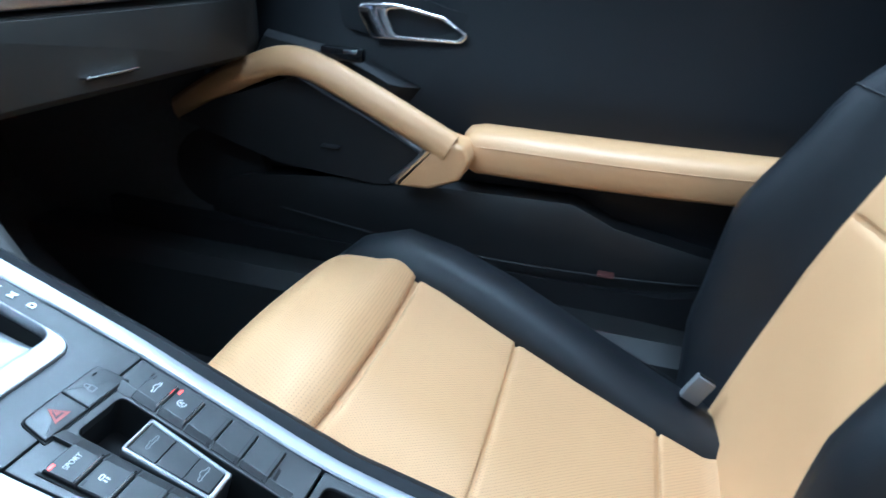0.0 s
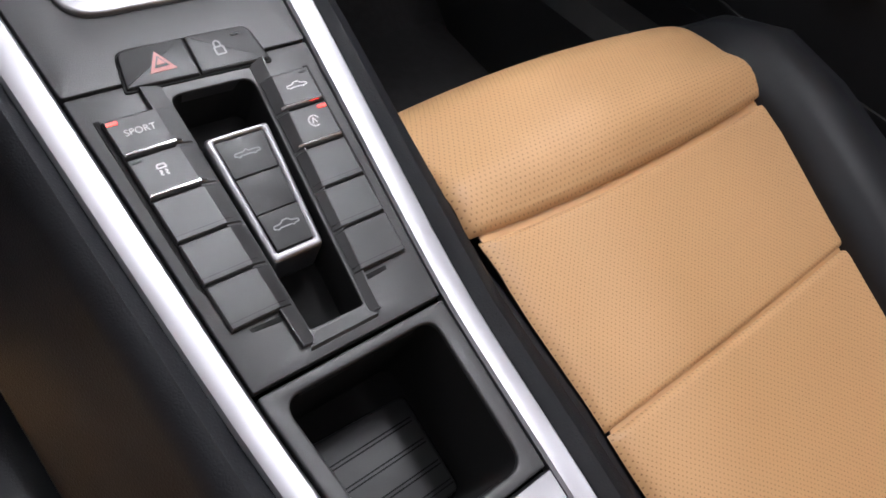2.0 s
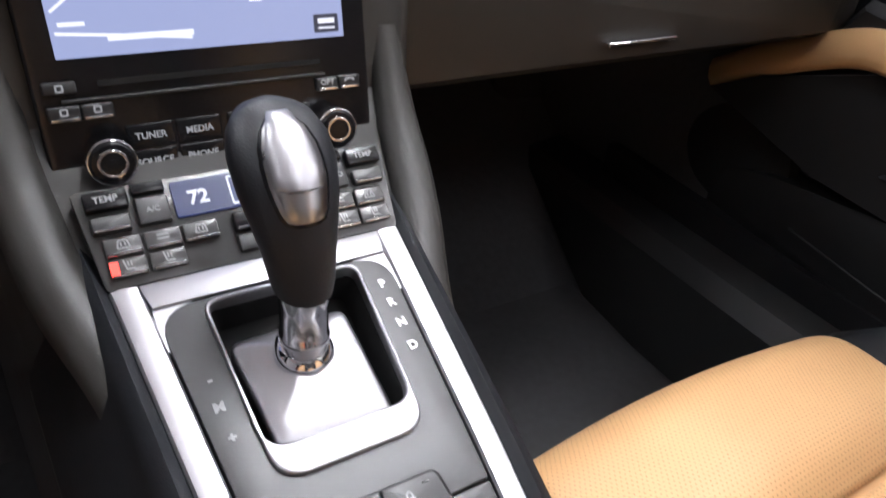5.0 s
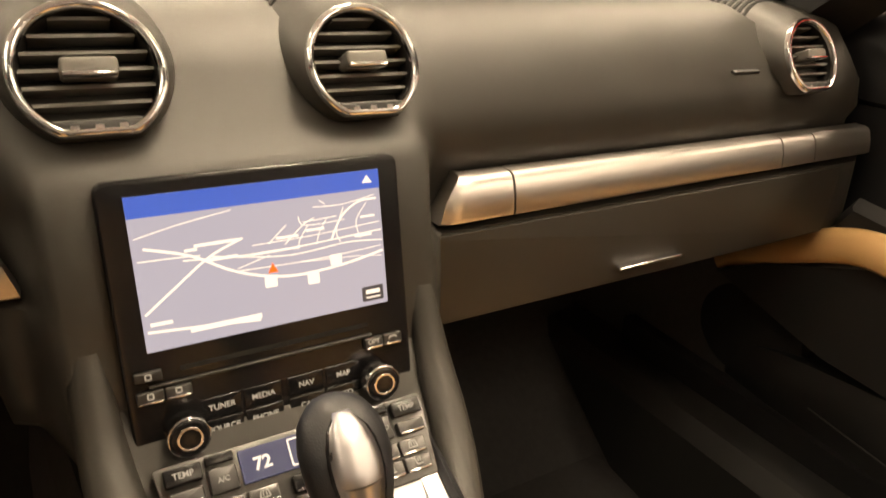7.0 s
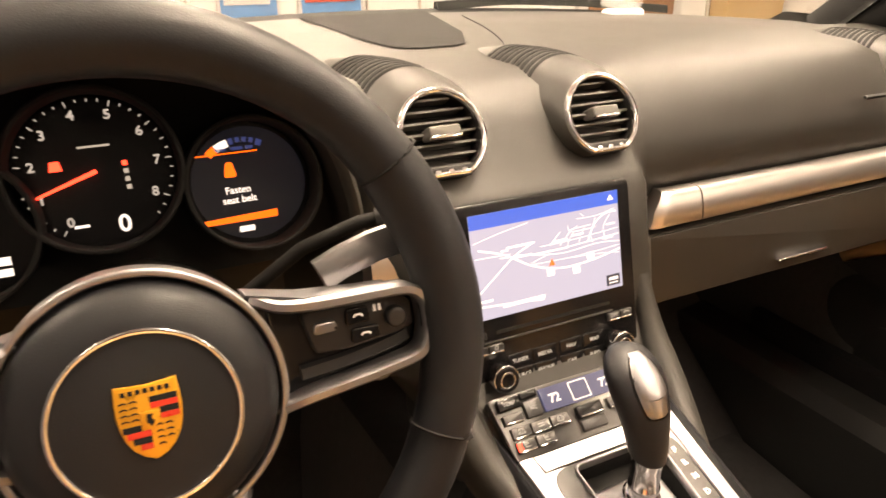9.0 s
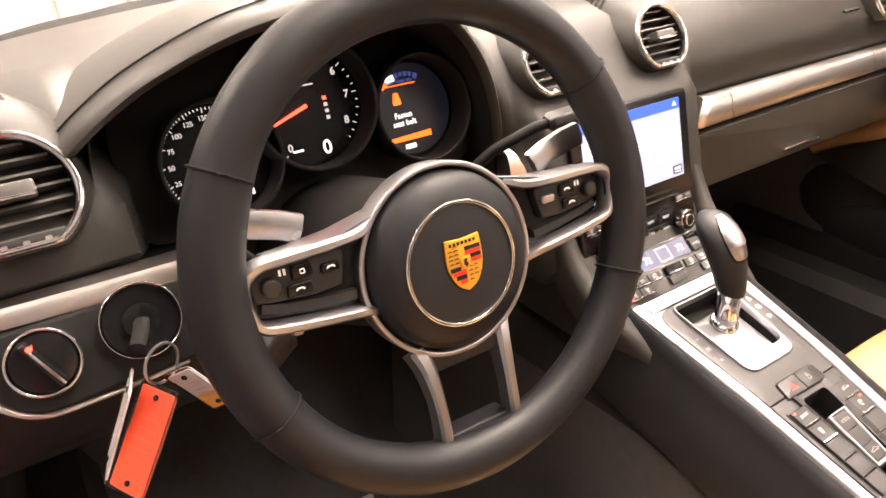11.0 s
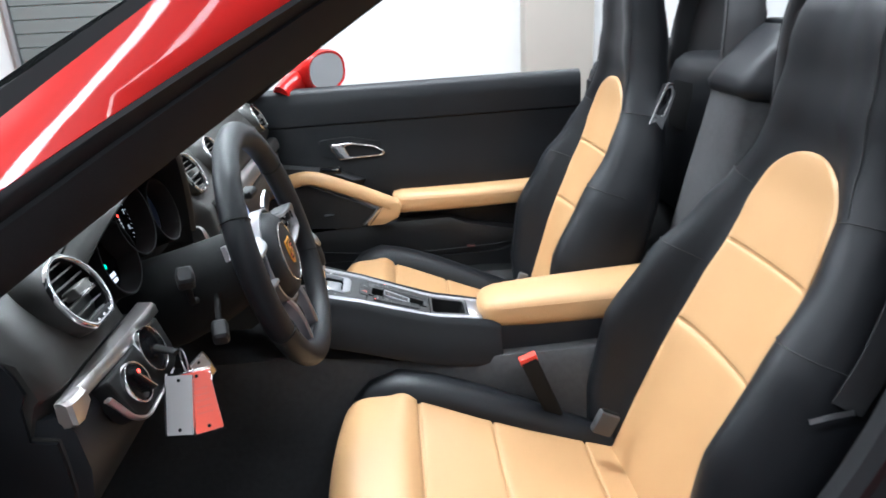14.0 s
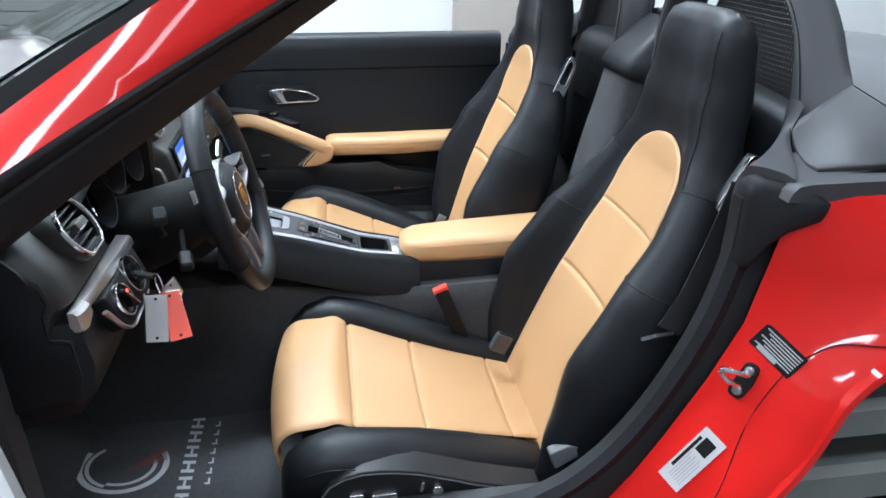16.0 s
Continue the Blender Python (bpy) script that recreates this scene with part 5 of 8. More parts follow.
for side in (-1, 1):
    rings = []
    for s in (0.1600, 0.168, 0.20, 0.24, 0.270, 0.2800):
        i0, c = slot_edge(side, s), crease(side, s)
        rings.append([con(side * u, s, n) for u, n in ((i0 + 0.0004, 0.0), (i0 + 0.0004, 0.0022), (c, 0.0046), (c + 0.0008, 0.0047), (c + 0.0010, 0.0))])
    part("slot_shoulder", loft(rings), M_SOFT, field_ob, angle=5)
part("slot_lip", loft([[con(u, s, n) for u, n in ((-a, 0.0), (-a, h), (b, h), (b, 0.0))] for s, a, b, h in ((0.2765, 0.0115, 0.0095, 0.0021), (0.2815, 0.0160, 0.0135, 0.0034), (0.2825, 0.0162, 0.0137, 0.0021))]), M_SOFT, field_ob, angle=5)

# roof switch: silver rim, three keys
rs_o = rounded([(-0.0138, -0.1905), (-0.0117, -0.2495), (0.0103, -0.2495), (0.0140, -0.1905)], 0.0022, n_c)
rs_i = rounded([(-0.0102, -0.1930), (-0.0086, -0.2455), (0.0073, -0.2455), (0.0104, -0.1930)], 0.0010, n_c)
roof = part("roof_switch", frame_slab(CON, rs_o, rs_i, -0.010, 0.0085, 0.0016, n_in=0.003), M_SILVER, console, "silver-rimmed roof switch with two car symbols")
for a, b, ic in ((0.1935, 0.2108, CARO_I), (0.2111, 0.2282, None), (0.2285, 0.2452, CAR_I)):
    wa, wb = 0.0104 - (a - 0.195) * 0.045, 0.0104 - (b - 0.195) * 0.045
    k = part("rocker", slab(CON, rounded([(-wb, -b), (wb - 0.0004, -b), (wa, -a), (-wa, -a)], 0.0004, 2), -0.004, 0.0080 if ic else 0.0077, 0.0004), M_BUTTON, roof)
    if ic:
        part("icon", ic(CON @ Matrix.Translation((0, -(a + b) / 2 + 0.001, 0.0082)) @ Matrix.Scale(0.72, 4)), G_ICON, k, smooth=False)

# side buttons, five to a row, touching one another, their inner flank sloping to the slot
ROW = [0.1705, 0.1885, 0.2072, 0.2262, 0.2448, 0.2640]


def outer_edge(s):
    return hw_in(s) - 0.0070 + 0.019 * (s - 0.1705)


def console_button(side, a, b):
    rings = []
    for s, dn in ((a, 0.0009), (a + 0.0006, 0.0001), (a + 0.0009, 0.0), (b - 0.0009, 0.0), (b - 0.0006, 0.0001), (b, 0.0009)):
        o, c, i = outer_edge(s), crease(side, s), slot_edge(side, s) + 0.0012
        rings.append([con(side * u, s, n) for u, n in ((o, 0.0), (o, 0.0046 - dn), (o - 0.0006, 0.0053 - dn), (c + 0.0003, 0.0053 - dn), (c - 0.0003, 0.0051 - dn), (i, 0.0030 - dn), (i, 0.0))])
    return loft(rings)


def button_bar(side, s0, s1, n0, n1, wrap):
    rings = []
    for s, dn in ((s0, 0.0006), (s0 + 0.0003, 0.0), (s1 - 0.0003, 0.0), (s1, 0.0006)):
        o, c = outer_edge(s) - 0.0008, crease(side, s)
        rings.append([con(side * u, s, n) for u, n in ((o, n0), (o, n1 - dn), (c, n1 - dn), (c - wrap, n1 - dn - wrap * 0.42), (c - wrap, n0 - wrap * 0.42))])
    return loft(rings)


for side in (-1, 1):
    for i in range(5):
        a, b = ROW[i] + 0.0002, ROW[i + 1] - 0.0002
        bt = part("button", console_button(side, a, b), M_BUTTON, console, "black console button", angle=4)
        mid_s = (a + b) / 2 - 0.0012
        c = CON @ Matrix.Translation((side * (outer_edge(mid_s) + crease(side, mid_s)) / 2, -mid_s, 0.0054))
        if i < 2:
            part("chrome_edge", button_bar(side, b - 0.0020, b - 0.0008, 0.0045, 0.0061, 0.0022), M_CHROME, bt, "bright chrome edge", angle=4)
            if side < 0 and i == 0:
                lettering("lettering", "SPORT", 0.0040, c @ Matrix.Translation((0.0008, 0.0, 0)), M_WHITEP, bt)
            else:
                part("icon", (SKID_I if side < 0 else CAR_I if i == 0 else RING_I)(c @ Matrix.Scale(0.80 if i else 0.62, 4)), M_WHITEP, bt, smooth=False)
            if (side < 0 and i == 0) or (side > 0 and i == 1):
                u = side * (outer_edge(a) - 0.0030)
                part("indicator", slab(CON, rect(u - 0.0020, -a - 0.0030, u + 0.0020, -a - 0.0016), 0.004, 0.0056), G_RED, bt, smooth=False)
            else:
                u = side * (outer_edge(a) - 0.0034)
                part("dark_indicator", slab(CON, rect(u - 0.0018, -a - 0.0026, u + 0.0018, -a - 0.0018), 0.004, 0.0055), M_PIT, bt, smooth=False)
        else:
            part("groove", button_bar(side, b - 0.0027, b - 0.0024, 0.0045, 0.00535, 0.0030), M_PIT, bt, angle=4)
    gap = [con(side * (outer_edge(s) + 0.0008), s, 0.0022) for s in (0.1685, 0.20, 0.24, 0.2655)] + [con(side * (crease(side, 0.2665) + 0.0005), 0.2665, 0.0022)]
    part("button_gap", sweep(gap, [(-0.0011, -0.002), (-0.0011, 0.0004), (0.0011, 0.0004), (0.0011, -0.002)], up=CON.col[2][:3]), M_PIT, field_ob, "dark gap round the buttons")

# storage tray
tray_o = rounded([(-hw_in(0.2885), -0.2885), (-hw_in(0.364), -0.3640), (hw_in(0.364), -0.3640), (hw_in(0.2885), -0.2885)], 0.0015, n_c)
tray_i = rounded([(-0.0345, -0.2935), (-0.0295, -0.3590), (0.0290, -0.3590), (0.0335, -0.2935)], [0.007, 0.009, 0.009, 0.007], n_c)
part("tray_rim", frame_slab(CON, tray_o, tray_i, -0.003, 0.0022, 0.0010, n_in=-0.006), M_SOFT, console, "charcoal rim of the storage tray")
part("tray_wall", loft([[con(u, -v, 0.0) for u, v in tray_i], [con(u * 0.97, -v, -0.060) for u, v in tray_i]], cap=False), M_PIT, console, "black storage tray")
part("tray_floor", slab(CON, tray_i, -0.066, -0.060), M_PIT, console)
tray_mat = part("tray_mat", slab(CON, rounded([(-0.0260, -0.3570), (0.0272, -0.3570), (0.0296, -0.3085), (-0.0285, -0.3060)], 0.004, 4), -0.060, -0.0575, 0.001), M_SOFT, console, "dark rubber mat in the tray")
for s in (0.3197, 0.3309, 0.3423, 0.3520):
    for d in (-0.0009, 0.0009):
        part("tray_rib", slab(CON, rounded(rect(-0.0235, -s + d - 0.00035, 0.0262, -s + d + 0.00035), 0.0002, 2), -0.058, -0.0572), M_PIT, tray_mat)

# the console's top hollows gently towards the tray, and the roof switch tips down into its slot
def hollow(q):
    if q < 0.30:
        return -0.0085 * max(0.0, min(1.0, (q - 0.14) / 0.13))
    return -0.0085 * max(0.0, (0.385 - q) / 0.085)


to_con = CON.inverted()
for ob in console.children_recursive:
    if ob.type != "MESH" or ob.name.startswith("tunnel"):
        continue
    tips = ob is roof or ob.parent is roof or (ob.parent is not None and ob.parent.parent is roof)
    for v in ob.data.vertices:
        q = to_con @ v.co
        if tips:
            q.z -= 0.0022 + 0.075 * max(0.0, -q.y - 0.19)
            q.y = -0.1905 + (q.y + 0.1905) * 0.94
        q.z += hollow(-q.y)
        v.co = CON @ q

# gear lever
lever = thing("gear_lever", 0, 0.175, 0.58, "black leather gear lever with silver inlay on a chrome shaft", "gear lever")
bt_o = rounded([(-0.0345, -0.0420), (-0.0300, -0.1040), (0.0290, -0.1060), (0.0285, -0.0400)], 0.006, 5)
rings = []
for g, n in ((0.99, -0.022), (1.0, -0.008), (0.985, -0.0058), (0.93, -0.0046), (0.75, -0.0030), (0.55, -0.0016), (0.40, 0.0), (0.32, 0.0008)):
    cu, cv = -0.001, -0.0640
    w = 1 - g if g < 0.9 else 0
    rings.append([CON @ Vector(((u + 0.003) * g - 0.003 + 0.002 * w, (v + 0.078) * g - 0.078 + 0.018 * w, n)) for u, v in bt_o])
part("skirt", loft(rings), M_SILVER, lever, "satin silver pyramid skirt", angle=50)
# height, middle y, half width across, half depth
LEV = [(0.646, 0.1755, 0.0140, 0.0150), (0.653, 0.1770, 0.0155, 0.0165), (0.664, 0.1800, 0.0170, 0.0182), (0.677, 0.1845, 0.0198, 0.0202), (0.690, 0.1905, 0.0228, 0.0220), (0.701, 0.1965, 0.0240, 0.0225), (0.710, 0.2015, 0.0224, 0.0205), (0.7165, 0.2050, 0.0178, 0.0160), (0.7205, 0.2070, 0.0095, 0.0090), (0.7215, 0.2075, 0.003, 0.003)]


def oval(z, y, rx, ry, n=24, tilt=0.18):
    return [Vector((-0.002 + rx * math.cos(2 * math.pi * i / n), y + ry * math.sin(2 * math.pi * i / n), z + tilt * ry * math.sin(2 * math.pi * i / n))) for i in range(n)]


part("collar", loft([oval(z, 0.1765, r, r, tilt=0.1) for z, r in ((0.597, 0.0150), (0.602, 0.0155), (0.607, 0.0145), (0.609, 0.0125))]), M_CHROME, lever, "chrome collar")
part("shaft", loft([oval(z, 0.1755 - 0.02 * (z - 0.60), r, r, tilt=0.1) for z, r in ((0.604, 0.0118), (0.613, 0.0116), (0.615, 0.0124), (0.618, 0.0124), (0.620, 0.0114), (0.636, 0.0118), (0.646, 0.0125))]), M_CHROME, lever, "chrome shaft")
part("grip", loft([oval(*row) for row in LEV]), M_BLACK, lever, "black leather grip", angle=70)


def on_grip(z, x, lift):
    """A point on the grip's rear face, lifted off it."""
    y, rx, ry = lerp_table(LEV, z)
    k = max(0.05, 1 - (x / rx) ** 2) ** 0.5
    return Vector((-0.002 + x, y - (ry + lift) * k, z - 0.18 * ry * k + lift * 0.5))


def grip_patch(name, rows, lift, material, label):
    rings = []
    for z, w in rows:
        ring = [on_grip(z, -w, -0.002), on_grip(z, -w * 0.97, lift * 0.7), on_grip(z, -w * 0.6, lift), on_grip(z, 0, lift), on_grip(z, w * 0.6, lift), on_grip(z, w * 0.97, lift * 0.7), on_grip(z, w, -0.002)]
        rings.append(ring)
    return part(name, loft(rings), material, lever, label, angle=60)


grip_patch("inlay_frame", [(0.6860, 0.0060), (0.6868, 0.0092), (0.690, 0.0114), (0.696, 0.0132), (0.702, 0.0144), (0.708, 0.0146), (0.713, 0.0136), (0.7175, 0.0110), (0.7205, 0.0060)], 0.0010, M_GLOSS, "gloss black surround")
grip_patch("inlay_edge", [(0.6876, 0.0060), (0.6882, 0.0084), (0.691, 0.0102), (0.696, 0.0118), (0.702, 0.0130), (0.708, 0.0131), (0.7135, 0.0120), (0.7180, 0.0094), (0.7207, 0.0050)], 0.0017, M_CLEAR, "thin grey edge of the inlay")
grip_patch("inlay", [(0.7010, 0.0112), (0.7016, 0.0118), (0.705, 0.0122), (0.709, 0.0120), (0.7140, 0.0108), (0.7182, 0.0082), (0.7210, 0.0045)], 0.0034, M_SILVER, "satin silver inlay on the grip")
grip_patch("release_button", [(0.6890, 0.0066), (0.6897, 0.0080), (0.694, 0.0096), (0.6990, 0.0108), (0.6998, 0.0104)], 0.0028, M_CLEAR, "grey release button")

# centre armrest lid
arm = thing("centre_armrest", 0, -0.35, 0.55, "tan leather padded centre armrest over the tunnel", "armrest")
rings = []
for y, hw, z0, z1 in ((-0.140, 0.018, 0.514, 0.534), (-0.145, 0.034, 0.508, 0.543), (-0.156, 0.049, 0.503, 0.550), (-0.180, 0.060, 0.500, 0.555), (-0.25, 0.066, 0.500, 0.560), (-0.35, 0.070, 0.502, 0.565), (-0.45, 0.073, 0.507, 0.570), (-0.53, 0.073, 0.515, 0.574), (-0.56, 0.066, 0.525, 0.571), (-0.568, 0.05, 0.535, 0.563)):
    rings.append([Vector((a * hw, y, z0 + (z1 - z0) * b)) for a, b in ((-0.75, 0), (-0.92, 0.06), (-1.0, 0.28), (-1.0, 0.52), (-0.97, 0.74), (-0.88, 0.91), (-0.68, 0.985), (-0.3, 1.0), (0.3, 1.0), (0.68, 0.985), (0.88, 0.91), (0.97, 0.74), (1.0, 0.52), (1.0, 0.28), (0.92, 0.06), (0.75, 0))])
part("lid", loft(rings), M_TAN, arm, "tan leather lid", angle=60)
for sx in (-1, 1):
    part("seam", tube(smooth_path([(sx * 0.0586, -0.180, 0.541), (sx * 0.0645, -0.25, 0.5455), (sx * 0.0685, -0.35, 0.550), (sx * 0.0715, -0.45, 0.555), (sx * 0.0715, -0.53, 0.559)], 16), 0.0011, 6), M_TAN, arm)
rings = []
for y, hw, z0, z1 in ((-0.150, 0.05, 0.44, 0.508), (-0.25, 0.060, 0.44, 0.508), (-0.42, 0.066, 0.44, 0.514), (-0.57, 0.068, 0.44, 0.526)):
    rings.append([Vector((-hw - 0.015, y, z0)), Vector((-hw, y, z1)), Vector((hw, y, z1)), Vector((hw + 0.015, y, z0))])
part("bin", loft(rings), M_BLACK, arm, "black bin under the lid")

# ---- steering wheel ----
WH = axes((-0.3283, 0.1861, 0.8037), (0, math.sin(radians(14.6)), math.cos(radians(14.6))))
wheel = thing("steering_wheel", -0.3283, 0.1861, 0.8037, "black leather three-spoke steering wheel with silver spokes and shield emblem", "steering wheel")


def wh(u, v, n=0.0):
    return WH @ Vector((u, v, n))


rings = []
for k in range(72):
    a = 2 * math.pi * k / 72
    ca, sa = math.cos(a), math.sin(a)
    ring = []
    for j in range(14):
        b = 2 * math.pi * j / 14
        r1 = 0.0185 + 0.0008 * math.cos(4 * a) + 0.0028 * sum(math.exp(-((math.degrees(a) - q) / 13) ** 2) for q in (24, 156)) * max(0.0, -math.cos(b))
        rr = 0.1660 + r1 * math.cos(b)
        ring.append(wh(rr * ca, rr * sa, 0.0175 * math.sin(b)))
    rings.append(ring)
bm = loft(rings + [rings[0]], cap=False)
bmesh.ops.remove_doubles(bm, verts=bm.verts, dist=1e-6)
rim = part("rim", bm, M_BLACK, wheel, "black leather rim", angle=60)
for a in (33, 150, 205, 335):
    c, s = math.cos(radians(a)), math.sin(radians(a))
    path = [wh((0.1660 + 0.0192 * math.cos(b)) * c, (0.1660 + 0.0192 * math.cos(b)) * s, 0.0182 * math.sin(b)) for b in [2 * math.pi * j / 20 for j in range(20)]]
    part("rim_seam", tube(path, 0.0009, 6, closed=True, up=(c, 0.3, s)), M_PIT, rim)

SPOKE = WH @ Matrix.Translation((0, -0.011, 0)) @ Matrix.Rotation(radians(-1.2), 4, "Z")
WH = WH @ Matrix.Translation((-0.0030, -0.0145, -0.0100)) @ Matrix.Rotation(radians(-1.2), 4, "Z")


def wh(u, v, n=0.0):
    return WH @ Vector((u, v, n))


# airbag hub
rings = []
for r, n in ((0.060, -0.020), (0.066, -0.012), (0.0665, 0.000), (0.064, 0.010), (0.058, 0.0165), (0.048, 0.0205), (0.040, 0.0218), (0.020, 0.0228), (0.004, 0.0230)):
    rings.append([wh(r * math.cos(t), r * math.sin(t) * 0.985 + 0.0 - 0.0, n) for t in [2 * math.pi * k / 48 for k in range(48)]])
hub = part("airbag_hub", loft(rings), M_BLACK, wheel, "round black airbag hub", angle=60)
part("hub_ring", frame_slab(WH, circle(0.0448, 56), circle(0.0420, 56), 0.0195, 0.0232, 0.0008), M_CHROME, hub, "thin silver ring on the hub")
part("hub_rim", frame_slab(WH, circle(0.0710, 64), circle(0.0668, 64), -0.012, 0.0065, 0.0014), M_SILVER, wheel, "silver ring round the hub")
# shield emblem in plain colours
SH = WH @ Matrix.Translation((0.001, 0.001, 0.0232)) @ Matrix.Scale(0.88, 4)
half = [(0.0158, 0.0205), (0.0166, 0.0120), (0.0168, 0.0050), (0.0160, -0.0030), (0.0140, -0.0100), (0.0105, -0.0160), (0.0060, -0.0203), (0.0, -0.0230)]
shield = [(-u, v) for u, v in half] + half[-2::-1] + [(0.0, 0.0192)]
emblem = part("emblem", slab(SH, shield, -0.002, 0.0016, 0.0006), M_YELLOW, wheel, "gold, red and black shield emblem")


def emblem_piece(pts, mt, top=0.0021):
    part("emblem_bar", slab(SH, pts, 0.001, top), mt, emblem, smooth=False)


for k, mt in enumerate((M_PIT, M_CRED, M_PIT, M_CRED)):
    v = 0.0125 - 0.0034 * k
    emblem_piece(rect(0.0008 if k < 2 else 0.0052, v - 0.0032, 0.0150, v), mt)
    v = -0.0020 - 0.0036 * k
    w = (0.0146, 0.0128, 0.0104, 0.0070)[k]
    emblem_piece(rect(-w, v - 0.0034, -0.0052 if k < 1 else -0.0008, v), mt)
for k in range(4):
    v = 0.0118 - 0.0034 * k
    for u0 in (-0.0145, -0.0095):
        emblem_piece([(u0, v - 0.0010), (u0 + 0.0024, v - 0.0004), (u0 + 0.0040, v - 0.0012), (u0 + 0.0040, v - 0.0004), (u0 + 0.0024, v + 0.0004), (u0, v - 0.0002)], M_PIT)
    v = -0.0035 - 0.0036 * k
    for u0 in (0.0020, 0.0070)[: 2 if k < 3 else 1]:
        emblem_piece([(u0, v - 0.0010), (u0 + 0.0020, v - 0.0004), (u0 + 0.0036, v - 0.0012), (u0 + 0.0036, v - 0.0004), (u0 + 0.0020, v + 0.0004), (u0, v - 0.0002)], M_PIT)
for k in range(7):
    emblem_piece(rect(-0.0128 + 0.0037 * k, 0.0150, -0.0105 + 0.0037 * k, 0.0176), M_PIT, 0.0019)
part("emblem_centre", slab(SH, [(-0.0048, 0.0048), (-0.0044, -0.002), (0, -0.0064), (0.0044, -0.002), (0.0048, 0.0048)], 0.001, 0.0027, 0.0005), M_YELLOW, emblem)
part("emblem_centre", slab(SH, [(-0.0018, 0.0034), (-0.0022, -0.001), (0.0002, -0.0036), (0.0020, -0.001), (0.0006, 0.0012), (0.0016, 0.0034)], 0.002, 0.0031), M_PIT, emblem)

# side spokes: silver loops, open towards the hub, with a black key bed
HUB = WH
WH = SPOKE
for sx in (-1, 1):
    def row(pts):
        out = [(sx * u, v) for u, v in pts]
        return out if sx < 0 else out[::-1]

    loop = [wh(sx * u, v, n) for u, v, n in ((0.0560, 0.0400, -0.010), (0.0690, 0.0352, -0.001), (0.0900, 0.0340, 0.003), (0.1200, 0.0338, 0.004), (0.1380, 0.0330, 0.004), (0.1475, 0.0268, 0.003), (0.1500, 0.0160, 0.002), (0.1490, 0.0040, 0.002), (0.1430, -0.0060, 0.002), (0.1250, -0.0102, 0.002), (0.1000, -0.0140, 0.001), (0.0760, -0.0178, -0.002), (0.0620, -0.0230, -0.010))]
    spoke = part("spoke", sweep(smooth_path(loop, 60), [(-0.0034, -0.012), (-0.0034, 0.0020), (-0.0018, 0.0042), (0.0018, 0.0042), (0.0034, 0.0020), (0.0034, -0.012)], up=WH.col[2][:3]), M_SILVER, wheel, "silver spoke frame", angle=50)
    bed = part("key_bed", slab(WH, rounded(row(((0.062, 0.0335), (0.090, 0.0335), (0.140, 0.0325), (0.149, 0.024), (0.149, 0.004), (0.142, -0.0060), (0.104, -0.0132), (0.066, -0.0180))), 0.006, 4), -0.020, -0.0120, 0.001), M_GLOSS, spoke, "gloss black bed of steering wheel buttons")
    part("key_plate", slab(WH, rounded(row(((0.0790, 0.0285), (0.0960, 0.0290), (0.1365, 0.0290), (0.1435, 0.0235), (0.1440, 0.0090), (0.1330, 0.0060), (0.1040, 0.0030), (0.0850, 0.0040))), 0.004, 4), -0.013, -0.0055, 0.0018), M_PLASTIC, bed, "raised black button plate")
    part("thumb_rest", sweep([wh(sx * u, v, -0.009) for u, v in ((0.076, -0.006), (0.100, -0.004), (0.125, 0.000), (0.140, 0.004))], [(-0.004, -0.003), (-0.003, 0.002), (0.003, 0.002), (0.004, -0.003)], up=WH.col[2][:3]), M_PLASTIC, bed, "black ridge under the buttons")
    part("thumb_roller", slab(WH, circle(0.0062, 20, sx * 0.1325, 0.0170), -0.006, 0.0010, 0.002), M_BUTTON, bed, "black thumb roller")
    keys = [(0.1030, 0.0165, 0.1180, 0.0262), (0.1050, 0.0060, 0.1230, 0.0145), (0.0845, 0.0150, 0.0985, 0.0215)]
    for u0, v0, u1, v1 in keys:
        b0, b1 = sorted((sx * u0, sx * u1))
        chrome_roll = sx > 0 and u0 < 0.09
        k = part("wheel_button", slab(WH, rounded([(b0, v0), (b1, v0 + 0.0006), (b1 - 0.001, v1), (b0 + 0.001, v1)], 0.0022, 3), -0.006, -0.0030, 0.001), M_CLEAR if chrome_roll else M_GLOSS, bed, "silver scroll switch" if chrome_roll else "")
        if not chrome_roll:
            part("icon", (PHONE_I if v0 < 0.016 or sx > 0 else MARK_I)(WH @ Matrix.Translation(((b0 + b1) / 2, (v0 + v1) / 2, -0.0028)) @ Matrix.Scale(0.9, 4)), M_WHITE, k, smooth=False)
    for j in (0, 1):
        part("icon", slab(WH, rect(*sorted((sx * (0.1205 + 0.0030 * j), sx * (0.1220 + 0.0030 * j)))[:1], 0.0215, sorted((sx * (0.1205 + 0.0030 * j), sx * (0.1220 + 0.0030 * j)))[1], 0.0255), -0.006, -0.0050), M_WHITE, bed, smooth=False)
    sh = [((0.052, 0.0440, -0.006), (0.082, 0.0378, 0.0010), (0.128, 0.0368, 0.0020)), ((0.052, 0.0452, -0.012), (0.082, 0.0380, -0.007), (0.130, 0.0370, -0.005)), ((0.052, 0.0440, -0.030), (0.082, 0.0372, -0.026), (0.132, 0.0360, -0.020)), ((0.052, 0.0430, -0.032), (0.082, 0.0380, -0.028), (0.132, 0.0350, -0.022)), ((0.052, 0.0400, -0.010), (0.082, 0.0352, -0.004), (0.128, 0.0340, -0.002))]
    part("spoke_shoulder", loft([[wh(sx * r[k][0], r[k][1], r[k][2]) for r in sh] for k in range(3)]), M_SILVER, spoke, "silver shoulder of the spoke")
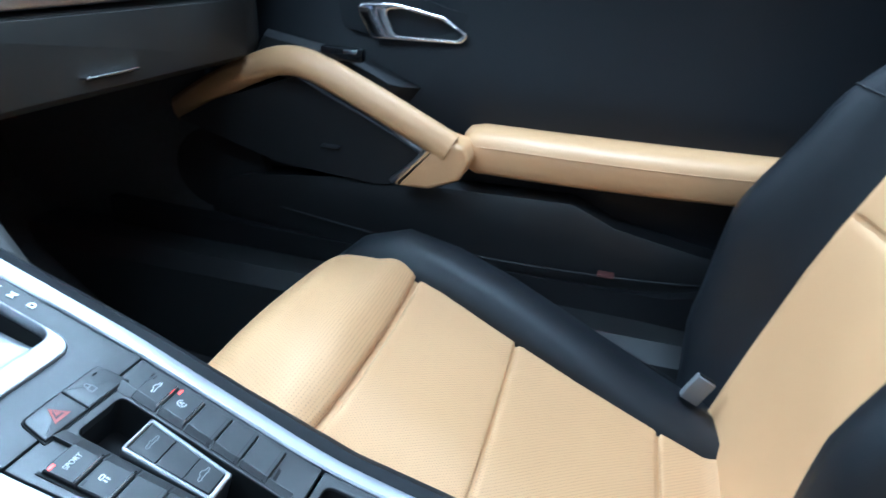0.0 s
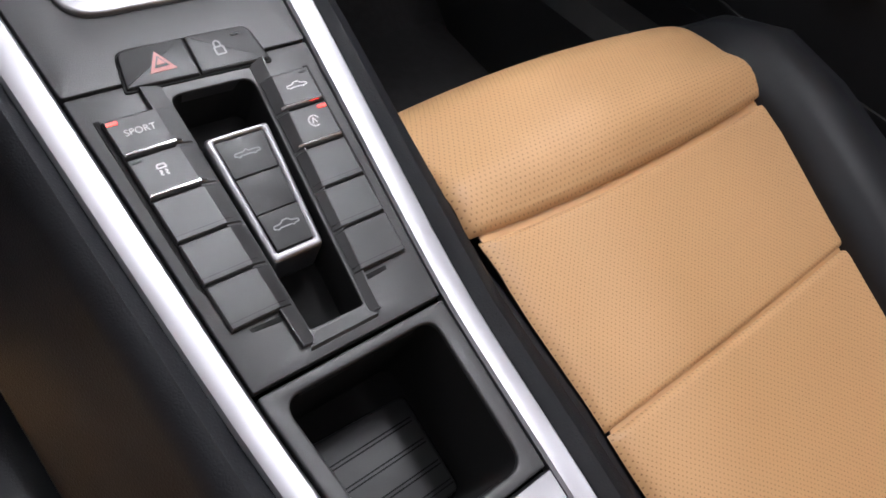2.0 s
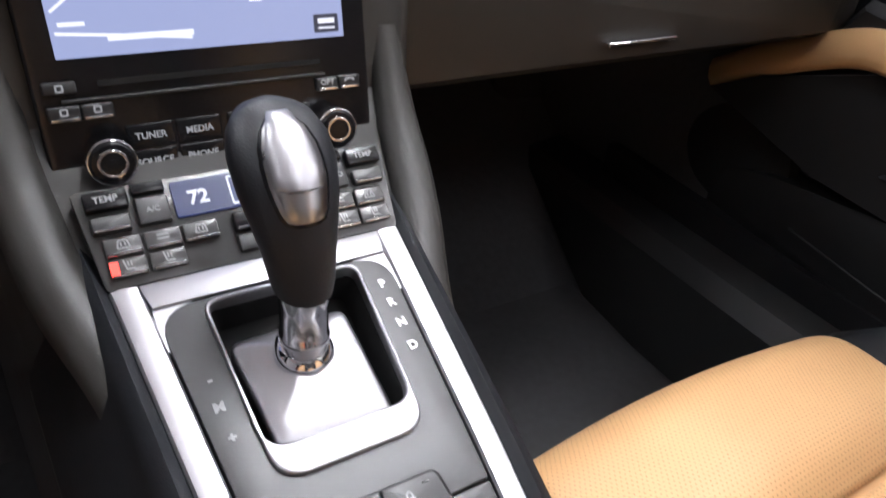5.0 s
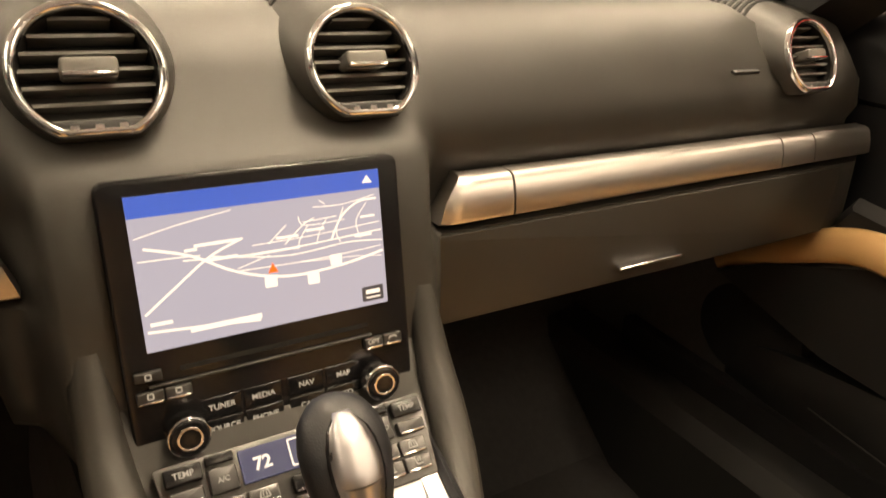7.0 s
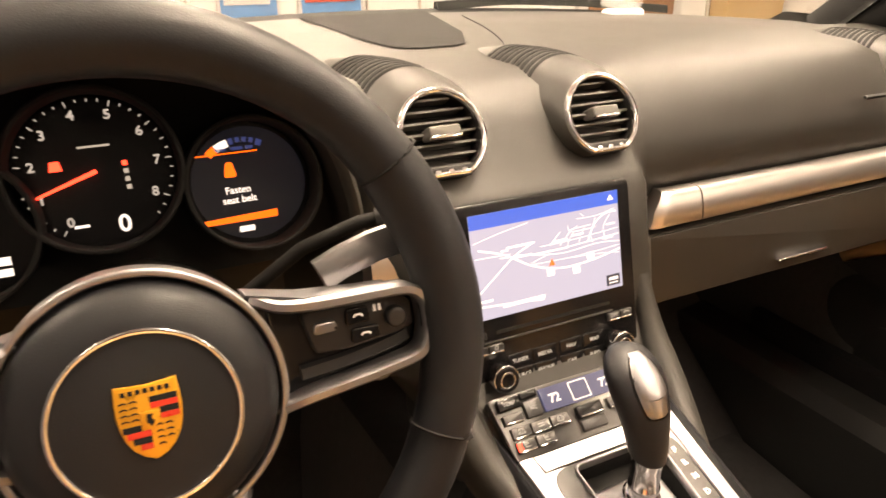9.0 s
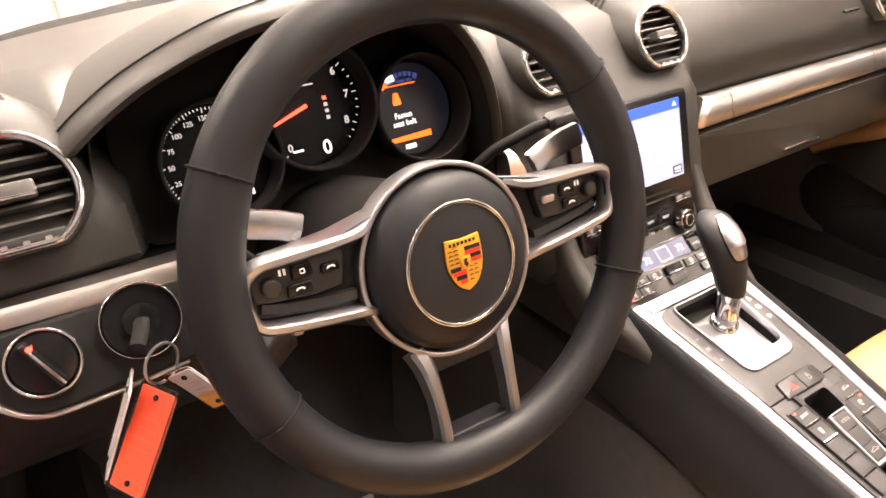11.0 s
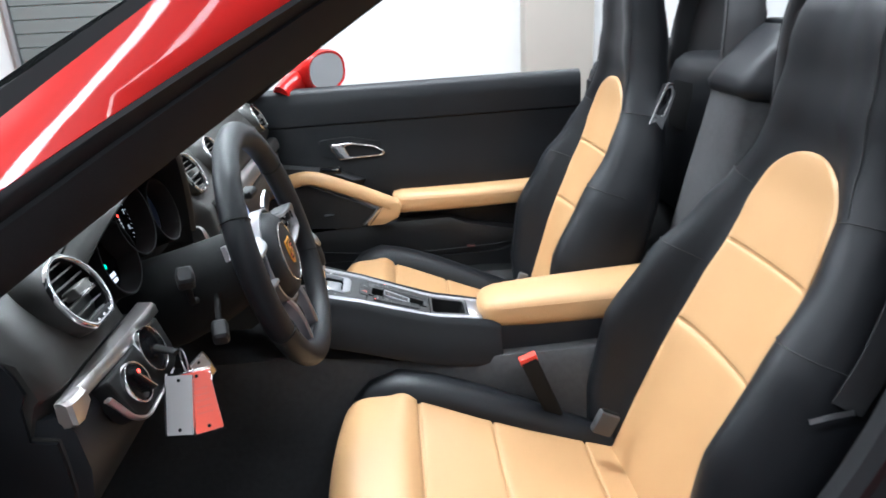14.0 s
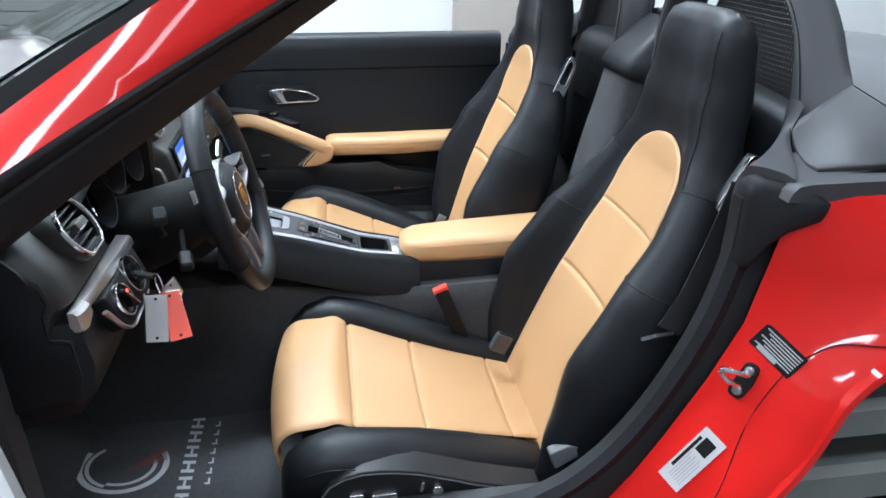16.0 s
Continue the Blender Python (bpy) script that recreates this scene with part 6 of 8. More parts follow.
    part("spoke_root", loft([[wh(sx * (0.147 + 0.018 * t), v, n * (1 - 0.3 * t)) for v, n in ((0.034 - 0.004 * t, 0.002), (0.034 - 0.004 * t, -0.012), (-0.012 + 0.008 * t, -0.012), (-0.012 + 0.008 * t, 0.002))] for t in (0, 0.5, 1)]), M_BLACK, spoke)
    part("spoke_foot", slab(WH, rounded(row(((0.116, -0.0125), (0.127, -0.0102), (0.125, -0.0190), (0.118, -0.0200))), 0.002, 3), -0.016, -0.004, 0.002), M_CLEAR, spoke, "small grey toggle under the spoke")
    pd = [wh(sx * u, v, -0.026) for u, v in ((0.098, 0.043), (0.112, 0.049), (0.132, 0.055), (0.150, 0.058))]
    part("shift_paddle", sweep(pd, [(-0.010, -0.003), (-0.009, 0.002), (0.0, 0.004), (0.009, 0.002), (0.010, -0.003)], up=WH.col[2][:3]), M_CLEAR, wheel, "silver gearshift paddle")
WH = HUB
# bottom spoke: a silver fork
for sx in (-1, 1):
    leg = [wh(sx * u, v, n) for u, v, n in ((0.037, -0.058, 0.000), (0.0335, -0.074, 0.006), (0.0315, -0.100, 0.010), (0.0315, -0.130, 0.010), (0.034, -0.150, 0.004))]
    part("lower_spoke", sweep(smooth_path(leg, 14), [(-0.0056, -0.014), (-0.0056, 0.001), (-0.003, 0.004), (0.003, 0.004), (0.0056, 0.001), (0.0056, -0.014)], up=WH.col[2][:3], scale=lambda k: 1.25 - 0.4 * min(1.0, k / 0.5)), M_SILVER, wheel, "forked silver lower spoke leg")
part("spoke_infill", slab(WH, rounded([(-0.032, -0.062), (0.032, -0.062), (0.028, -0.079), (-0.028, -0.079)][::-1], 0.004, 3), -0.012, 0.004, 0.002), M_PLASTIC, wheel, "black insert of the lower spoke")
part("spoke_infill", slab(WH, rounded([(-0.029, -0.130), (0.029, -0.130), (0.032, -0.150), (-0.032, -0.150)][::-1], 0.004, 3), -0.012, 0.007, 0.002), M_BLACK, wheel)

# column, shroud, stalks
column = thing("steering_column", -0.3283, 0.28, 0.77, "black steering column shroud with stalks", "steering column")
ax = -Vector(WH.col[2][:3])
c0 = Vector(WH.col[3][:3])
rings = []
for d, r, rz, dz in ((0.010, 0.045, 0.045, 0.0), (0.030, 0.052, 0.048, -0.002), (0.055, 0.062, 0.060, -0.004), (0.09, 0.070, 0.066, -0.010), (0.14, 0.076, 0.070, -0.016), (0.22, 0.080, 0.070, -0.016)):
    c = c0 + ax * d + Vector((0, 0, dz))
    rings.append([Vector((c.x + r * math.cos(t), c.y, c.z + rz * math.sin(t))) for t in [2 * math.pi * k / 28 for k in range(28)]])
part("shroud", loft(rings), M_PIT, column, angle=60)
for name, pts, r in (("indicator_stalk", ((-0.385, 0.295, 0.750), (-0.43, 0.290, 0.765), (-0.456, 0.284, 0.800), (-0.472, 0.279, 0.816)), 0.008), ("wiper_stalk", ((-0.275, 0.295, 0.780), (-0.225, 0.275, 0.822), (-0.190, 0.262, 0.838), (-0.166, 0.255, 0.842)), 0.008), ("cruise_stalk", ((-0.385, 0.268, 0.765), (-0.42, 0.262, 0.745), (-0.448, 0.255, 0.728)), 0.007), ("computer_stalk", ((-0.27, 0.268, 0.765), (-0.24, 0.262, 0.750), (-0.212, 0.258, 0.738)), 0.007)):
    st = part(name, tube(pts, r * 0.6, 12), M_PIT, column, "black column stalk")
    e, d = Vector(pts[-1]), (Vector(pts[-1]) - Vector(pts[-2])).normalized()
    head = rounded([(-0.0100, -0.0115), (0.0100, -0.0115), (0.0115, 0.0), (0.0090, 0.0115), (-0.0090, 0.0115), (-0.0115, 0.0)], 0.004, 3)
    if name == "wiper_stalk":
        head = [(u, v * 0.6) for u, v in head]
    part("stalk_head", sweep([e - d * 0.014, e - d * 0.010, e + d * 0.012, e + d * 0.016], head, scale=lambda t: 0.72 if t in (0, 1) else 1.0), M_PLASTIC, st)
    part("print", slab(axes(e + Vector((0, -0.0095, 0)), (0, 0, 1)), rect(-0.002, -0.0006, 0.002, 0.0006), -0.006, -0.0012), M_GREYPRINT, st, smooth=False)

# ---- seats ----
def cushion_top(x, y):
    """Height of the seat cushion above its local base; x from its centre, y forward from the hinge."""
    z = 0.060 + 0.140 * max(0.0, min(1.0, y / 0.47)) ** 1.0
    if y > 0.40:
        z -= 0.9 * (y - 0.40) ** 2 * 6
    k = abs(x) / 0.20
    return z + 0.022 * min(1.0, k) ** 2.5


def seat(name, cx, hy, hz, label, recline, back=(0.0, 0.0), switches=False, wide=0.0, slim=0.0, shift=0.0, reach=0.0, drop=0.0, short=0.0, sink=0.0, group="car seats"):
    """A sports seat with a fixed headrest; cx: its centre, hy and hz: where cushion and back meet."""
    s = thing(name, cx, hy, hz, label, "car seat", group)

    def P(x, y, z):
        return Vector((cx + x, hy + y, hz + z))

    def mid(y):
        return -ox * slim * (1 - max(0.0, min(1.0, y / 0.34)))

    def across(u, w):
        """From one side of the tan panels to the other; the side towards the console reaches further."""
        x = (2 * u - 1) * w
        return x * (1 + reach / w) if x * ox < 0 else x

    ox = -1 if cx < 0 else 1
    hwt = [(-0.02, 0.129), (0.10, 0.138), (0.22, 0.155), (0.33, 0.174 + wide), (0.44, 0.182 + wide), (0.50, 0.178 + wide)]
    outer = [(-0.02, 0.134), (0.10, 0.142), (0.33, 0.176), (0.44, 0.182), (0.50, 0.178)]

    def hw(y):
        return lerp_table(hwt, y)[0]

    # shell under the cushion
    rings = []
    for y in (-0.04, 0.05, 0.15, 0.25, 0.35, 0.42, 0.455):
        w = hw(y) + 0.055
        zt = cushion_top(0.15, y) - 0.045
        rings.append([P(-w, y, -0.10), P(-w - 0.004, y, zt - 0.03), P(-w + 0.03, y, zt), P(w - 0.03, y, zt), P(w + 0.004, y, zt - 0.03), P(w, y, -0.10)])
    part("seat_base", loft(rings), M_PLASTIC, s, "black plastic seat base")
    under = [[P(across(k / 8, hw(y)) + mid(y), y, cushion_top((2 * k / 8 - 1) * hw(y), y) - 0.0012) for k in range(9)] for y in (0.0, 0.05, 0.12, 0.2, 0.27, 0.33, 0.38, 0.40)]
    part("cushion_core", loft(under, closed=False), M_TAN, s, "tan leather between the panels")
    if switches:
        cm = axes(P(ox * 0.280, 0.367, 0.0), (0, 0, 1), (0, ox, 0))
        arc = [(-0.058, 0.128), (-0.044, 0.150), (-0.018, 0.165), (0.010, 0.171), (0.040, 0.171), (0.067, 0.168), (0.106, 0.160), (0.155, 0.143), (0.205, 0.124), (0.275, 0.103), (0.330, 0.088)]
        ctl = part("control_panel", slab(cm, ([(-0.062, 0.0)] + arc + [(0.335, 0.0)])[::-1], -0.05, 0.002, 0.003), M_PLASTIC, s, "black seat control panel")
        part("panel_edge", tube([cm @ Vector((u, v - 0.006, 0.001)) for u, v in arc], 0.0022, 6), M_GUIDE, ctl, "grey moulded edge of the panel")
        for u, v, w, h in ((0.0, 0.123, 0.013, 0.006), (0.047, 0.118, 0.023, 0.007)):
            part("seat_switch", slab(cm, rounded(rect(u - w, v - h, u + w, v + h), h * 0.9, 4), 0.0, 0.011, 0.003), M_CHROME, ctl, "chrome seat switch")
        part("seat_switch", slab(cm, rounded([(0.106, 0.120), (0.114, 0.120), (0.117, 0.141), (0.110, 0.141)], 0.003, 3), 0.0, 0.010, 0.003), M_CHROME, ctl, "chrome seat switch")
        part("seat_switch", slab(cm, circle(0.010, 20, 0.139, 0.121), 0.0, 0.012, 0.003), M_CHROME, ctl, "round chrome seat switch")
        hinge = [(0.338, 0.164), (0.352, 0.126), (0.432, 0.176), (0.372, 0.178)]
        part("hinge_cover", slab(axes(P(ox * 0.276, 0.367, 0.0), (0, 0, 1), (0, ox, 0)), rounded(hinge, 0.006, 3), -0.02, 0.0, 0.003), M_GUIDE, s, "grey plastic hinge cover")

    # side bolsters
    for sx in (-1, 1):
        rings = []
        for y, lift, thick in ((-0.03, 0.030, 0.080), (0.05, 0.044, 0.086), (0.15, 0.054, 0.092), (0.25, 0.058, 0.096), (0.33, 0.055, 0.096), (0.40, 0.046, 0.094), (0.455, 0.026, 0.086), (0.490, -0.006, 0.068), (0.502, -0.040, 0.050)):
            a = hw(y) + sx * mid(y)
            yy = y - (short * max(0.0, y - 0.2) / 0.3 if sx == ox else 0.0)
            if sx == ox:
                lift -= sink
            if sx == -ox:
                lift -= drop
                a += reach
            thick += lerp_table(outer, y)[0] - a
            zt = cushion_top(hw(y), min(y, 0.44)) + lift - 0.018
            zb = -0.01 + 0.07 * max(0.0, y) / 0.5
            ring = [(a - 0.014, zt - 0.045), (a - 0.006, zt - 0.018), (a + 0.012, zt - 0.003), (a + thick * 0.42, zt), (a + thick * 0.72, zt - 0.008), (a + thick * 0.94, zt - 0.026), (a + thick, zt - 0.055), (a + thick * 0.96, (zt + zb) / 2 - 0.02), (a + thick * 0.85, zb), (a + 0.01, zb)]
            rings.append([P(sx * u, yy, z) for u, z in ring])
        part("cushion_bolster", loft(rings), M_BLACK, s, "black leather cushion bolster", angle=70)
        seam = smooth_path([P(sx * (lerp_table(outer, y)[0] + 0.092 - (0.012 if y > 0.42 else 0)), y, cushion_top(hw(y), min(y, 0.44)) + l - 0.044 - (drop if sx == -ox else sink)) for y, l in ((0.02, 0.040), (0.15, 0.052), (0.30, 0.056), (0.40, 0.044), (0.455, 0.020))], 20)
        part("stitching", tube(seam, 0.0011, 5), M_PLASTIC, s)

    # tan panels of the cushion
    def surf(y0, y1):
        def fn(u, v):
            y = y0 + (y1 - y0) * v
            x = (2 * u - 1) * (hw(y) + 0.004)
            return P(across(u, hw(y) + 0.004) + mid(y), y, cushion_top(x, y))
        return fn

    for y0, y1 in ((0.228, 0.362), (0.052, 0.226), (-0.025, 0.050)):
        part("cushion_panel", puffed(surf(y0, y1), 14, 10, 0.0035, 0.0020, edge=0.05, uv=True), M_TANP, s, "tan perforated leather cushion panel", angle=80)

    def nose(u, v):
        """The front roll of the cushion: from the cross seam forward and down."""
        w = hw(0.44) + 0.003
        x = (2 * u - 1) * w
        flat = 0.088
        total = flat + 0.050 * math.pi * 0.5 + 0.045
        d = v * total
        if d < flat:
            b = min(1.0, d / 0.05)
            top = cushion_top(x, 0.366 + min(d, 0.034)) * (1 - b) + (cushion_top(x * 0.55, 0.366 + min(d, 0.034)) + 0.007 * (1 - (x / w) ** 2)) * b
            y, z = 0.366 + d, top + 0.014 * math.sin(min(1.0, d / 0.03) * math.pi / 2) - 0.006 * (d / flat) ** 2
        else:
            z0 = cushion_top(x * 0.55, 0.40) + 0.007 * (1 - (x / w) ** 2) + 0.014 - 0.006
            k = min((d - flat) / 0.050, math.pi / 2)
            r = max(0.0, d - flat - 0.050 * math.pi * 0.5)
            y, z = 0.366 + flat + 0.050 * math.sin(k) - r * 0.22, z0 - 0.050 * (1 - math.cos(k)) - r
        bow = 0.018 * (1 - (2 * u - 1) ** 2)
        return P(across(u, w), y + bow * v, z)

    part("cushion_front", puffed(nose, 14, 26, 0.004, 0.003, edge=0.03, uv=True), M_TANP, s, "rounded tan leather cushion front", angle=80)
    part("front_skirt", loft([[P(-hw(0.45), 0.40, -0.09), P(-hw(0.45), 0.462, 0.10), P(-hw(0.45), 0.38, 0.13)], [P(hw(0.45), 0.40, -0.09), P(hw(0.45), 0.462, 0.10), P(hw(0.45), 0.38, 0.13)]]), M_PLASTIC, s)

    # backrest; h runs up it, d forward out of it
    R = Matrix.Translation((cx + back[0], hy + back[1], hz)) @ Matrix.Rotation(radians(recline), 4, "X")

    def B(x, d, h):
        return R @ Vector((x, d, h)) + Vector((0, lerp_table(BEND, h)[0], 0))

    # h, outer half width, tan half width, bolster forward, back depth, centre forward
    T = [(-0.04, 0.225, 0.156, 0.040, -0.09, 0.030), (0.05, 0.258, 0.166, 0.066, -0.10, 0.020), (0.16, 0.277, 0.167, 0.100, -0.105, 0.012), (0.30, 0.278, 0.158, 0.122, -0.105, 0.010), (0.44, 0.266, 0.145, 0.096, -0.10, 0.010), (0.55, 0.234, 0.126, 0.058, -0.092, 0.012), (0.63, 0.190, 0.108, 0.040, -0.085, 0.014), (0.69, 0.160, 0.080, 0.034, -0.080, 0.018), (0.76, 0.142, 0.05, 0.034, -0.080, 0.022), (0.85, 0.130, 0.04, 0.030, -0.078, 0.020), (0.905, 0.124, 0.03, 0.024, -0.072, 0.014), (0.930, 0.116, 0.025, 0.014, -0.066, 0.006), (0.944, 0.104, 0.02, 0.000, -0.056, -0.006), (0.952, 0.086, 0.015, -0.014, -0.044, -0.018), (0.955, 0.060, 0.01, -0.024, -0.036, -0.026)]
    BEND = [(0.50, 0.0), (0.62, 0.004), (0.704, 0.012), (0.80, 0.036), (0.90, 0.070), (0.95, 0.088)]

    def front(x, h):
        ow, tw, bf, bk, cf = lerp_table(T, h)
        a = abs(x)
        if a <= tw:
            return cf + (bf - cf) * 0.28 * (a / tw) ** 3
        t = (a - tw) / max(ow - tw, 1e-4)
        f0 = cf + (bf - cf) * 0.28
        up = math.sin(min(1.0, t / 0.5) * math.pi / 2)
        f = f0 + (bf - f0) * up
        if t > 0.5:
            f -= (bf - bk * 0.3) * (1 - math.sqrt(max(0, 1 - ((t - 0.5) / 0.5) ** 2)))
        return f

    rings = []
    hs = [T[0][0] + (T[-1][0] - T[0][0]) * k / 44 for k in range(45)] + [0.9495, 0.9535]
    hs.sort()
    for h in hs:
        ow, tw, bf, bk, cf = lerp_table(T, h)
        ring = []
        for k in range(33):
            x = -ow + 2 * ow * k / 32
            ring.append(B(x, front(x, h) - 0.004, h))
        for k in range(1, 12):
            a = math.pi * k / 12
            ring.append(B(ow * math.cos(a), bk * (0.3 + 0.7 * math.sin(a) ** 0.6), h))
        rings.append(ring)
    part("backrest", loft(rings), M_BLACK, s, "black leather backrest with fixed headrest", angle=70)

    def bsurf(h0, h1):
        def fn(u, v):
            h = h0 + (h1 - h0) * v
            tw = lerp_table(T, h)[1]
            if h > 0.56:
                tw = 0.124 * math.sqrt(max(0.02, 1 - (min(h - 0.56, 0.144) / 0.145) ** 2.6))
            x = (1 - 2 * u) * (tw - 0.007) + shift
            return B(x, front(x, h), h)
        return fn

    core = [[bsurf(-0.005, 0.69)(k / 8, j / 12) for k in range(9)] for j in range(13)]
    part("back_core", loft(core, closed=False), M_TAN, s, "tan leather between the panels")
    for h0, h1, mt in ((-0.005, 0.359, M_TAN), (0.361, 0.524, M_TAN), (0.526, 0.704, M_TAN)):
        part("back_panel", puffed(bsurf(h0, h1), 14, 12, 0.004, 0.002, edge=0.04, uv=True), mt, s, "tan leather backrest panel", angle=80)
    # seams on the black leather
    for sx in (-1, 1):
        for h, x0 in ((0.625, 0.112), (0.47, 0.136)):
            ow = lerp_table(T, h)[0]
            pts = []
            for k in range(9):
                x = x0 + (ow * 0.985 - x0) * k / 8
                hh = h + (0.02 * k / 8 if h > 0.5 else 0)
                pts.append(B(sx * x, front(x, hh) - 0.003, hh))
            part("stitching", tube(pts, 0.0011, 5), M_PLASTIC, s)
        pts = []
        for k in range(14):
            h = 0.64 + 0.27 * k / 13
            ow = lerp_table(T, h)[0]
            pts.append(B(sx * ow * 0.80, front(ow * 0.80, h) - 0.003, h))
        part("stitching", tube(pts, 0.0011, 5), M_PLASTIC, s)
        # release handle, a flat loop on the shoulder
        base = B(sx * 0.182, -0.036, 0.668 if ox > 0 else 0.684)
        hm = axes(base, R.to_3x3() @ Vector((0, -0.25, 1)), R.to_3x3() @ Vector((0, sx, 0)))
        lo = rounded([(-0.019, -0.052), (0.017, -0.052), (0.020, 0.033), (0.010, 0.056), (-0.007, 0.052)], 0.009, 4)
        li = rounded([(-0.010, -0.016), (0.008, -0.016), (0.011, 0.028), (0.005, 0.043), (-0.002, 0.040)], 0.005, 4)
        part("release_handle", frame_slab(hm, lo, li, -0.012, 0.006, 0.002), M_CHROME, s, "chrome seat release handle")
    return s


seat("front_seat", -0.336, -0.367, 0.230, "black leather sports seat with tan centre panels behind the steering wheel", 20.6, back=(-0.014, -0.008), switches=True, shift=-0.012, slim=0.010, short=0.006, sink=0.024)
seat("front_seat", 0.334, -0.333, 0.255, "black leather sports seat with tan centre panels beside the passenger door", 16.5, back=(0.006, -0.020), wide=-0.004, slim=0.042, reach=0.005, drop=0.034)

# ---- passenger door, closed ----
pdoor = thing("passenger_door", 0.74, 0.05, 0.35, "black inner door panel with tan armrest and pull handle, closed", "car door")


def skin(y, z):
    """How far out the inner door skin lies at y and z."""
    x = 0.700 + 0.020 * max(0.0, (0.62 - z) / 0.2) * (1 if z < 0.62 else 0) + 0.010 * max(0.0, (z - 0.70) / 0.2)
    k = max(0.0, min(1.0, (z - 0.64) / 0.07))
    return x + 0.02 * max(0.0, (y - 0.30) / 0.3) + 0.017 * k * k * (3 - 2 * k)


ZS = [0.34, 0.36, 0.42, 0.48, 0.54, 0.60, 0.66, 0.72, 0.78, 0.80, 0.806, 0.82, 0.86, 0.89, 0.902, 0.908, 0.906]
YS = [0.62, 0.55, 0.48, 0.40, 0.30, 0.20, 0.10, 0.0, -0.12, -0.25, -0.38, -0.48, -0.545]
rings = []
for y in YS:
    ring = []
    for z in ZS:
        zz = z + (0.012 * (0.3 - y) / 0.8 - 0.006 if z > 0.79 else 0)
        x = skin(y, z)
        if z > 0.80:
            x -= 0.008
        if z >= 0.89:
            x += {0.89: 0.002, 0.902: 0.012, 0.908: 0.028, 0.906: 0.05}[z]
        ring.append(Vector((x, y, zz)))
    ring += [Vector((0.80, y, 0.88)), Vector((0.82, y, 0.60)), Vector((0.80, y, 0.33))]
    rings.append(ring)
part("door_panel", loft(rings), M_BLACK, pdoor, "black leather door panel", angle=40)
part("outer_skin", loft([[Vector((0.805, y, 0.895)), Vector((0.835, y, 0.80)), Vector((0.850, y, 0.60)), Vector((0.83, y, 0.34)), Vector((0.80, y, 0.32)), Vector((0.79, y, 0.89))] for y in (0.66, 0.2, -0.2, -0.56)]), M_RED, pdoor, "glossy red outer door skin")
# map pocket below the armrest
pk = []
for y, o, zt in ((0.58, 0.0, 0.40), (0.50, 0.020, 0.43), (0.36, 0.045, 0.475), (0.15, 0.055, 0.505), (0.0, 0.056, 0.508), (-0.14, 0.056, 0.512), (-0.20, 0.050, 0.485), (-0.32, 0.045, 0.462), (-0.42, 0.03, 0.45), (-0.50, 0.004, 0.44)):
    x = skin(y, 0.45)
    pk.append([Vector((x + 0.02, y, zt)), Vector((x - o, y, zt)), Vector((x - o - 0.004, y, zt - 0.008)), Vector((x - o - 0.006, y, zt - 0.04)), Vector((x - o * 0.8, y, 0.372)), Vector((x - 0.005, y, 0.358)), Vector((x + 0.02, y, 0.355))])
part("door_pocket", loft(pk), M_PLASTIC, pdoor, "black moulded door pocket", angle=40)
part("pocket_seam", tube(smooth_path([(0.660, 0.30, 0.435), (0.652, 0.10, 0.418), (0.650, -0.1, 0.415), (0.662, -0.30, 0.420), (0.68, -0.40, 0.432)], 20), 0.0015, 6), M_PLASTIC, pdoor)
part("door_lamp", box(0.646, -0.212, 0.4175, 0.664, -0.188, 0.4215, 0.0015), M_FADED, pdoor, "small red door lamp")
part("speaker_grille", loft([[Vector((skin(0.42, 0.5) - 0.018 - d, 0.42 + r * math.cos(a), 0.47 + r * 0.85 * math.sin(a))) for a in [2 * math.pi * k / 28 for k in range(28)]] for d, r in ((0, 0.085), (0.012, 0.08), (0.014, 0.07))]), M_PLASTIC, pdoor, "round black speaker cover")
# tan armrest
rings = []
for y, z0, z1, o in ((0.026, 0.552, 0.585, 0.040), (0.020, 0.545, 0.592, 0.060), (0.0, 0.540, 0.597, 0.072), (-0.10, 0.542, 0.598, 0.080), (-0.22, 0.545, 0.600, 0.082), (-0.34, 0.549, 0.603, 0.078), (-0.43, 0.553, 0.606, 0.064), (-0.48, 0.558, 0.606, 0.040), (-0.50, 0.565, 0.602, 0.012)):
    x = 0.715
    rings.append([Vector((x, y, z0)), Vector((x - o * 0.9, y, z0)), Vector((x - o, y, z0 + 0.006)), Vector((x - o - 0.002, y, (z0 + z1) / 2)), Vector((x - o, y, z1 - 0.012)), Vector((x - o * 0.90, y, z1 - 0.003)), Vector((x - o * 0.6, y, z1 + 0.001)), Vector((x, y, z1 + 0.002))])
part("armrest", loft(rings), M_TAN, pdoor, "tan leather door armrest", angle=60)
part("armrest_seam", tube(smooth_path([(0.640, 0.0, 0.580), (0.633, -0.10, 0.582), (0.631, -0.22, 0.584), (0.635, -0.34, 0.587), (0.650, -0.43, 0.590)], 16), 0.0011, 5), M_TAN, pdoor)
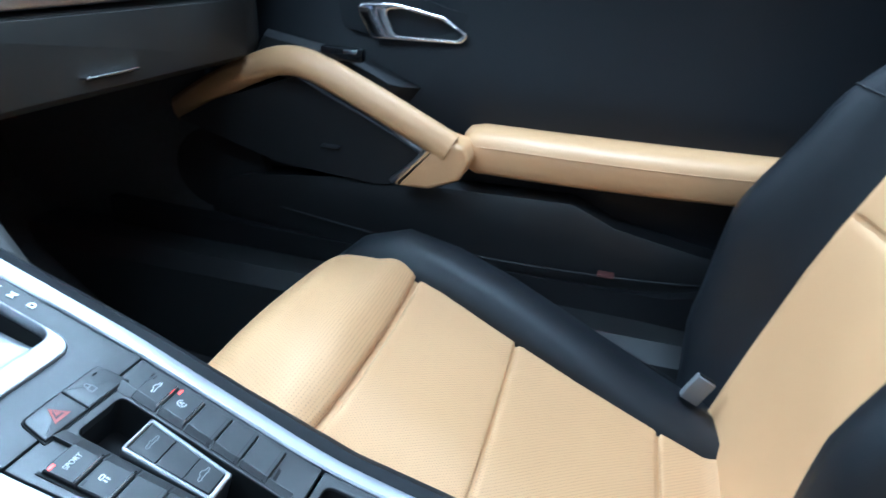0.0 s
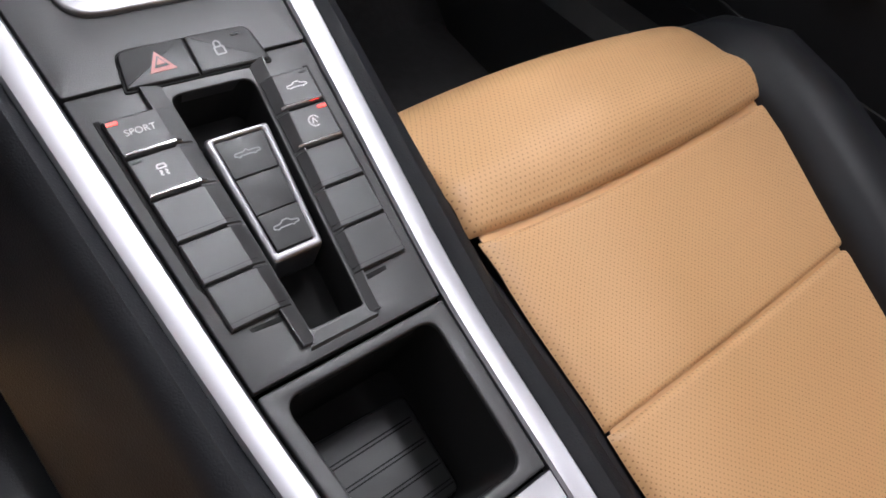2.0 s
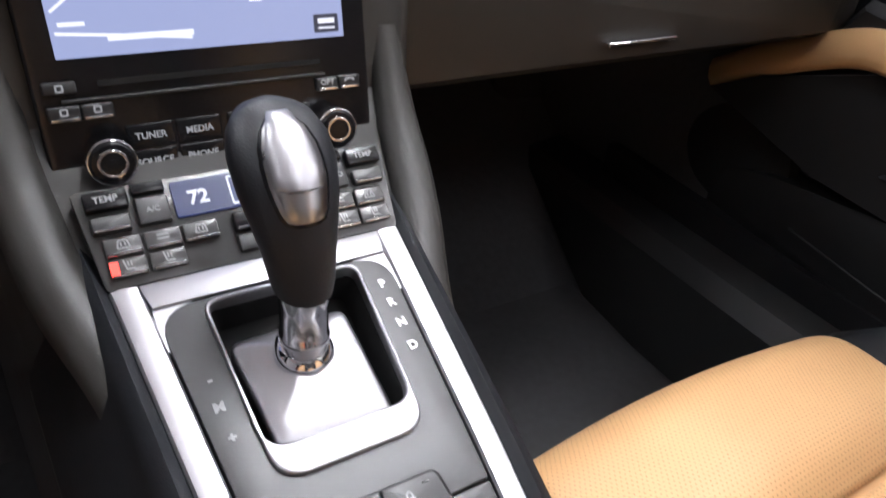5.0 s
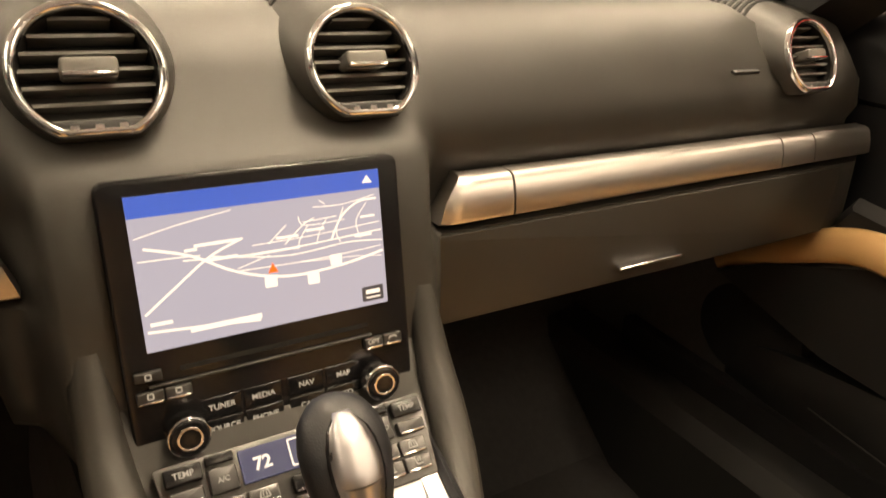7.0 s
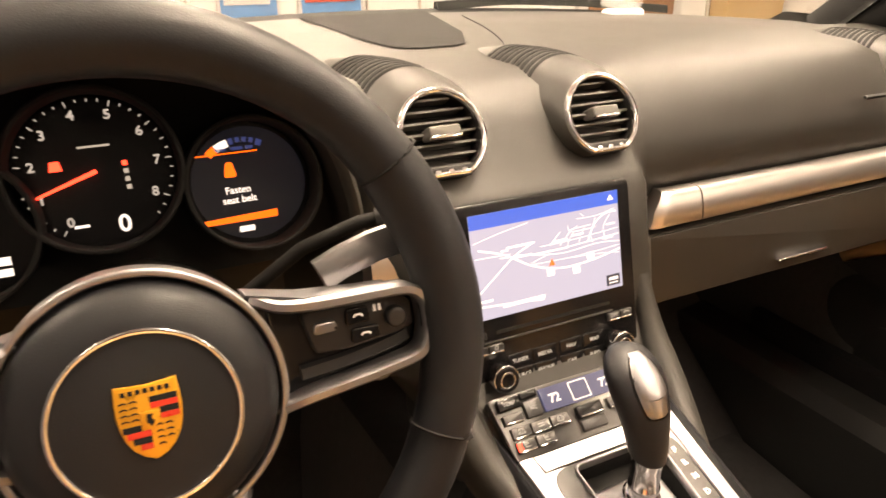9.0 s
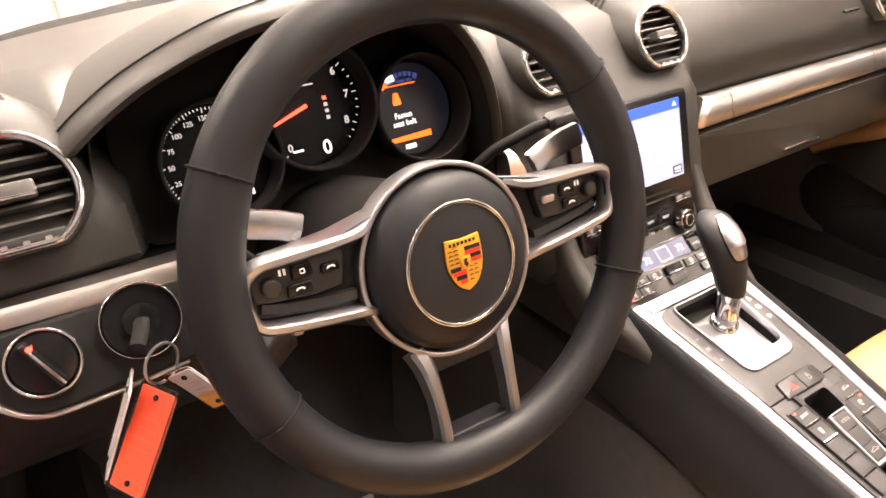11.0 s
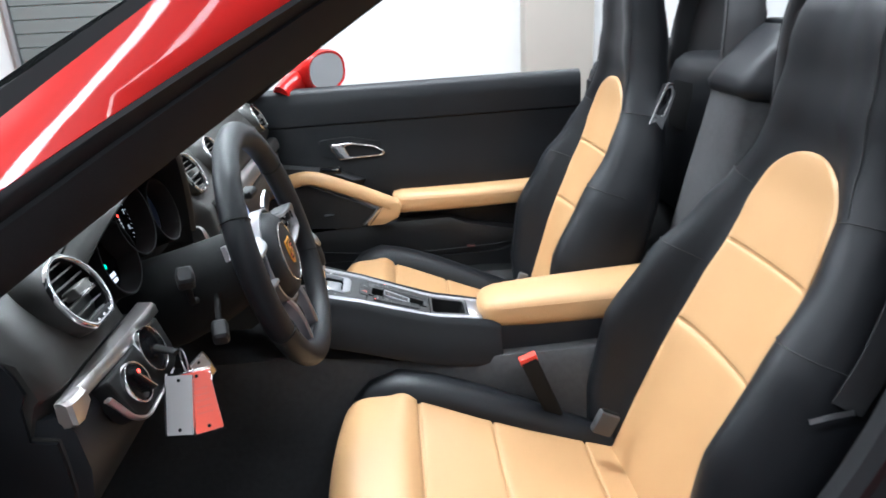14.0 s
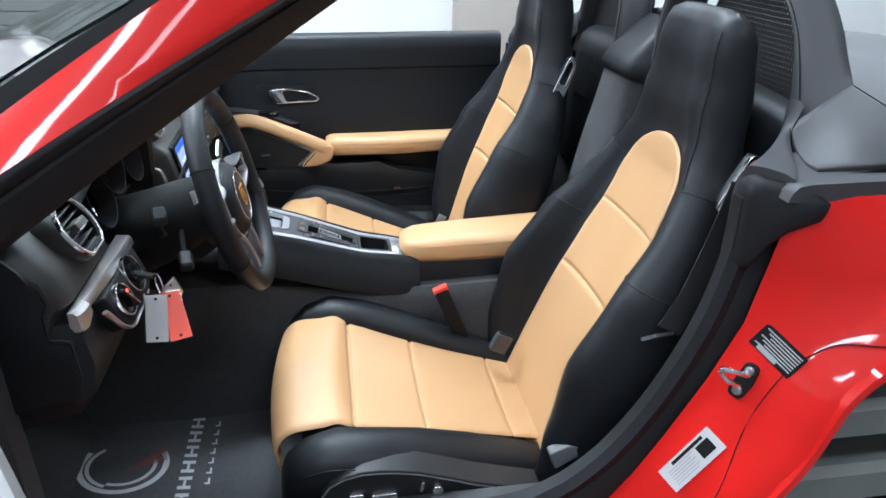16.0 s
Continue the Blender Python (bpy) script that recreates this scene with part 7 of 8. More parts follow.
# tan pull handle, bent like a boomerang, with a short lower leg
pull = smooth_path([(0.690, 0.485, 0.560), (0.666, 0.41, 0.606), (0.648, 0.33, 0.646), (0.636, 0.278, 0.663), (0.629, 0.228, 0.659), (0.622, 0.135, 0.624), (0.618, 0.060, 0.592), (0.618, 0.030, 0.578)], 40)
band = [(-0.019, -0.010), (-0.021, 0.000), (-0.018, 0.009), (-0.008, 0.014), (0.006, 0.015), (0.016, 0.011), (0.020, 0.002), (0.018, -0.010)]
pull_ob = part("pull_handle", sweep(pull, band, up=(-1, 0.0, 0.25)), M_TAN, pdoor, "bent tan leather pull handle", angle=60)
LEG = axes((0.640, 0, 0), (0, 0, 1), (0, -1, 0))
leg = rounded([(-u, v) for u, v in ((0.106, 0.518), (0.053, 0.520), (0.013, 0.538), (0.000, 0.566), (0.010, 0.585), (0.045, 0.592), (0.066, 0.566))], [0.004, 0.008, 0.012, 0.014, 0.012, 0.006, 0.004], 4)
part("lower_leg", slab(LEG, leg, -0.02, 0.0335, 0.006), M_TAN, pull_ob, "tan leather corner of the pull handle", angle=60)
part("handle_edge", tube(smooth_path([(0.640, 0.262, 0.652), (0.634, 0.160, 0.610), (0.630, 0.092, 0.576), (0.627, 0.072, 0.560), (0.627, 0.114, 0.518)], 24), 0.0045, 8), M_CLEAR, pdoor, "thin grey edge inside the pull handle")
part("window_switch", box(0.632, 0.165, 0.672, 0.650, 0.225, 0.690, 0.003), M_GLOSS, pdoor, "gloss black window switch")
part("switch_edge", box(0.630, 0.172, 0.683, 0.634, 0.190, 0.688, 0.001), M_CHROME, pdoor)
core = [(0.465, 0.555), (0.40, 0.592), (0.27, 0.640), (0.12, 0.575), (0.055, 0.54), (0.09, 0.512), (0.14, 0.500), (0.30, 0.510)]
part("handle_core", loft([[Vector((0.652, y, z)) for y, z in core], [Vector((0.72, y, z)) for y, z in core]]), M_PLASTIC, pdoor, "black recess behind the pull handle", smooth=False)
part("chrome_mark", slab(axes((0.6485, 0.215, 0.548), (0, 0, 1), (0, -1, 0)), rounded([(-0.016, -0.003), (0.012, -0.003), (0.018, 0.003), (-0.010, 0.003)], 0.001, 2), 0, 0.002), M_CHROME, pdoor, "small chrome mark")
# opener: silver blade in an oval recess
oh = axes((0.7080, 0.113, 0.728), (0, 0, 1), (0.10, -1, 0))
oval = rounded([(-0.105, 0.022), (-0.095, -0.016), (0.07, -0.034), (0.098, -0.024), (0.070, 0.008), (-0.02, 0.026)], 0.012, 5)
part("opener_recess", slab(oh, [(u * 1.12, v * 1.3) for u, v in oval], -0.01, -0.004), M_BLACK, pdoor)
op_o = rounded([(-0.088, 0.016), (-0.062, -0.030), (0.066, -0.026), (0.076, -0.014), (0.040, 0.008), (-0.03, 0.020)], 0.010, 5)
op_i = rounded([(-0.044, 0.010), (-0.028, -0.022), (0.060, -0.0205), (0.066, -0.0125), (0.036, 0.003), (-0.02, 0.013)], 0.007, 5)
part("opener_handle", frame_slab(oh, op_o, op_i, -0.002, 0.012, 0.003), M_CHROME, pdoor, "silver door opener handle")
part("switch_pod", loft([[Vector((0.655 + dx, 0.265 + (y - 0.265) * g, 0.667 + (z - 0.667) * g + dz)) for y, z in ((0.36, 0.640), (0.33, 0.690), (0.20, 0.672), (0.12, 0.640), (0.14, 0.612))] for dx, g, dz in ((0.05, 1.15, 0), (0.02, 1.0, 0), (0.012, 0.9, 0))]), M_PLASTIC, pdoor, "black window switch pod")

# ---- driver's door, swung open ----
ddoor = thing("driver_door", -0.84, 0.66, 0.35, "open driver's door with a pale grey inner panel", "car door")
DM = Matrix.Translation((-0.822, 0.612, 0)) @ Matrix.Rotation(radians(-56.3), 4, "Z")
rings = []
for y in (0.0, -0.2, -0.5, -0.8, -1.05, -1.12):
    rings.append([DM @ Vector((0.13, y, 0.34)), DM @ Vector((0.14, y, 0.55)), DM @ Vector((0.15, y, 0.80)), DM @ Vector((0.157, y, 0.88)), DM @ Vector((0.150, y, 0.895)), DM @ Vector((0.12, y, 0.903)), DM @ Vector((-0.01, y, 0.90)), DM @ Vector((-0.03, y, 0.6)), DM @ Vector((0.0, y, 0.32))])
part("door_panel", loft(rings), M_DOORGREY, ddoor, "pale grey inner edge of the door", angle=40)
part("outer_skin", loft([[DM @ Vector((-0.012, y, 0.90)), DM @ Vector((-0.045, y, 0.75)), DM @ Vector((-0.05, y, 0.55)), DM @ Vector((-0.015, y, 0.31)), DM @ Vector((-0.005, y, 0.33)), DM @ Vector((-0.03, y, 0.6)), DM @ Vector((-0.008, y, 0.89))] for y in (0.0, -0.4, -0.8, -1.12)]), M_RED, ddoor, "glossy red outer door skin")

# ---- rear of the cabin ----
# wheel arch side: red body behind the door opening
INTAKE = [(0.30, -0.500), (0.42, -0.562), (0.502, -0.598), (0.570, -0.634), (0.620, -0.650), (0.650, -0.660), (0.680, -0.680), (0.706, -0.705), (0.735, -0.760), (0.752, -0.84)]
LEVELS = [0.922, 0.908, 0.86, 0.80, 0.75, 0.70, 0.65, 0.60, 0.55, 0.50, 0.46, 0.42, 0.38, 0.34, 0.30]
EDGE = [(0.30, -0.33), (0.34, -0.395), (0.42, -0.450), (0.50, -0.495), (0.60, -0.545), (0.70, -0.585), (0.80, -0.602), (0.908, -0.600)]


def arch_y(z):
    return lerp_table(INTAKE, z)[0] if z < 0.752 else -0.86


def flank(z):
    """The red flank behind the door at height z: points (y, how far out) from the seal to the wheel arch."""
    a = lerp_table(EDGE, z)[0]
    e = min(arch_y(z), a - 0.06) if z < 0.752 else -0.86
    top = max(0.0, (z - 0.80) / 0.108)
    out = 0.855 - 0.05 * max(0.0, (0.5 - z) / 0.2) - 0.112 * top ** 2
    pts = []
    for t, k in ((0.0, 0.0), (0.05, 0.10), (0.22, 0.26), (0.40, 0.42), (0.50, 0.50), (0.56, 0.56), (0.62, 0.66), (0.75, 0.82), (0.90, 0.96), (1.0, 1.0)):
        pts.append((a + (e - a) * t, (0.700 + 0.022 * top) + (out - 0.700 - 0.022 * top) * k))
    return pts


def flank_point(y, z):
    pts = flank(z)
    for (y0, x0), (y1, x1) in zip(pts, pts[1:]):
        if y1 <= y <= y0:
            return x0 + (x1 - x0) * (y - y0) / (y1 - y0)
    return pts[0][1] if y > pts[0][0] else pts[-1][1]


def quarter(sx):
    cols = [[Vector((x * sx, y, z)) for y, x in flank(z)] for z in LEVELS]
    part("quarter_panel", loft(cols, closed=False), M_RED, body, "glossy red quarter panel behind the door", angle=60)
    gap = smooth_path([Vector(((flank_point(y, z) + 0.0004) * sx, y, z)) for y, z in ((-0.80, 0.742), (-0.710, 0.730), (-0.670, 0.718), (-0.642, 0.694), (-0.614, 0.658), (-0.578, 0.570), (-0.542, 0.466), (-0.510, 0.38))], 40)
    part("panel_gap", tube(gap, 0.0011, 6), M_PIT, body, "dark panel gap")
    lip = smooth_path([Vector(((flank(z)[-1][1] - 0.004) * sx, flank(z)[-1][0], z)) for z in (0.34, 0.42, 0.50, 0.56, 0.62, 0.66, 0.70, 0.73, 0.75)], 40)
    part("intake_lip", sweep(lip, [(-0.008, -0.014), (-0.010, 0.001), (0.0, 0.005), (0.010, 0.001), (0.008, -0.014)], up=(sx, -0.3, 0)), M_RED, body, "rounded red edge of the side intake")
    part("intake_duct", loft([[Vector((x * sx, y, z)) for z in (0.30, 0.50, 0.66, 0.76)] for x, y in ((0.60, -0.60), (0.62, -0.72), (0.70, -0.95))], closed=False), M_PIT, body, "dark duct behind the side intake")
    for z, tilt in ((0.600, 0.012), (0.470, 0.016)):
        part("intake_slat", loft([[Vector((x * sx, y, zz)) for x, zz in ((0.815, z + tilt), (0.800, z + tilt + 0.010), (0.66, z + tilt - 0.020), (0.66, z - 0.050), (0.815, z - 0.035))] for y in (arch_y(z) - 0.012, -0.76, -0.95)]), M_ROLLER, body, "grey horizontal slat in the side intake")
    part("rear_fender", loft([[Vector((x * sx, y, z)) for x, z in ((0.79, 0.30), (0.855, 0.45), (0.872, 0.60), (0.868, 0.752), (0.80, 0.76), (0.78, 0.30))] for y in (-0.90, -0.92, -0.955)]), M_RED, body, "glossy red rear fender")
    rows = []
    for x, z in ((0.722, 0.918), (0.750, 0.906), (0.800, 0.876), (0.840, 0.835), (0.862, 0.79), (0.865, 0.75)):
        rows.append([Vector((x * sx, -0.845 - 0.075 * k, z)) for k in range(11)])
    part("rear_wing", loft(rows, closed=False), M_RED, body, "glossy red rear wing", angle=60)


quarter(-1)
quarter(1)


def tyre_section():
    return [(0.0, 0.24), (0.05, 0.235), (0.10, 0.25), (0.12, 0.29), (0.118, 0.325), (0.10, 0.338), (0.0, 0.342), (-0.10, 0.338), (-0.118, 0.325), (-0.12, 0.29), (-0.10, 0.25), (-0.05, 0.235)]


for sx, wy in ((-1, -1.32), (1, -1.32), (-1, 1.16), (1, 1.16)):
    w = thing("road_wheel", 0.72 * sx, wy, 0.342, "black tyre on a dark alloy road wheel", "wheel", "road wheels")
    bm = loft([[Vector((0.72 * sx + a, wy + r * math.cos(t), 0.342 + r * math.sin(t))) for a, r in tyre_section()] for t in [2 * math.pi * k / 40 for k in range(41)]], cap=False)
    bmesh.ops.remove_doubles(bm, verts=bm.verts, dist=1e-5)
    part("tyre", bm, M_TYRE, w, "black rubber tyre")
    for k in range(5):
        a = 2 * math.pi * k / 5 + 0.4
        d = Vector((0, math.cos(a), math.sin(a)))
        c = Vector(((0.72 + 0.07) * sx, wy, 0.342))
        part("rim_spoke", sweep([c + d * 0.03, c + d * 0.13, c + d * 0.24], disc_section(0.03, 8, 0.015), up=(sx, 0, 0)), M_CLEAR, w)
    part("rim", loft([[Vector(((0.72 + a) * sx, wy + 0.242 * math.cos(t), 0.342 + 0.242 * math.sin(t))) for t in [2 * math.pi * k / 40 for k in range(40)]] for a in (-0.08, 0.09)], cap=False), M_CLEAR, w, "dark alloy rim")

# black seal round the door opening
for sx in (-1, 1):
    seal = smooth_path([(0.668 * sx, -0.592, 0.892), (0.670 * sx, -0.592, 0.86), (0.672 * sx, -0.590, 0.80), (0.675 * sx, -0.570, 0.70), (0.675 * sx, -0.535, 0.60), (0.675 * sx, -0.485, 0.50), (0.68 * sx, -0.42, 0.42), (0.69 * sx, -0.33, 0.365), (0.70 * sx, -0.20, 0.345), (0.70 * sx, 0.2, 0.345), (0.70 * sx, 0.42, 0.347), (0.70 * sx, 0.62, 0.352)], 64)
    part("door_seal", sweep(seal, [(-0.05, -0.030), (-0.045, 0.006), (-0.02, 0.016), (0.006, 0.012), (0.022, 0.020), (0.036, 0.010), (0.040, -0.012), (0.02, -0.030)], up=(sx, 0.2, 0.1)), M_RUBBER, body, "ribbed black door seal")
    rings = []
    for y, z0, z1, x0, x1 in ((-0.557, 0.79, 0.905, 0.642, 0.684), (-0.563, 0.78, 0.920, 0.636, 0.692), (-0.574, 0.78, 0.928, 0.630, 0.700), (-0.586, 0.82, 0.928, 0.636, 0.712), (-0.602, 0.850, 0.926, 0.646, 0.728), (-0.620, 0.864, 0.922, 0.656, 0.738), (-0.634, 0.872, 0.916, 0.668, 0.742), (-0.642, 0.882, 0.908, 0.680, 0.738)):
        xm, zm, hx, hz = (x0 + x1) / 2, (z0 + z1) / 2, (x1 - x0) / 2, (z1 - z0) / 2
        ring = []
        for k in range(20):
            a = 2 * math.pi * k / 20
            c, q = math.cos(a), math.sin(a)
            ring.append(Vector(((xm + hx * math.copysign(abs(c) ** 0.6, c) + 0.003 * math.sin(3 * a + y * 60)) * sx, y, zm + hz * math.copysign(abs(q) ** 0.6, q) + 0.002 * math.sin(5 * a + y * 90))))
        rings.append(ring)
    part("seal_cap", loft(rings), M_RUBBER, body, "black rubber cap of the door seal", angle=80)

# rear deck and roll-over hoops
rings = []
for x in (-0.728, -0.722, -0.70, -0.66, -0.63, -0.61, -0.595, -0.58, -0.57, -0.56, -0.55, -0.40, -0.20, 0.0, 0.20, 0.40, 0.55, 0.56, 0.57, 0.58, 0.595, 0.61, 0.63, 0.66, 0.70, 0.722, 0.728):
    k = abs(x) / 0.728
    fy = -0.585 - 0.275 * max(0.0, min(1.0, (0.66 - abs(x)) / 0.11)) ** 2
    rise = 0.055 * max(0.0, 1 - max(0.0, abs(x) - 0.50) / 0.22)
    up = rise * max(0.0, -fy - 0.590) / 0.33
    rings.append([Vector((x, fy, 0.906)), Vector((x, fy - 0.003, 0.918 + up)), Vector((x, fy - 0.012, 0.928 + up)), Vector((x, fy - 0.03, 0.931 + up)), Vector((x, -0.92, 0.935 + rise)), Vector((x, -1.20, 0.935 + rise * 0.85)), Vector((x, -1.60, 0.93 + 0.04 * (1 - k * k))), Vector((x, -1.60, 0.905 if abs(x) > 0.58 else 0.8)), Vector((x, -0.75, 0.905 if abs(x) > 0.58 else 0.8))])
part("rear_deck", loft(rings), M_GREYDECK, body, "dark grey rear deck cover", angle=40)
tail = []
for x in (-0.86, -0.6, 0, 0.6, 0.86):
    k = abs(x) / 0.86
    tail.append([Vector((x, -1.58, 0.93 - 0.05 * k)), Vector((x, -1.9, 0.90 - 0.08 * k)), Vector((x, -2.2 + 0.1 * k, 0.78)), Vector((x, -2.25 + 0.1 * k, 0.4)), Vector((x, -1.58, 0.3))])
part("tail", loft(tail), M_RED, body, "glossy red tail")
for sx in (-1, 1):
    hoop = thing("roll_hoop", 0.285 * sx, -0.76, 0.90, "black roll-over hoop with mesh behind the seat", "roll bar", "roll hoops")
    # inner edge and outer edge across and up, how far forward
    legs = [(0.508, 0.89, 0.640, 0.89, 0.0), (0.504, 0.93, 0.612, 0.95, 0.0), (0.497, 0.965, 0.584, 0.988, 0.0), (0.487, 1.015, 0.553, 1.022, 0.0), (0.478, 1.053, 0.524, 1.058, 0.0), (0.458, 1.095, 0.492, 1.102, 0.0), (0.428, 1.133, 0.450, 1.150, 0.004), (0.370, 1.162, 0.390, 1.198, 0.012), (0.280, 1.172, 0.280, 1.212, 0.022), (0.195, 1.160, 0.178, 1.198, 0.034), (0.138, 1.125, 0.104, 1.146, 0.045), (0.118, 1.07, 0.076, 1.078, 0.052), (0.114, 1.01, 0.073, 1.014, 0.055), (0.114, 0.93, 0.073, 0.93, 0.055)]
    ins = smooth_path([(a * sx, -0.722 + f, b) for a, b, c, d, f in legs], 56)
    outs = smooth_path([(c * sx, -0.782 + f, d) for a, b, c, d, f in legs], 56)
    rings = []
    for p, q in zip(ins, outs):
        w = q - p
        rings.append([p + Vector((0, -0.085, 0)), p + Vector((0, -0.010, 0)), p + w * 0.06 + Vector((0, 0.004, 0)), p + w * 0.16 + Vector((0, 0.012, 0)), p + w * 0.32 + Vector((0, 0.019, 0)), p + w * 0.62 + Vector((0, 0.017, 0)), p + w * 0.86 + Vector((0, 0.008, 0)), q, q - w * 0.10 + Vector((0, -0.012, 0)), p + w * 0.6 + Vector((0, -0.035, 0))])
    part("hoop", loft(rings), M_GREYDECK, hoop, "dark grey padded hoop", angle=60)
    seam = [p + (q - p) * 0.33 + Vector((0, 0.0195, 0)) for p, q in zip(ins[5:-3], outs[5:-3])]
    part("hoop_seam", tube(seam, 0.0010, 6), M_PIT, hoop, "dark seam along the hoop")
    part("mesh_screen", slab(axes((0.300 * sx, -0.765, 1.05), (0, -0.05, 1)), rounded([(u * sx, v) for u, v in ((-0.19, -0.14), (0.195, -0.14), (0.190, -0.02), (0.12, 0.105), (0.0, 0.120), (-0.12, 0.105), (-0.17, 0.02))][::sx], 0.03, 4), -0.001, 0.001), M_NET, hoop, "fine black mesh screen")
    # padded panel behind the seat with a dark pocket and a pull cord
    prof = ((-0.66, 0.62), (-0.690, 0.90), (-0.694, 0.945), (-0.702, 0.968), (-0.725, 0.985), (-0.80, 1.000), (-0.81, 0.62))
    shelf = part("seat_back_shelf", loft([[Vector((x * sx, y - d, z - d)) for y, z in prof] for x, d in ((0.085, 0.0), (0.10, 0.0), (0.30, 0.006), (0.46, 0.016), (0.505, 0.030))]), M_BLACK, hoop, "black padded panel behind the seat", angle=50)
    pocket = axes((0.335 * sx, -0.6915, 0.862), (0, -0.105, 1))
    part("pocket", slab(pocket, rounded([(-0.078, -0.062), (0.072, -0.062), (0.082, 0.048), (-0.076, 0.052)], 0.014, 4), 0.001, 0.006, 0.002), M_PIT, shelf, "dark storage pocket")
    part("pull_cord", tube(smooth_path([pocket @ Vector(p) for p in ((0.084, -0.040, 0.010), (0.04, -0.056, 0.016), (0.0, -0.062, 0.018), (-0.06, -0.060, 0.012))], 12), 0.0022, 6), M_CLEAR, shelf, "thin grey pull cord")

# deck shoulders sweeping up to the hoops
for sx in (-1, 1):
    near = smooth_path([(0.652, -0.560, 0.930), (0.610, -0.615, 0.934), (0.560, -0.668, 0.944), (0.520, -0.702, 0.958), (0.500, -0.716, 0.985)], 14)
    far = smooth_path([(0.712, -0.600, 0.926), (0.664, -0.632, 0.931), (0.600, -0.668, 0.932), (0.560, -0.690, 0.948), (0.555, -0.706, 0.985)], 14)
    rings = []
    for p, q in zip(near, far):
        rings.append([Vector((v.x * sx, v.y, v.z)) for v in (p + Vector((0, -0.004, -0.035)), p + Vector((0, 0.0, -0.005)), p + (q - p) * 0.08 + Vector((0, 0, 0.006)), p + (q - p) * 0.4 + Vector((0, 0.002, 0.011)), p + (q - p) * 0.8 + Vector((0, 0.001, 0.011)), q + Vector((0, 0, 0.006)), q + Vector((0, 0, -0.04)))])
    part("deck_shoulder", loft(rings), M_GREYDECK, body, "grey vinyl shoulder between deck and hoop", angle=50)

# hinged flaps beside the hoops
for sx in (-1, 1):
    ring = [Vector((x * sx, y, z)) for x, y, z in ((0.553, -0.704, 0.968), (0.556, -0.778, 1.020), (0.630, -0.800, 0.996), (0.700, -0.780, 0.944), (0.686, -0.652, 0.932), (0.655, -0.655, 0.930), (0.592, -0.680, 0.931), (0.556, -0.694, 0.948))]
    c = sum(ring, Vector()) / len(ring)
    out = Vector((0.35 * sx, 0.55, 0.75)).normalized()
    part("flap_gap", loft([[p + (p - c) * 0.075 - out * 0.03 for p in ring], [p + (p - c) * 0.07 - out * 0.002 for p in ring]]), M_PIT, body, "dark gap round the deck flap", smooth=False)
    part("deck_flap", loft([[p - out * 0.02 for p in ring], [p + out * 0.002 for p in ring], [p + (c - p) * 0.015 + out * 0.006 for p in ring], [p + (c - p) * 0.05 + out * 0.008 for p in ring]]), M_GREYDECK, body, "grey vinyl deck flap beside the hoop", angle=60)

# padded spine between the seats
spine = thing("rear_spine", 0, -0.68, 0.5, "black padded spine between the seats", "trim panel")
rings = []
for y, z, hw, d in ((-0.56, 0.50, 0.115, 0.05), (-0.575, 0.60, 0.110, 0.05), (-0.598, 0.74, 0.098, 0.05), (-0.618, 0.86, 0.078, 0.06), (-0.630, 0.935, 0.066, 0.06), (-0.632, 0.95, 0.066, 0.06)):
    rings.append([Vector((-hw - 0.03, y - d * 3, z)), Vector((-hw, y - 0.016, z)), Vector((-hw * 0.85, y, z)), Vector((hw * 0.85, y, z)), Vector((hw, y - 0.016, z)), Vector((hw + 0.03, y - d * 3, z))])
part("front_face", loft(rings), M_CARPET, spine, angle=60)
rings = []
for y, z, hw in ((-0.636, 0.926, 0.066), (-0.624, 0.934, 0.076), (-0.622, 0.950, 0.080), (-0.632, 0.968, 0.079), (-0.650, 0.990, 0.075), (-0.672, 1.012, 0.074), (-0.700, 1.036, 0.078), (-0.728, 1.052, 0.084), (-0.738, 1.046, 0.084)):
    flare = 0.03 if z > 1.0 else 0.02
    rings.append([Vector((-hw - flare, y - 0.09, z - 0.01)), Vector((-hw, y - 0.012, z - 0.002)), Vector((-hw * 0.86, y - 0.003, z + 0.001)), Vector((-hw * 0.6, y, z + 0.002)), Vector((hw * 0.6, y, z + 0.002)), Vector((hw * 0.86, y - 0.003, z + 0.001)), Vector((hw, y - 0.012, z - 0.002)), Vector((hw + flare, y - 0.09, z - 0.01))])
part("cap", loft(rings), M_BLACK, spine, "black leather cap with a rounded lip", angle=60)
part("bridge", box(-0.10, -0.775, 0.95, 0.10, -0.745, 1.062, 0.008, 3), M_BLACK, spine, "black bar between the hoops")

# ---- small things ----
# black knee panel below the driver's trim
rings = []
for x in (-0.692, -0.688, -0.66, -0.60, -0.52, -0.47, -0.455, -0.450):
    e = 0.0 if -0.46 > x > -0.69 else 0.008
    rings.append([Vector((x, y + e, z)) for y, z in ((0.42, 0.765), (0.352, 0.764), (0.345, 0.757), (0.340, 0.744), (0.334, 0.70), (0.340, 0.655), (0.365, 0.625), (0.45, 0.60))])
part("knee_panel", loft(rings), M_BLACK, dash, "black knee panel", angle=50)
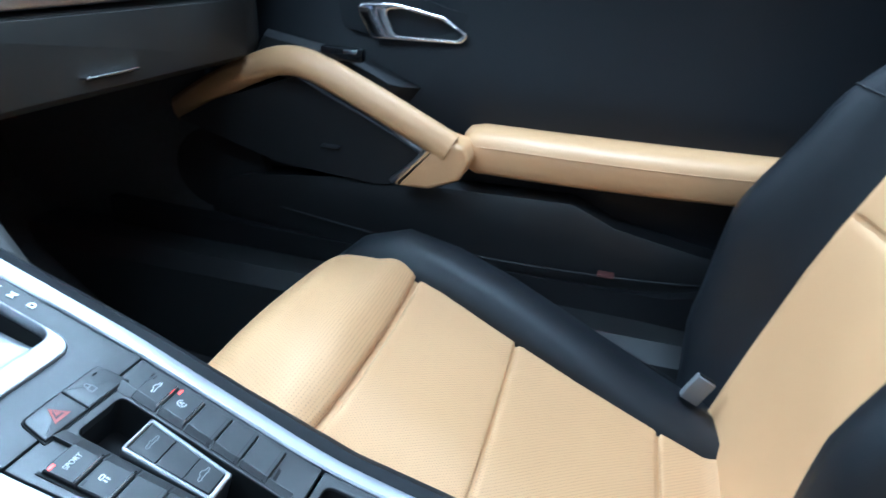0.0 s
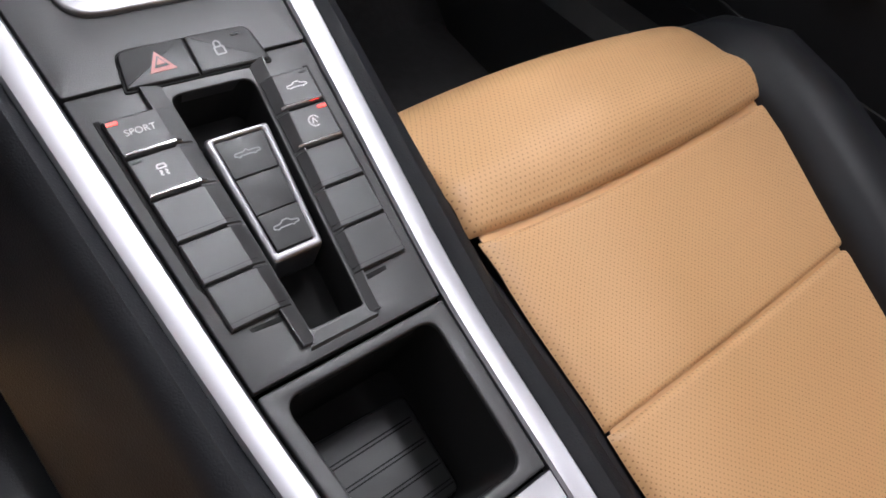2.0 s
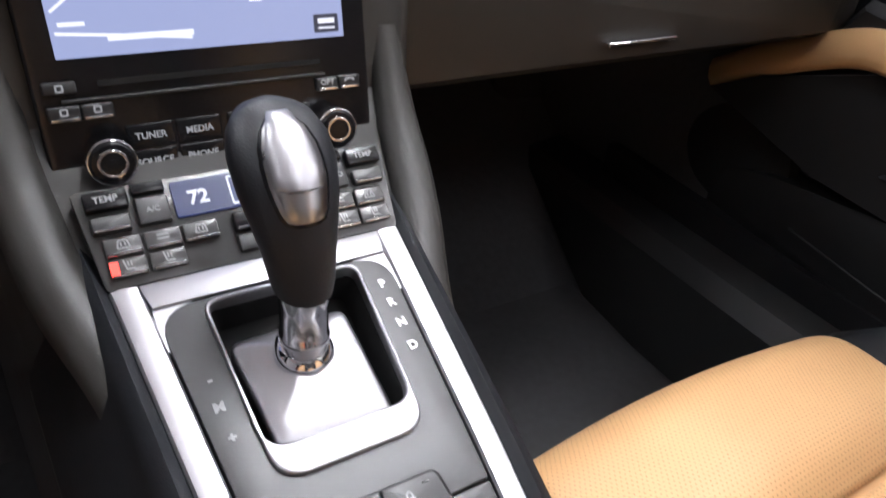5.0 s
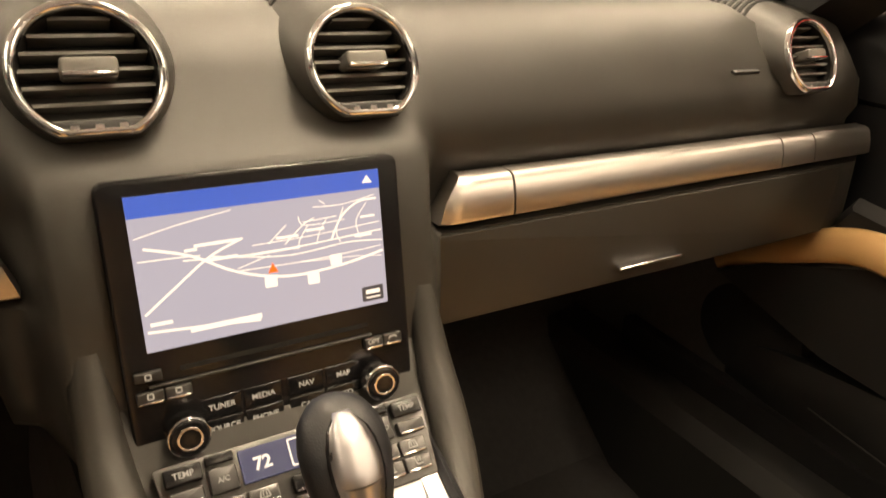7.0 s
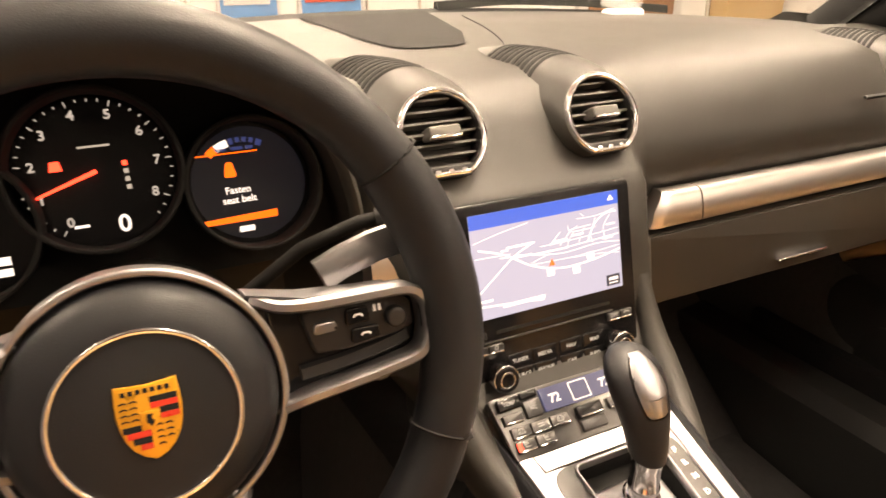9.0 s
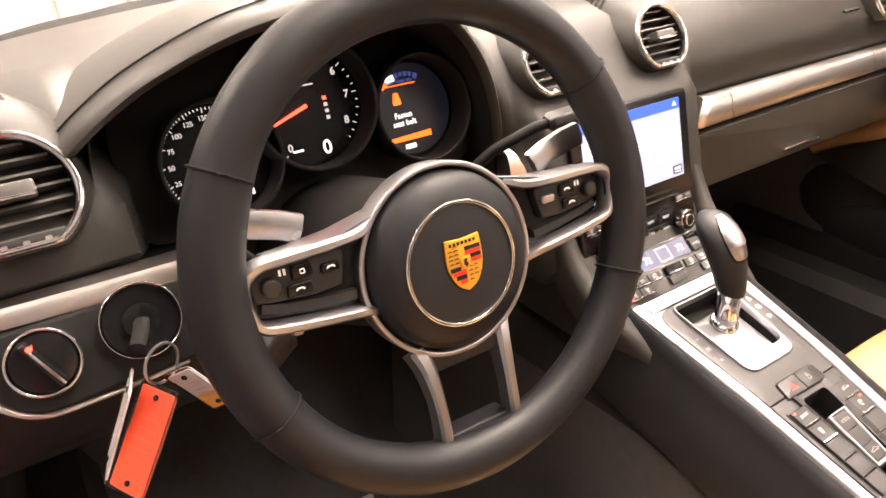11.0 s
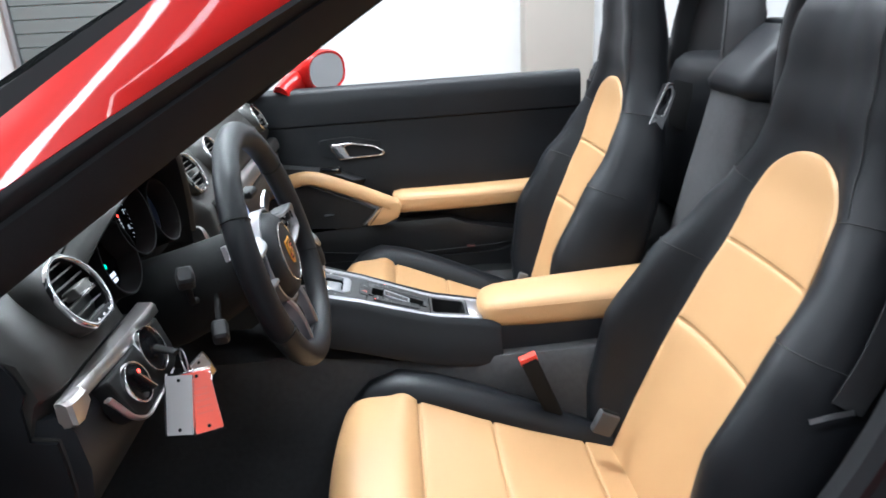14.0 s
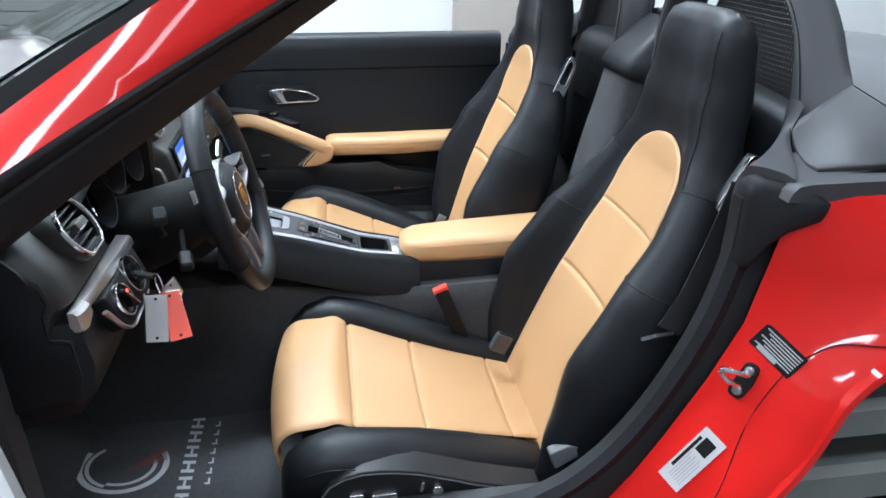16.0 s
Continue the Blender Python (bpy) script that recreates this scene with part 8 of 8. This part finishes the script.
# driver's side trim, light switch, ignition, key and tags
rings = []
for k in range(15):
    t = k / 14
    x = -0.452 - (0.672 - 0.452) * t
    y = 0.343 - 0.006 * math.sin(t * math.pi) - 0.012 * (1 - t) ** 2
    z0, z1 = 0.7625, 0.7790
    rings.append([Vector((x, 0.355, z0)), Vector((x, y, z0)), Vector((x, y - 0.003, z0 + 0.003)), Vector((x, y - 0.001, z1 - 0.004)), Vector((x, y + 0.003, z1)), Vector((x, 0.352, z1 + 0.001))])
part("trim_strip", loft(rings), M_TRIM, dash, "brushed aluminium trim strip")
rings = []
for x, y, z0, z1 in ((-0.660, 0.336, 0.7615, 0.7800), (-0.668, 0.336, 0.757, 0.7795), (-0.678, 0.337, 0.750, 0.7798), (-0.687, 0.339, 0.750, 0.7800), (-0.6905, 0.343, 0.752, 0.7800)):
    rings.append([Vector((x, 0.352, z0)), Vector((x, y, z0)), Vector((x, y - 0.004, z0 + 0.003)), Vector((x, y - 0.002, z1 - 0.004)), Vector((x, y + 0.003, z1)), Vector((x, 0.352, z1))])
part("trim_strip", loft(rings), M_TRIM, dash, "brushed aluminium trim corner")
SW = axes((-0.550, 0.320, 0.737), (0, 0.40, 1))
pod_o = rounded([(-0.082, 0.030), (-0.074, -0.034), (0.074, -0.031), (0.080, 0.030)], [0.004, 0.032, 0.030, 0.004], 10)
part("switch_panel", slab(SW, pod_o, -0.02, 0.006, 0.003), M_PIT, dash, "black switch panel")
rim = smooth_path([SW @ Vector((u, v, 0.003)) for u, v in ((-0.095, 0.016), (-0.088, 0.002), (-0.077, -0.020), (-0.054, -0.035), (-0.020, -0.0365), (0.020, -0.035), (0.048, -0.033))], 36)
part("switch_rim", sweep(rim, disc_section(0.0034, 10, 0.0050), up=SW.col[2][:3], scale=lambda k: 1.0 - 0.55 * k), M_TRIM, dash, "silver rim under the switch panel")
light = thing("light_switch", -0.588, 0.315, 0.733, "round black headlight switch with chrome ring", "light switch")
LS = SW @ Matrix.Translation((-0.044, 0.003, 0.006)) @ Matrix.Scale(0.87, 4)
part("face", slab(LS, circle(0.0255, 36), -0.002, 0.006, 0.002), M_GLOSS, light)
part("ring", frame_slab(LS, circle(0.0285, 40), circle(0.0258, 40), -0.002, 0.0080, 0.001), M_CHROME, light)
part("grip", slab(LS @ Matrix.Rotation(radians(28), 4, "Z"), rounded(rect(-0.004, -0.023, 0.004, 0.023), 0.003), 0.004, 0.018, 0.002), M_GLOSS, light)
part("grip_edge", slab(LS @ Matrix.Rotation(radians(28), 4, "Z"), rounded(rect(-0.0012, -0.022, 0.0012, 0.014), 0.001), 0.016, 0.0188, 0.0005), M_CHROME, light)
part("indicator", slab(LS, circle(0.0024, 12, -0.006, 0.015), 0.004, 0.0195), G_RED, light, smooth=False)
ign = thing("ignition_lock", -0.509, 0.315, 0.735, "dark ignition lock in a chrome-edged bowl", "ignition lock")
IG = SW @ Matrix.Translation((0.024, 0.010, 0.006))
part("ring", frame_slab(IG, circle(0.0290, 40), circle(0.0278, 40), -0.002, 0.0056, 0.0006), M_CHROME, ign)
part("bowl", loft([[IG @ Vector((r * math.cos(a), r * math.sin(a), n)) for a in [2 * math.pi * k / 32 for k in range(32)]] for r, n in ((0.0268, 0.002), (0.022, -0.004), (0.014, -0.006), (0.013, 0.006), (0.010, 0.007))]), M_GLOSS, ign)
key_ob = thing("car_key", -0.515, 0.29, 0.735, "black car key in the lock with a steel ring", "key")
kp = IG @ Vector((0, 0, 0.006))
part("key_head", sweep([kp, kp + Vector((-0.003, -0.010, -0.002)), kp + Vector((-0.008, -0.024, -0.003)), kp + Vector((-0.010, -0.028, -0.004))], disc_section(0.006, 12, 0.0035)), M_PIT, key_ob)
kr = Vector((-0.5237, 0.2821, 0.7286))
part("key_ring", tube([kr + Vector((0.013 * math.cos(a), 0.008 * math.cos(a) , 0.015 * math.sin(a))) for a in [2 * math.pi * k / 24 for k in range(24)]], 0.0012, 8, closed=True, up=(0, 1, 0)), M_CLEAR, key_ob, "steel key ring")


def tag(name, top, u, down, w, h, material, label):
    g = thing(name, *top, label, "key tag", "key tags")
    m = axes(top, tuple(-a for a in down), u)
    sleeve = part("sleeve", frame_slab(m, rounded(rect(-w / 2 - 0.002, -h - 0.003, w / 2 + 0.002, 0.003), 0.003), rounded(rect(-w / 2 + 0.001, -h + 0.001, w / 2 - 0.001, -0.001), 0.001), -0.0012, 0.0012), M_LENS, g, "clear plastic sleeve")
    sleeve.visible_shadow = False
    card = part("card", slab(m, rounded(rect(-w / 2, -h, w / 2, 0), 0.002), -0.0008, 0.0008), material, g)
    for v in (-0.006, -h + 0.006):
        part("hole", slab(m, circle(0.0022, 12, 0, v), -0.0018, 0.0018), M_PIT, card)
    for k in range(5):
        part("print_bar", slab(m, rect(-w * 0.32, -h * 0.30 - k * h * 0.1, w * 0.30, -h * 0.30 - k * h * 0.1 + 0.0012), 0.0008, 0.0010), M_WHITEP if material is M_WHITEP else M_REDP if material is M_ORANGE else M_CLEAR, card, smooth=False)
    if material is M_GREYPRINT:
        part("amber_band", slab(m, rect(-w / 2, -h, w / 2, -h * 0.62), -0.0010, 0.0010), M_AMBER, card, "amber lower half", smooth=False)


tag("white_key_tag", (-0.5470, 0.2830, 0.7215), (-0.20, -0.97, 0.10), (-0.41, 0.17, -0.89), 0.034, 0.070, M_WHITEP, "white card key tag hanging from the ignition")
tag("orange_key_tag", (-0.5310, 0.2690, 0.7160), (0.47, -0.88, -0.05), (-0.58, -0.23, -0.78), 0.032, 0.074, M_ORANGE, "orange card key tag hanging from the ignition")
tag("small_key_tag", (-0.5160, 0.2700, 0.7240), (0.60, -0.60, 0.45), (0.45, -0.05, -0.75), 0.022, 0.046, M_GREYPRINT, "small grey and amber key tag hanging from the ignition")

# floor mat with a ring mark and lettering bars
mat_th = thing("floor_mat", -0.36, 0.42, 0.17, "black floor mat with a grey ring and lettering", "floor mat")
MT = axes((-0.36, 0.42, 0.178), (0, 1, 0.10))
part("mat", slab(MT, rounded(rect(-0.24, -0.28, 0.235, 0.22), 0.03), -0.004, 0.004, 0.002), M_CARPET, mat_th)
RC = MT @ Matrix.Translation((0.055, 0.055, 0.0042))
for r0, r1, a0, a1 in ((0.078, 0.090, 60, 300), (0.058, 0.066, 75, 200), (0.066, 0.074, 200, 318)):
    arc = [radians(a0 + (a1 - a0) * k / 30) for k in range(31)]
    bm = bmesh.new()
    row = [(bm.verts.new(RC @ Vector((0.9 * r0 * math.cos(-a), r0 * math.sin(-a), 0))), bm.verts.new(RC @ Vector((0.9 * r1 * math.cos(-a), r1 * math.sin(-a), 0)))) for a in arc]
    for p, q in zip(row, row[1:]):
        bm.faces.new((p[0], p[1], q[1], q[0]))
    part("ring_mark", bm, M_GREYPRINT, mat_th, "grey broken ring printed on the mat", smooth=False)
part("wedge_mark", slab(RC, [(-0.02, -0.005), (0.015, -0.085), (0.055, -0.07)][::-1], -0.001, 0.0), M_FADED, mat_th, "dull red wedge printed on the mat", smooth=False)
for k in range(7):
    u = 0.235 - 0.047 * k
    for d in (-0.013, 0.013):
        part("lettering_bar", slab(MT, rect(u + d - 0.0045, -0.088, u + d + 0.0045, -0.062), 0.003, 0.0045), M_GREYPRINT, mat_th, smooth=False)
    part("lettering_bar", slab(MT, rect(u - 0.009, -0.0775, u + 0.009, -0.0725), 0.003, 0.0045), M_GREYPRINT, mat_th, smooth=False)
for k in range(7):
    u = 0.185 - 0.030 * k
    part("lettering_bar", slab(MT, rect(u - 0.0095, -0.131, u - 0.006, -0.114), 0.003, 0.0045), M_GREYPRINT, mat_th, smooth=False)
    part("lettering_bar", slab(MT, rect(u - 0.006, -0.124, u + 0.0075, -0.1205), 0.003, 0.0045), M_GREYPRINT, mat_th, smooth=False)
mat2 = thing("passenger_floor_mat", 0.37, 0.42, 0.17, "plain black floor mat", "floor mat")
part("mat", slab(axes((0.37, 0.42, 0.178), (0, 1, 0.10)), rounded(rect(-0.21, -0.26, 0.22, 0.22), 0.03), -0.004, 0.004, 0.002), M_CARPET, mat2)

# seat belts and buckles
for cx, hx, by, bz in ((-0.153, 1, -0.232, 0.44), (0.150, -1, -0.31, 0.41)):
    b = thing("belt_buckle", cx, by, bz - 0.02, "black seat belt buckle with a red button", "belt buckle", "belt buckles")
    m = Matrix.Translation((cx, by, bz)) @ Matrix.Rotation(radians(-22), 4, "X")
    bm = box(-0.011, -0.016, -0.10, 0.011, 0.016, 0.042, 0.004)
    bm.transform(m)
    part("housing", bm, M_PIT, b)
    bm = box(-0.0090, -0.0170, 0.036, 0.0090, 0.0170, 0.049, 0.002)
    bm.transform(m)
    part("button", bm, M_BUCKLE, b, "red release button")
for gx, gy, gz in ((-0.235, -0.342, 0.376), (0.235, -0.345, 0.372), (0.478, -0.322, 0.376)):
    a = thing("belt_guide", gx, gy, gz - 0.02, "grey plastic belt guide beside the seat hinge", "belt guide", "belt guides")
    turn = Matrix.Translation((gx, gy, gz)) @ Matrix.Rotation(radians(25), 4, "X")
    far = 0.62 if gx > 0.4 else 1.0
    bm = box(-0.010 * far, -0.020 * far, -0.02, 0.010 * far, 0.020 * far, 0.026 * far, 0.005 * far)
    bm.transform(turn)
    # same plastic: light and shade are put into the two greys
    part("cover", bm, M_GUIDE if gx > 0.4 else M_GUIDE_SHADED, a)
    bm = box(-0.004 * far, -0.016 * far, 0.024 * far, 0.004 * far, 0.016 * far, 0.029 * far, 0.001)
    bm.transform(turn)
    part("slot", bm, M_PIT, a, "dark slot of the guide")

# striker, plate and sticker on the red pillar
def on_flank(y, z, u_yz, v_yz, up=0.001):
    """A frame lying on the driver's side flank; u and v given by their y and z."""
    def pt(a, b):
        return Vector((-flank_point(a, b), a, b))
    o = pt(y, z)
    u = pt(y + u_yz[0] * 0.4, z + u_yz[1] * 0.4) - pt(y - u_yz[0] * 0.4, z - u_yz[1] * 0.4)
    v = pt(y + v_yz[0] * 0.4, z + v_yz[1] * 0.4) - pt(y - v_yz[0] * 0.4, z - v_yz[1] * 0.4)
    m = axes(o, v, u)
    if m.col[2].x > 0:
        m = axes(o, v, -u)
    m.col[3][:3] = o + Vector(m.col[2][:3]) * up
    return m


PN = on_flank(-0.577, 0.628, (-0.036, -0.014), (-0.018, 0.0385), 0.003) @ Matrix.Scale(0.84, 4)
strk = thing("door_striker", -0.73, -0.60, 0.63, "bright steel door striker bolted to the red pillar", "door striker")
part("plate", slab(PN, rounded([(-0.014, -0.036), (0.014, -0.036), (0.018, 0.0), (0.014, 0.036), (-0.012, 0.034)], 0.012), -0.006, 0.003, 0.002), M_PIT, strk)
for v in (-0.021, 0.021):
    part("bolt", slab(PN, circle(0.0090, 18, 0.002, v), 0.0, 0.008, 0.003), M_CLEAR, strk)
part("loop", tube(smooth_path([PN @ Vector(p) for p in ((0.004, 0.012, 0.002), (-0.010, 0.012, 0.022), (-0.026, 0.008, 0.034), (-0.030, 0.0, 0.034), (-0.014, -0.010, 0.022), (0.0, -0.012, 0.003))], 20), 0.0046, 10), M_CHROME, strk, "bright striker loop")
plate = thing("data_plate", -0.75, -0.6165, 0.6767, "small black data plate with rows of grey print", "data plate")
DP = on_flank(-0.612, 0.684, (-0.026, -0.024), (0.0095, -0.036)) @ Matrix.Diagonal((0.70, -0.88, 1, 1))
part("plate", slab(DP, rounded(rect(-0.052, -0.023, 0.052, 0.023), 0.002), 0.0, 0.0016), M_PIT, plate)
for k in range(7):
    part("print_bar", slab(DP, rect(-0.046, 0.015 - k * 0.0050, 0.044 - 0.009 * (k % 3), 0.0172 - k * 0.0050), 0.001, 0.0021), M_GREYPRINT, plate, smooth=False)
part("print_block", slab(DP, rect(-0.015, -0.021, 0.034, -0.012), 0.001, 0.0021), M_GREYPRINT, plate, smooth=False)
stk = thing("tyre_sticker", -0.75, -0.5185, 0.4856, "white sticker with a dark panel on the red sill pillar", "sticker")
ST = on_flank(-0.5185, 0.4856, (-0.0566, 0.098), (0.0155, 0.022), 0.002) @ Matrix.Diagonal((0.98, 0.72, 1, 1))
part("sheet", slab(ST, rounded(rect(-0.058, -0.028, 0.058, 0.028), 0.002), 0.0, 0.0014), M_WHITEP, stk)
part("dark_panel", slab(ST, rect(0.018, -0.016, 0.046, 0.012), 0.001, 0.0020), M_PIT, stk, smooth=False)
part("dark_panel", slab(ST, rect(-0.030, 0.016, 0.040, 0.023), 0.001, 0.0020), M_PIT, stk, smooth=False)
for k in range(6):
    part("print_bar", slab(ST, rect(-0.045, 0.010 - 0.006 * k, 0.010 - 0.006 * (k % 2), 0.012 - 0.006 * k), 0.001, 0.0019), M_GREYPRINT, stk, smooth=False)

# belt tongue hanging beside the driver's backrest
tongue = thing("belt_tongue", -0.625, -0.49, 0.635, "bright steel seat belt tongue beside the backrest", "belt tongue")
part("blade", sweep([(-0.6235, -0.466, 0.6315), (-0.6240, -0.480, 0.6345), (-0.6245, -0.492, 0.6375), (-0.6240, -0.520, 0.6400)], [(-0.003, -0.0012), (-0.003, 0.0012), (0.003, 0.0012), (0.003, -0.0012)], up=(-1, 0, 0.3)), M_CLEAR, tongue)
part("web_strap", sweep([(-0.618, -0.515, 0.640), (-0.610, -0.55, 0.70), (-0.600, -0.585, 0.80), (-0.590, -0.61, 0.88)], [(-0.022, -0.0008), (-0.022, 0.0008), (0.022, 0.0008), (0.022, -0.0008)], up=(-1, 0, 0.2)), M_BELT, tongue, "black seat belt webbing")
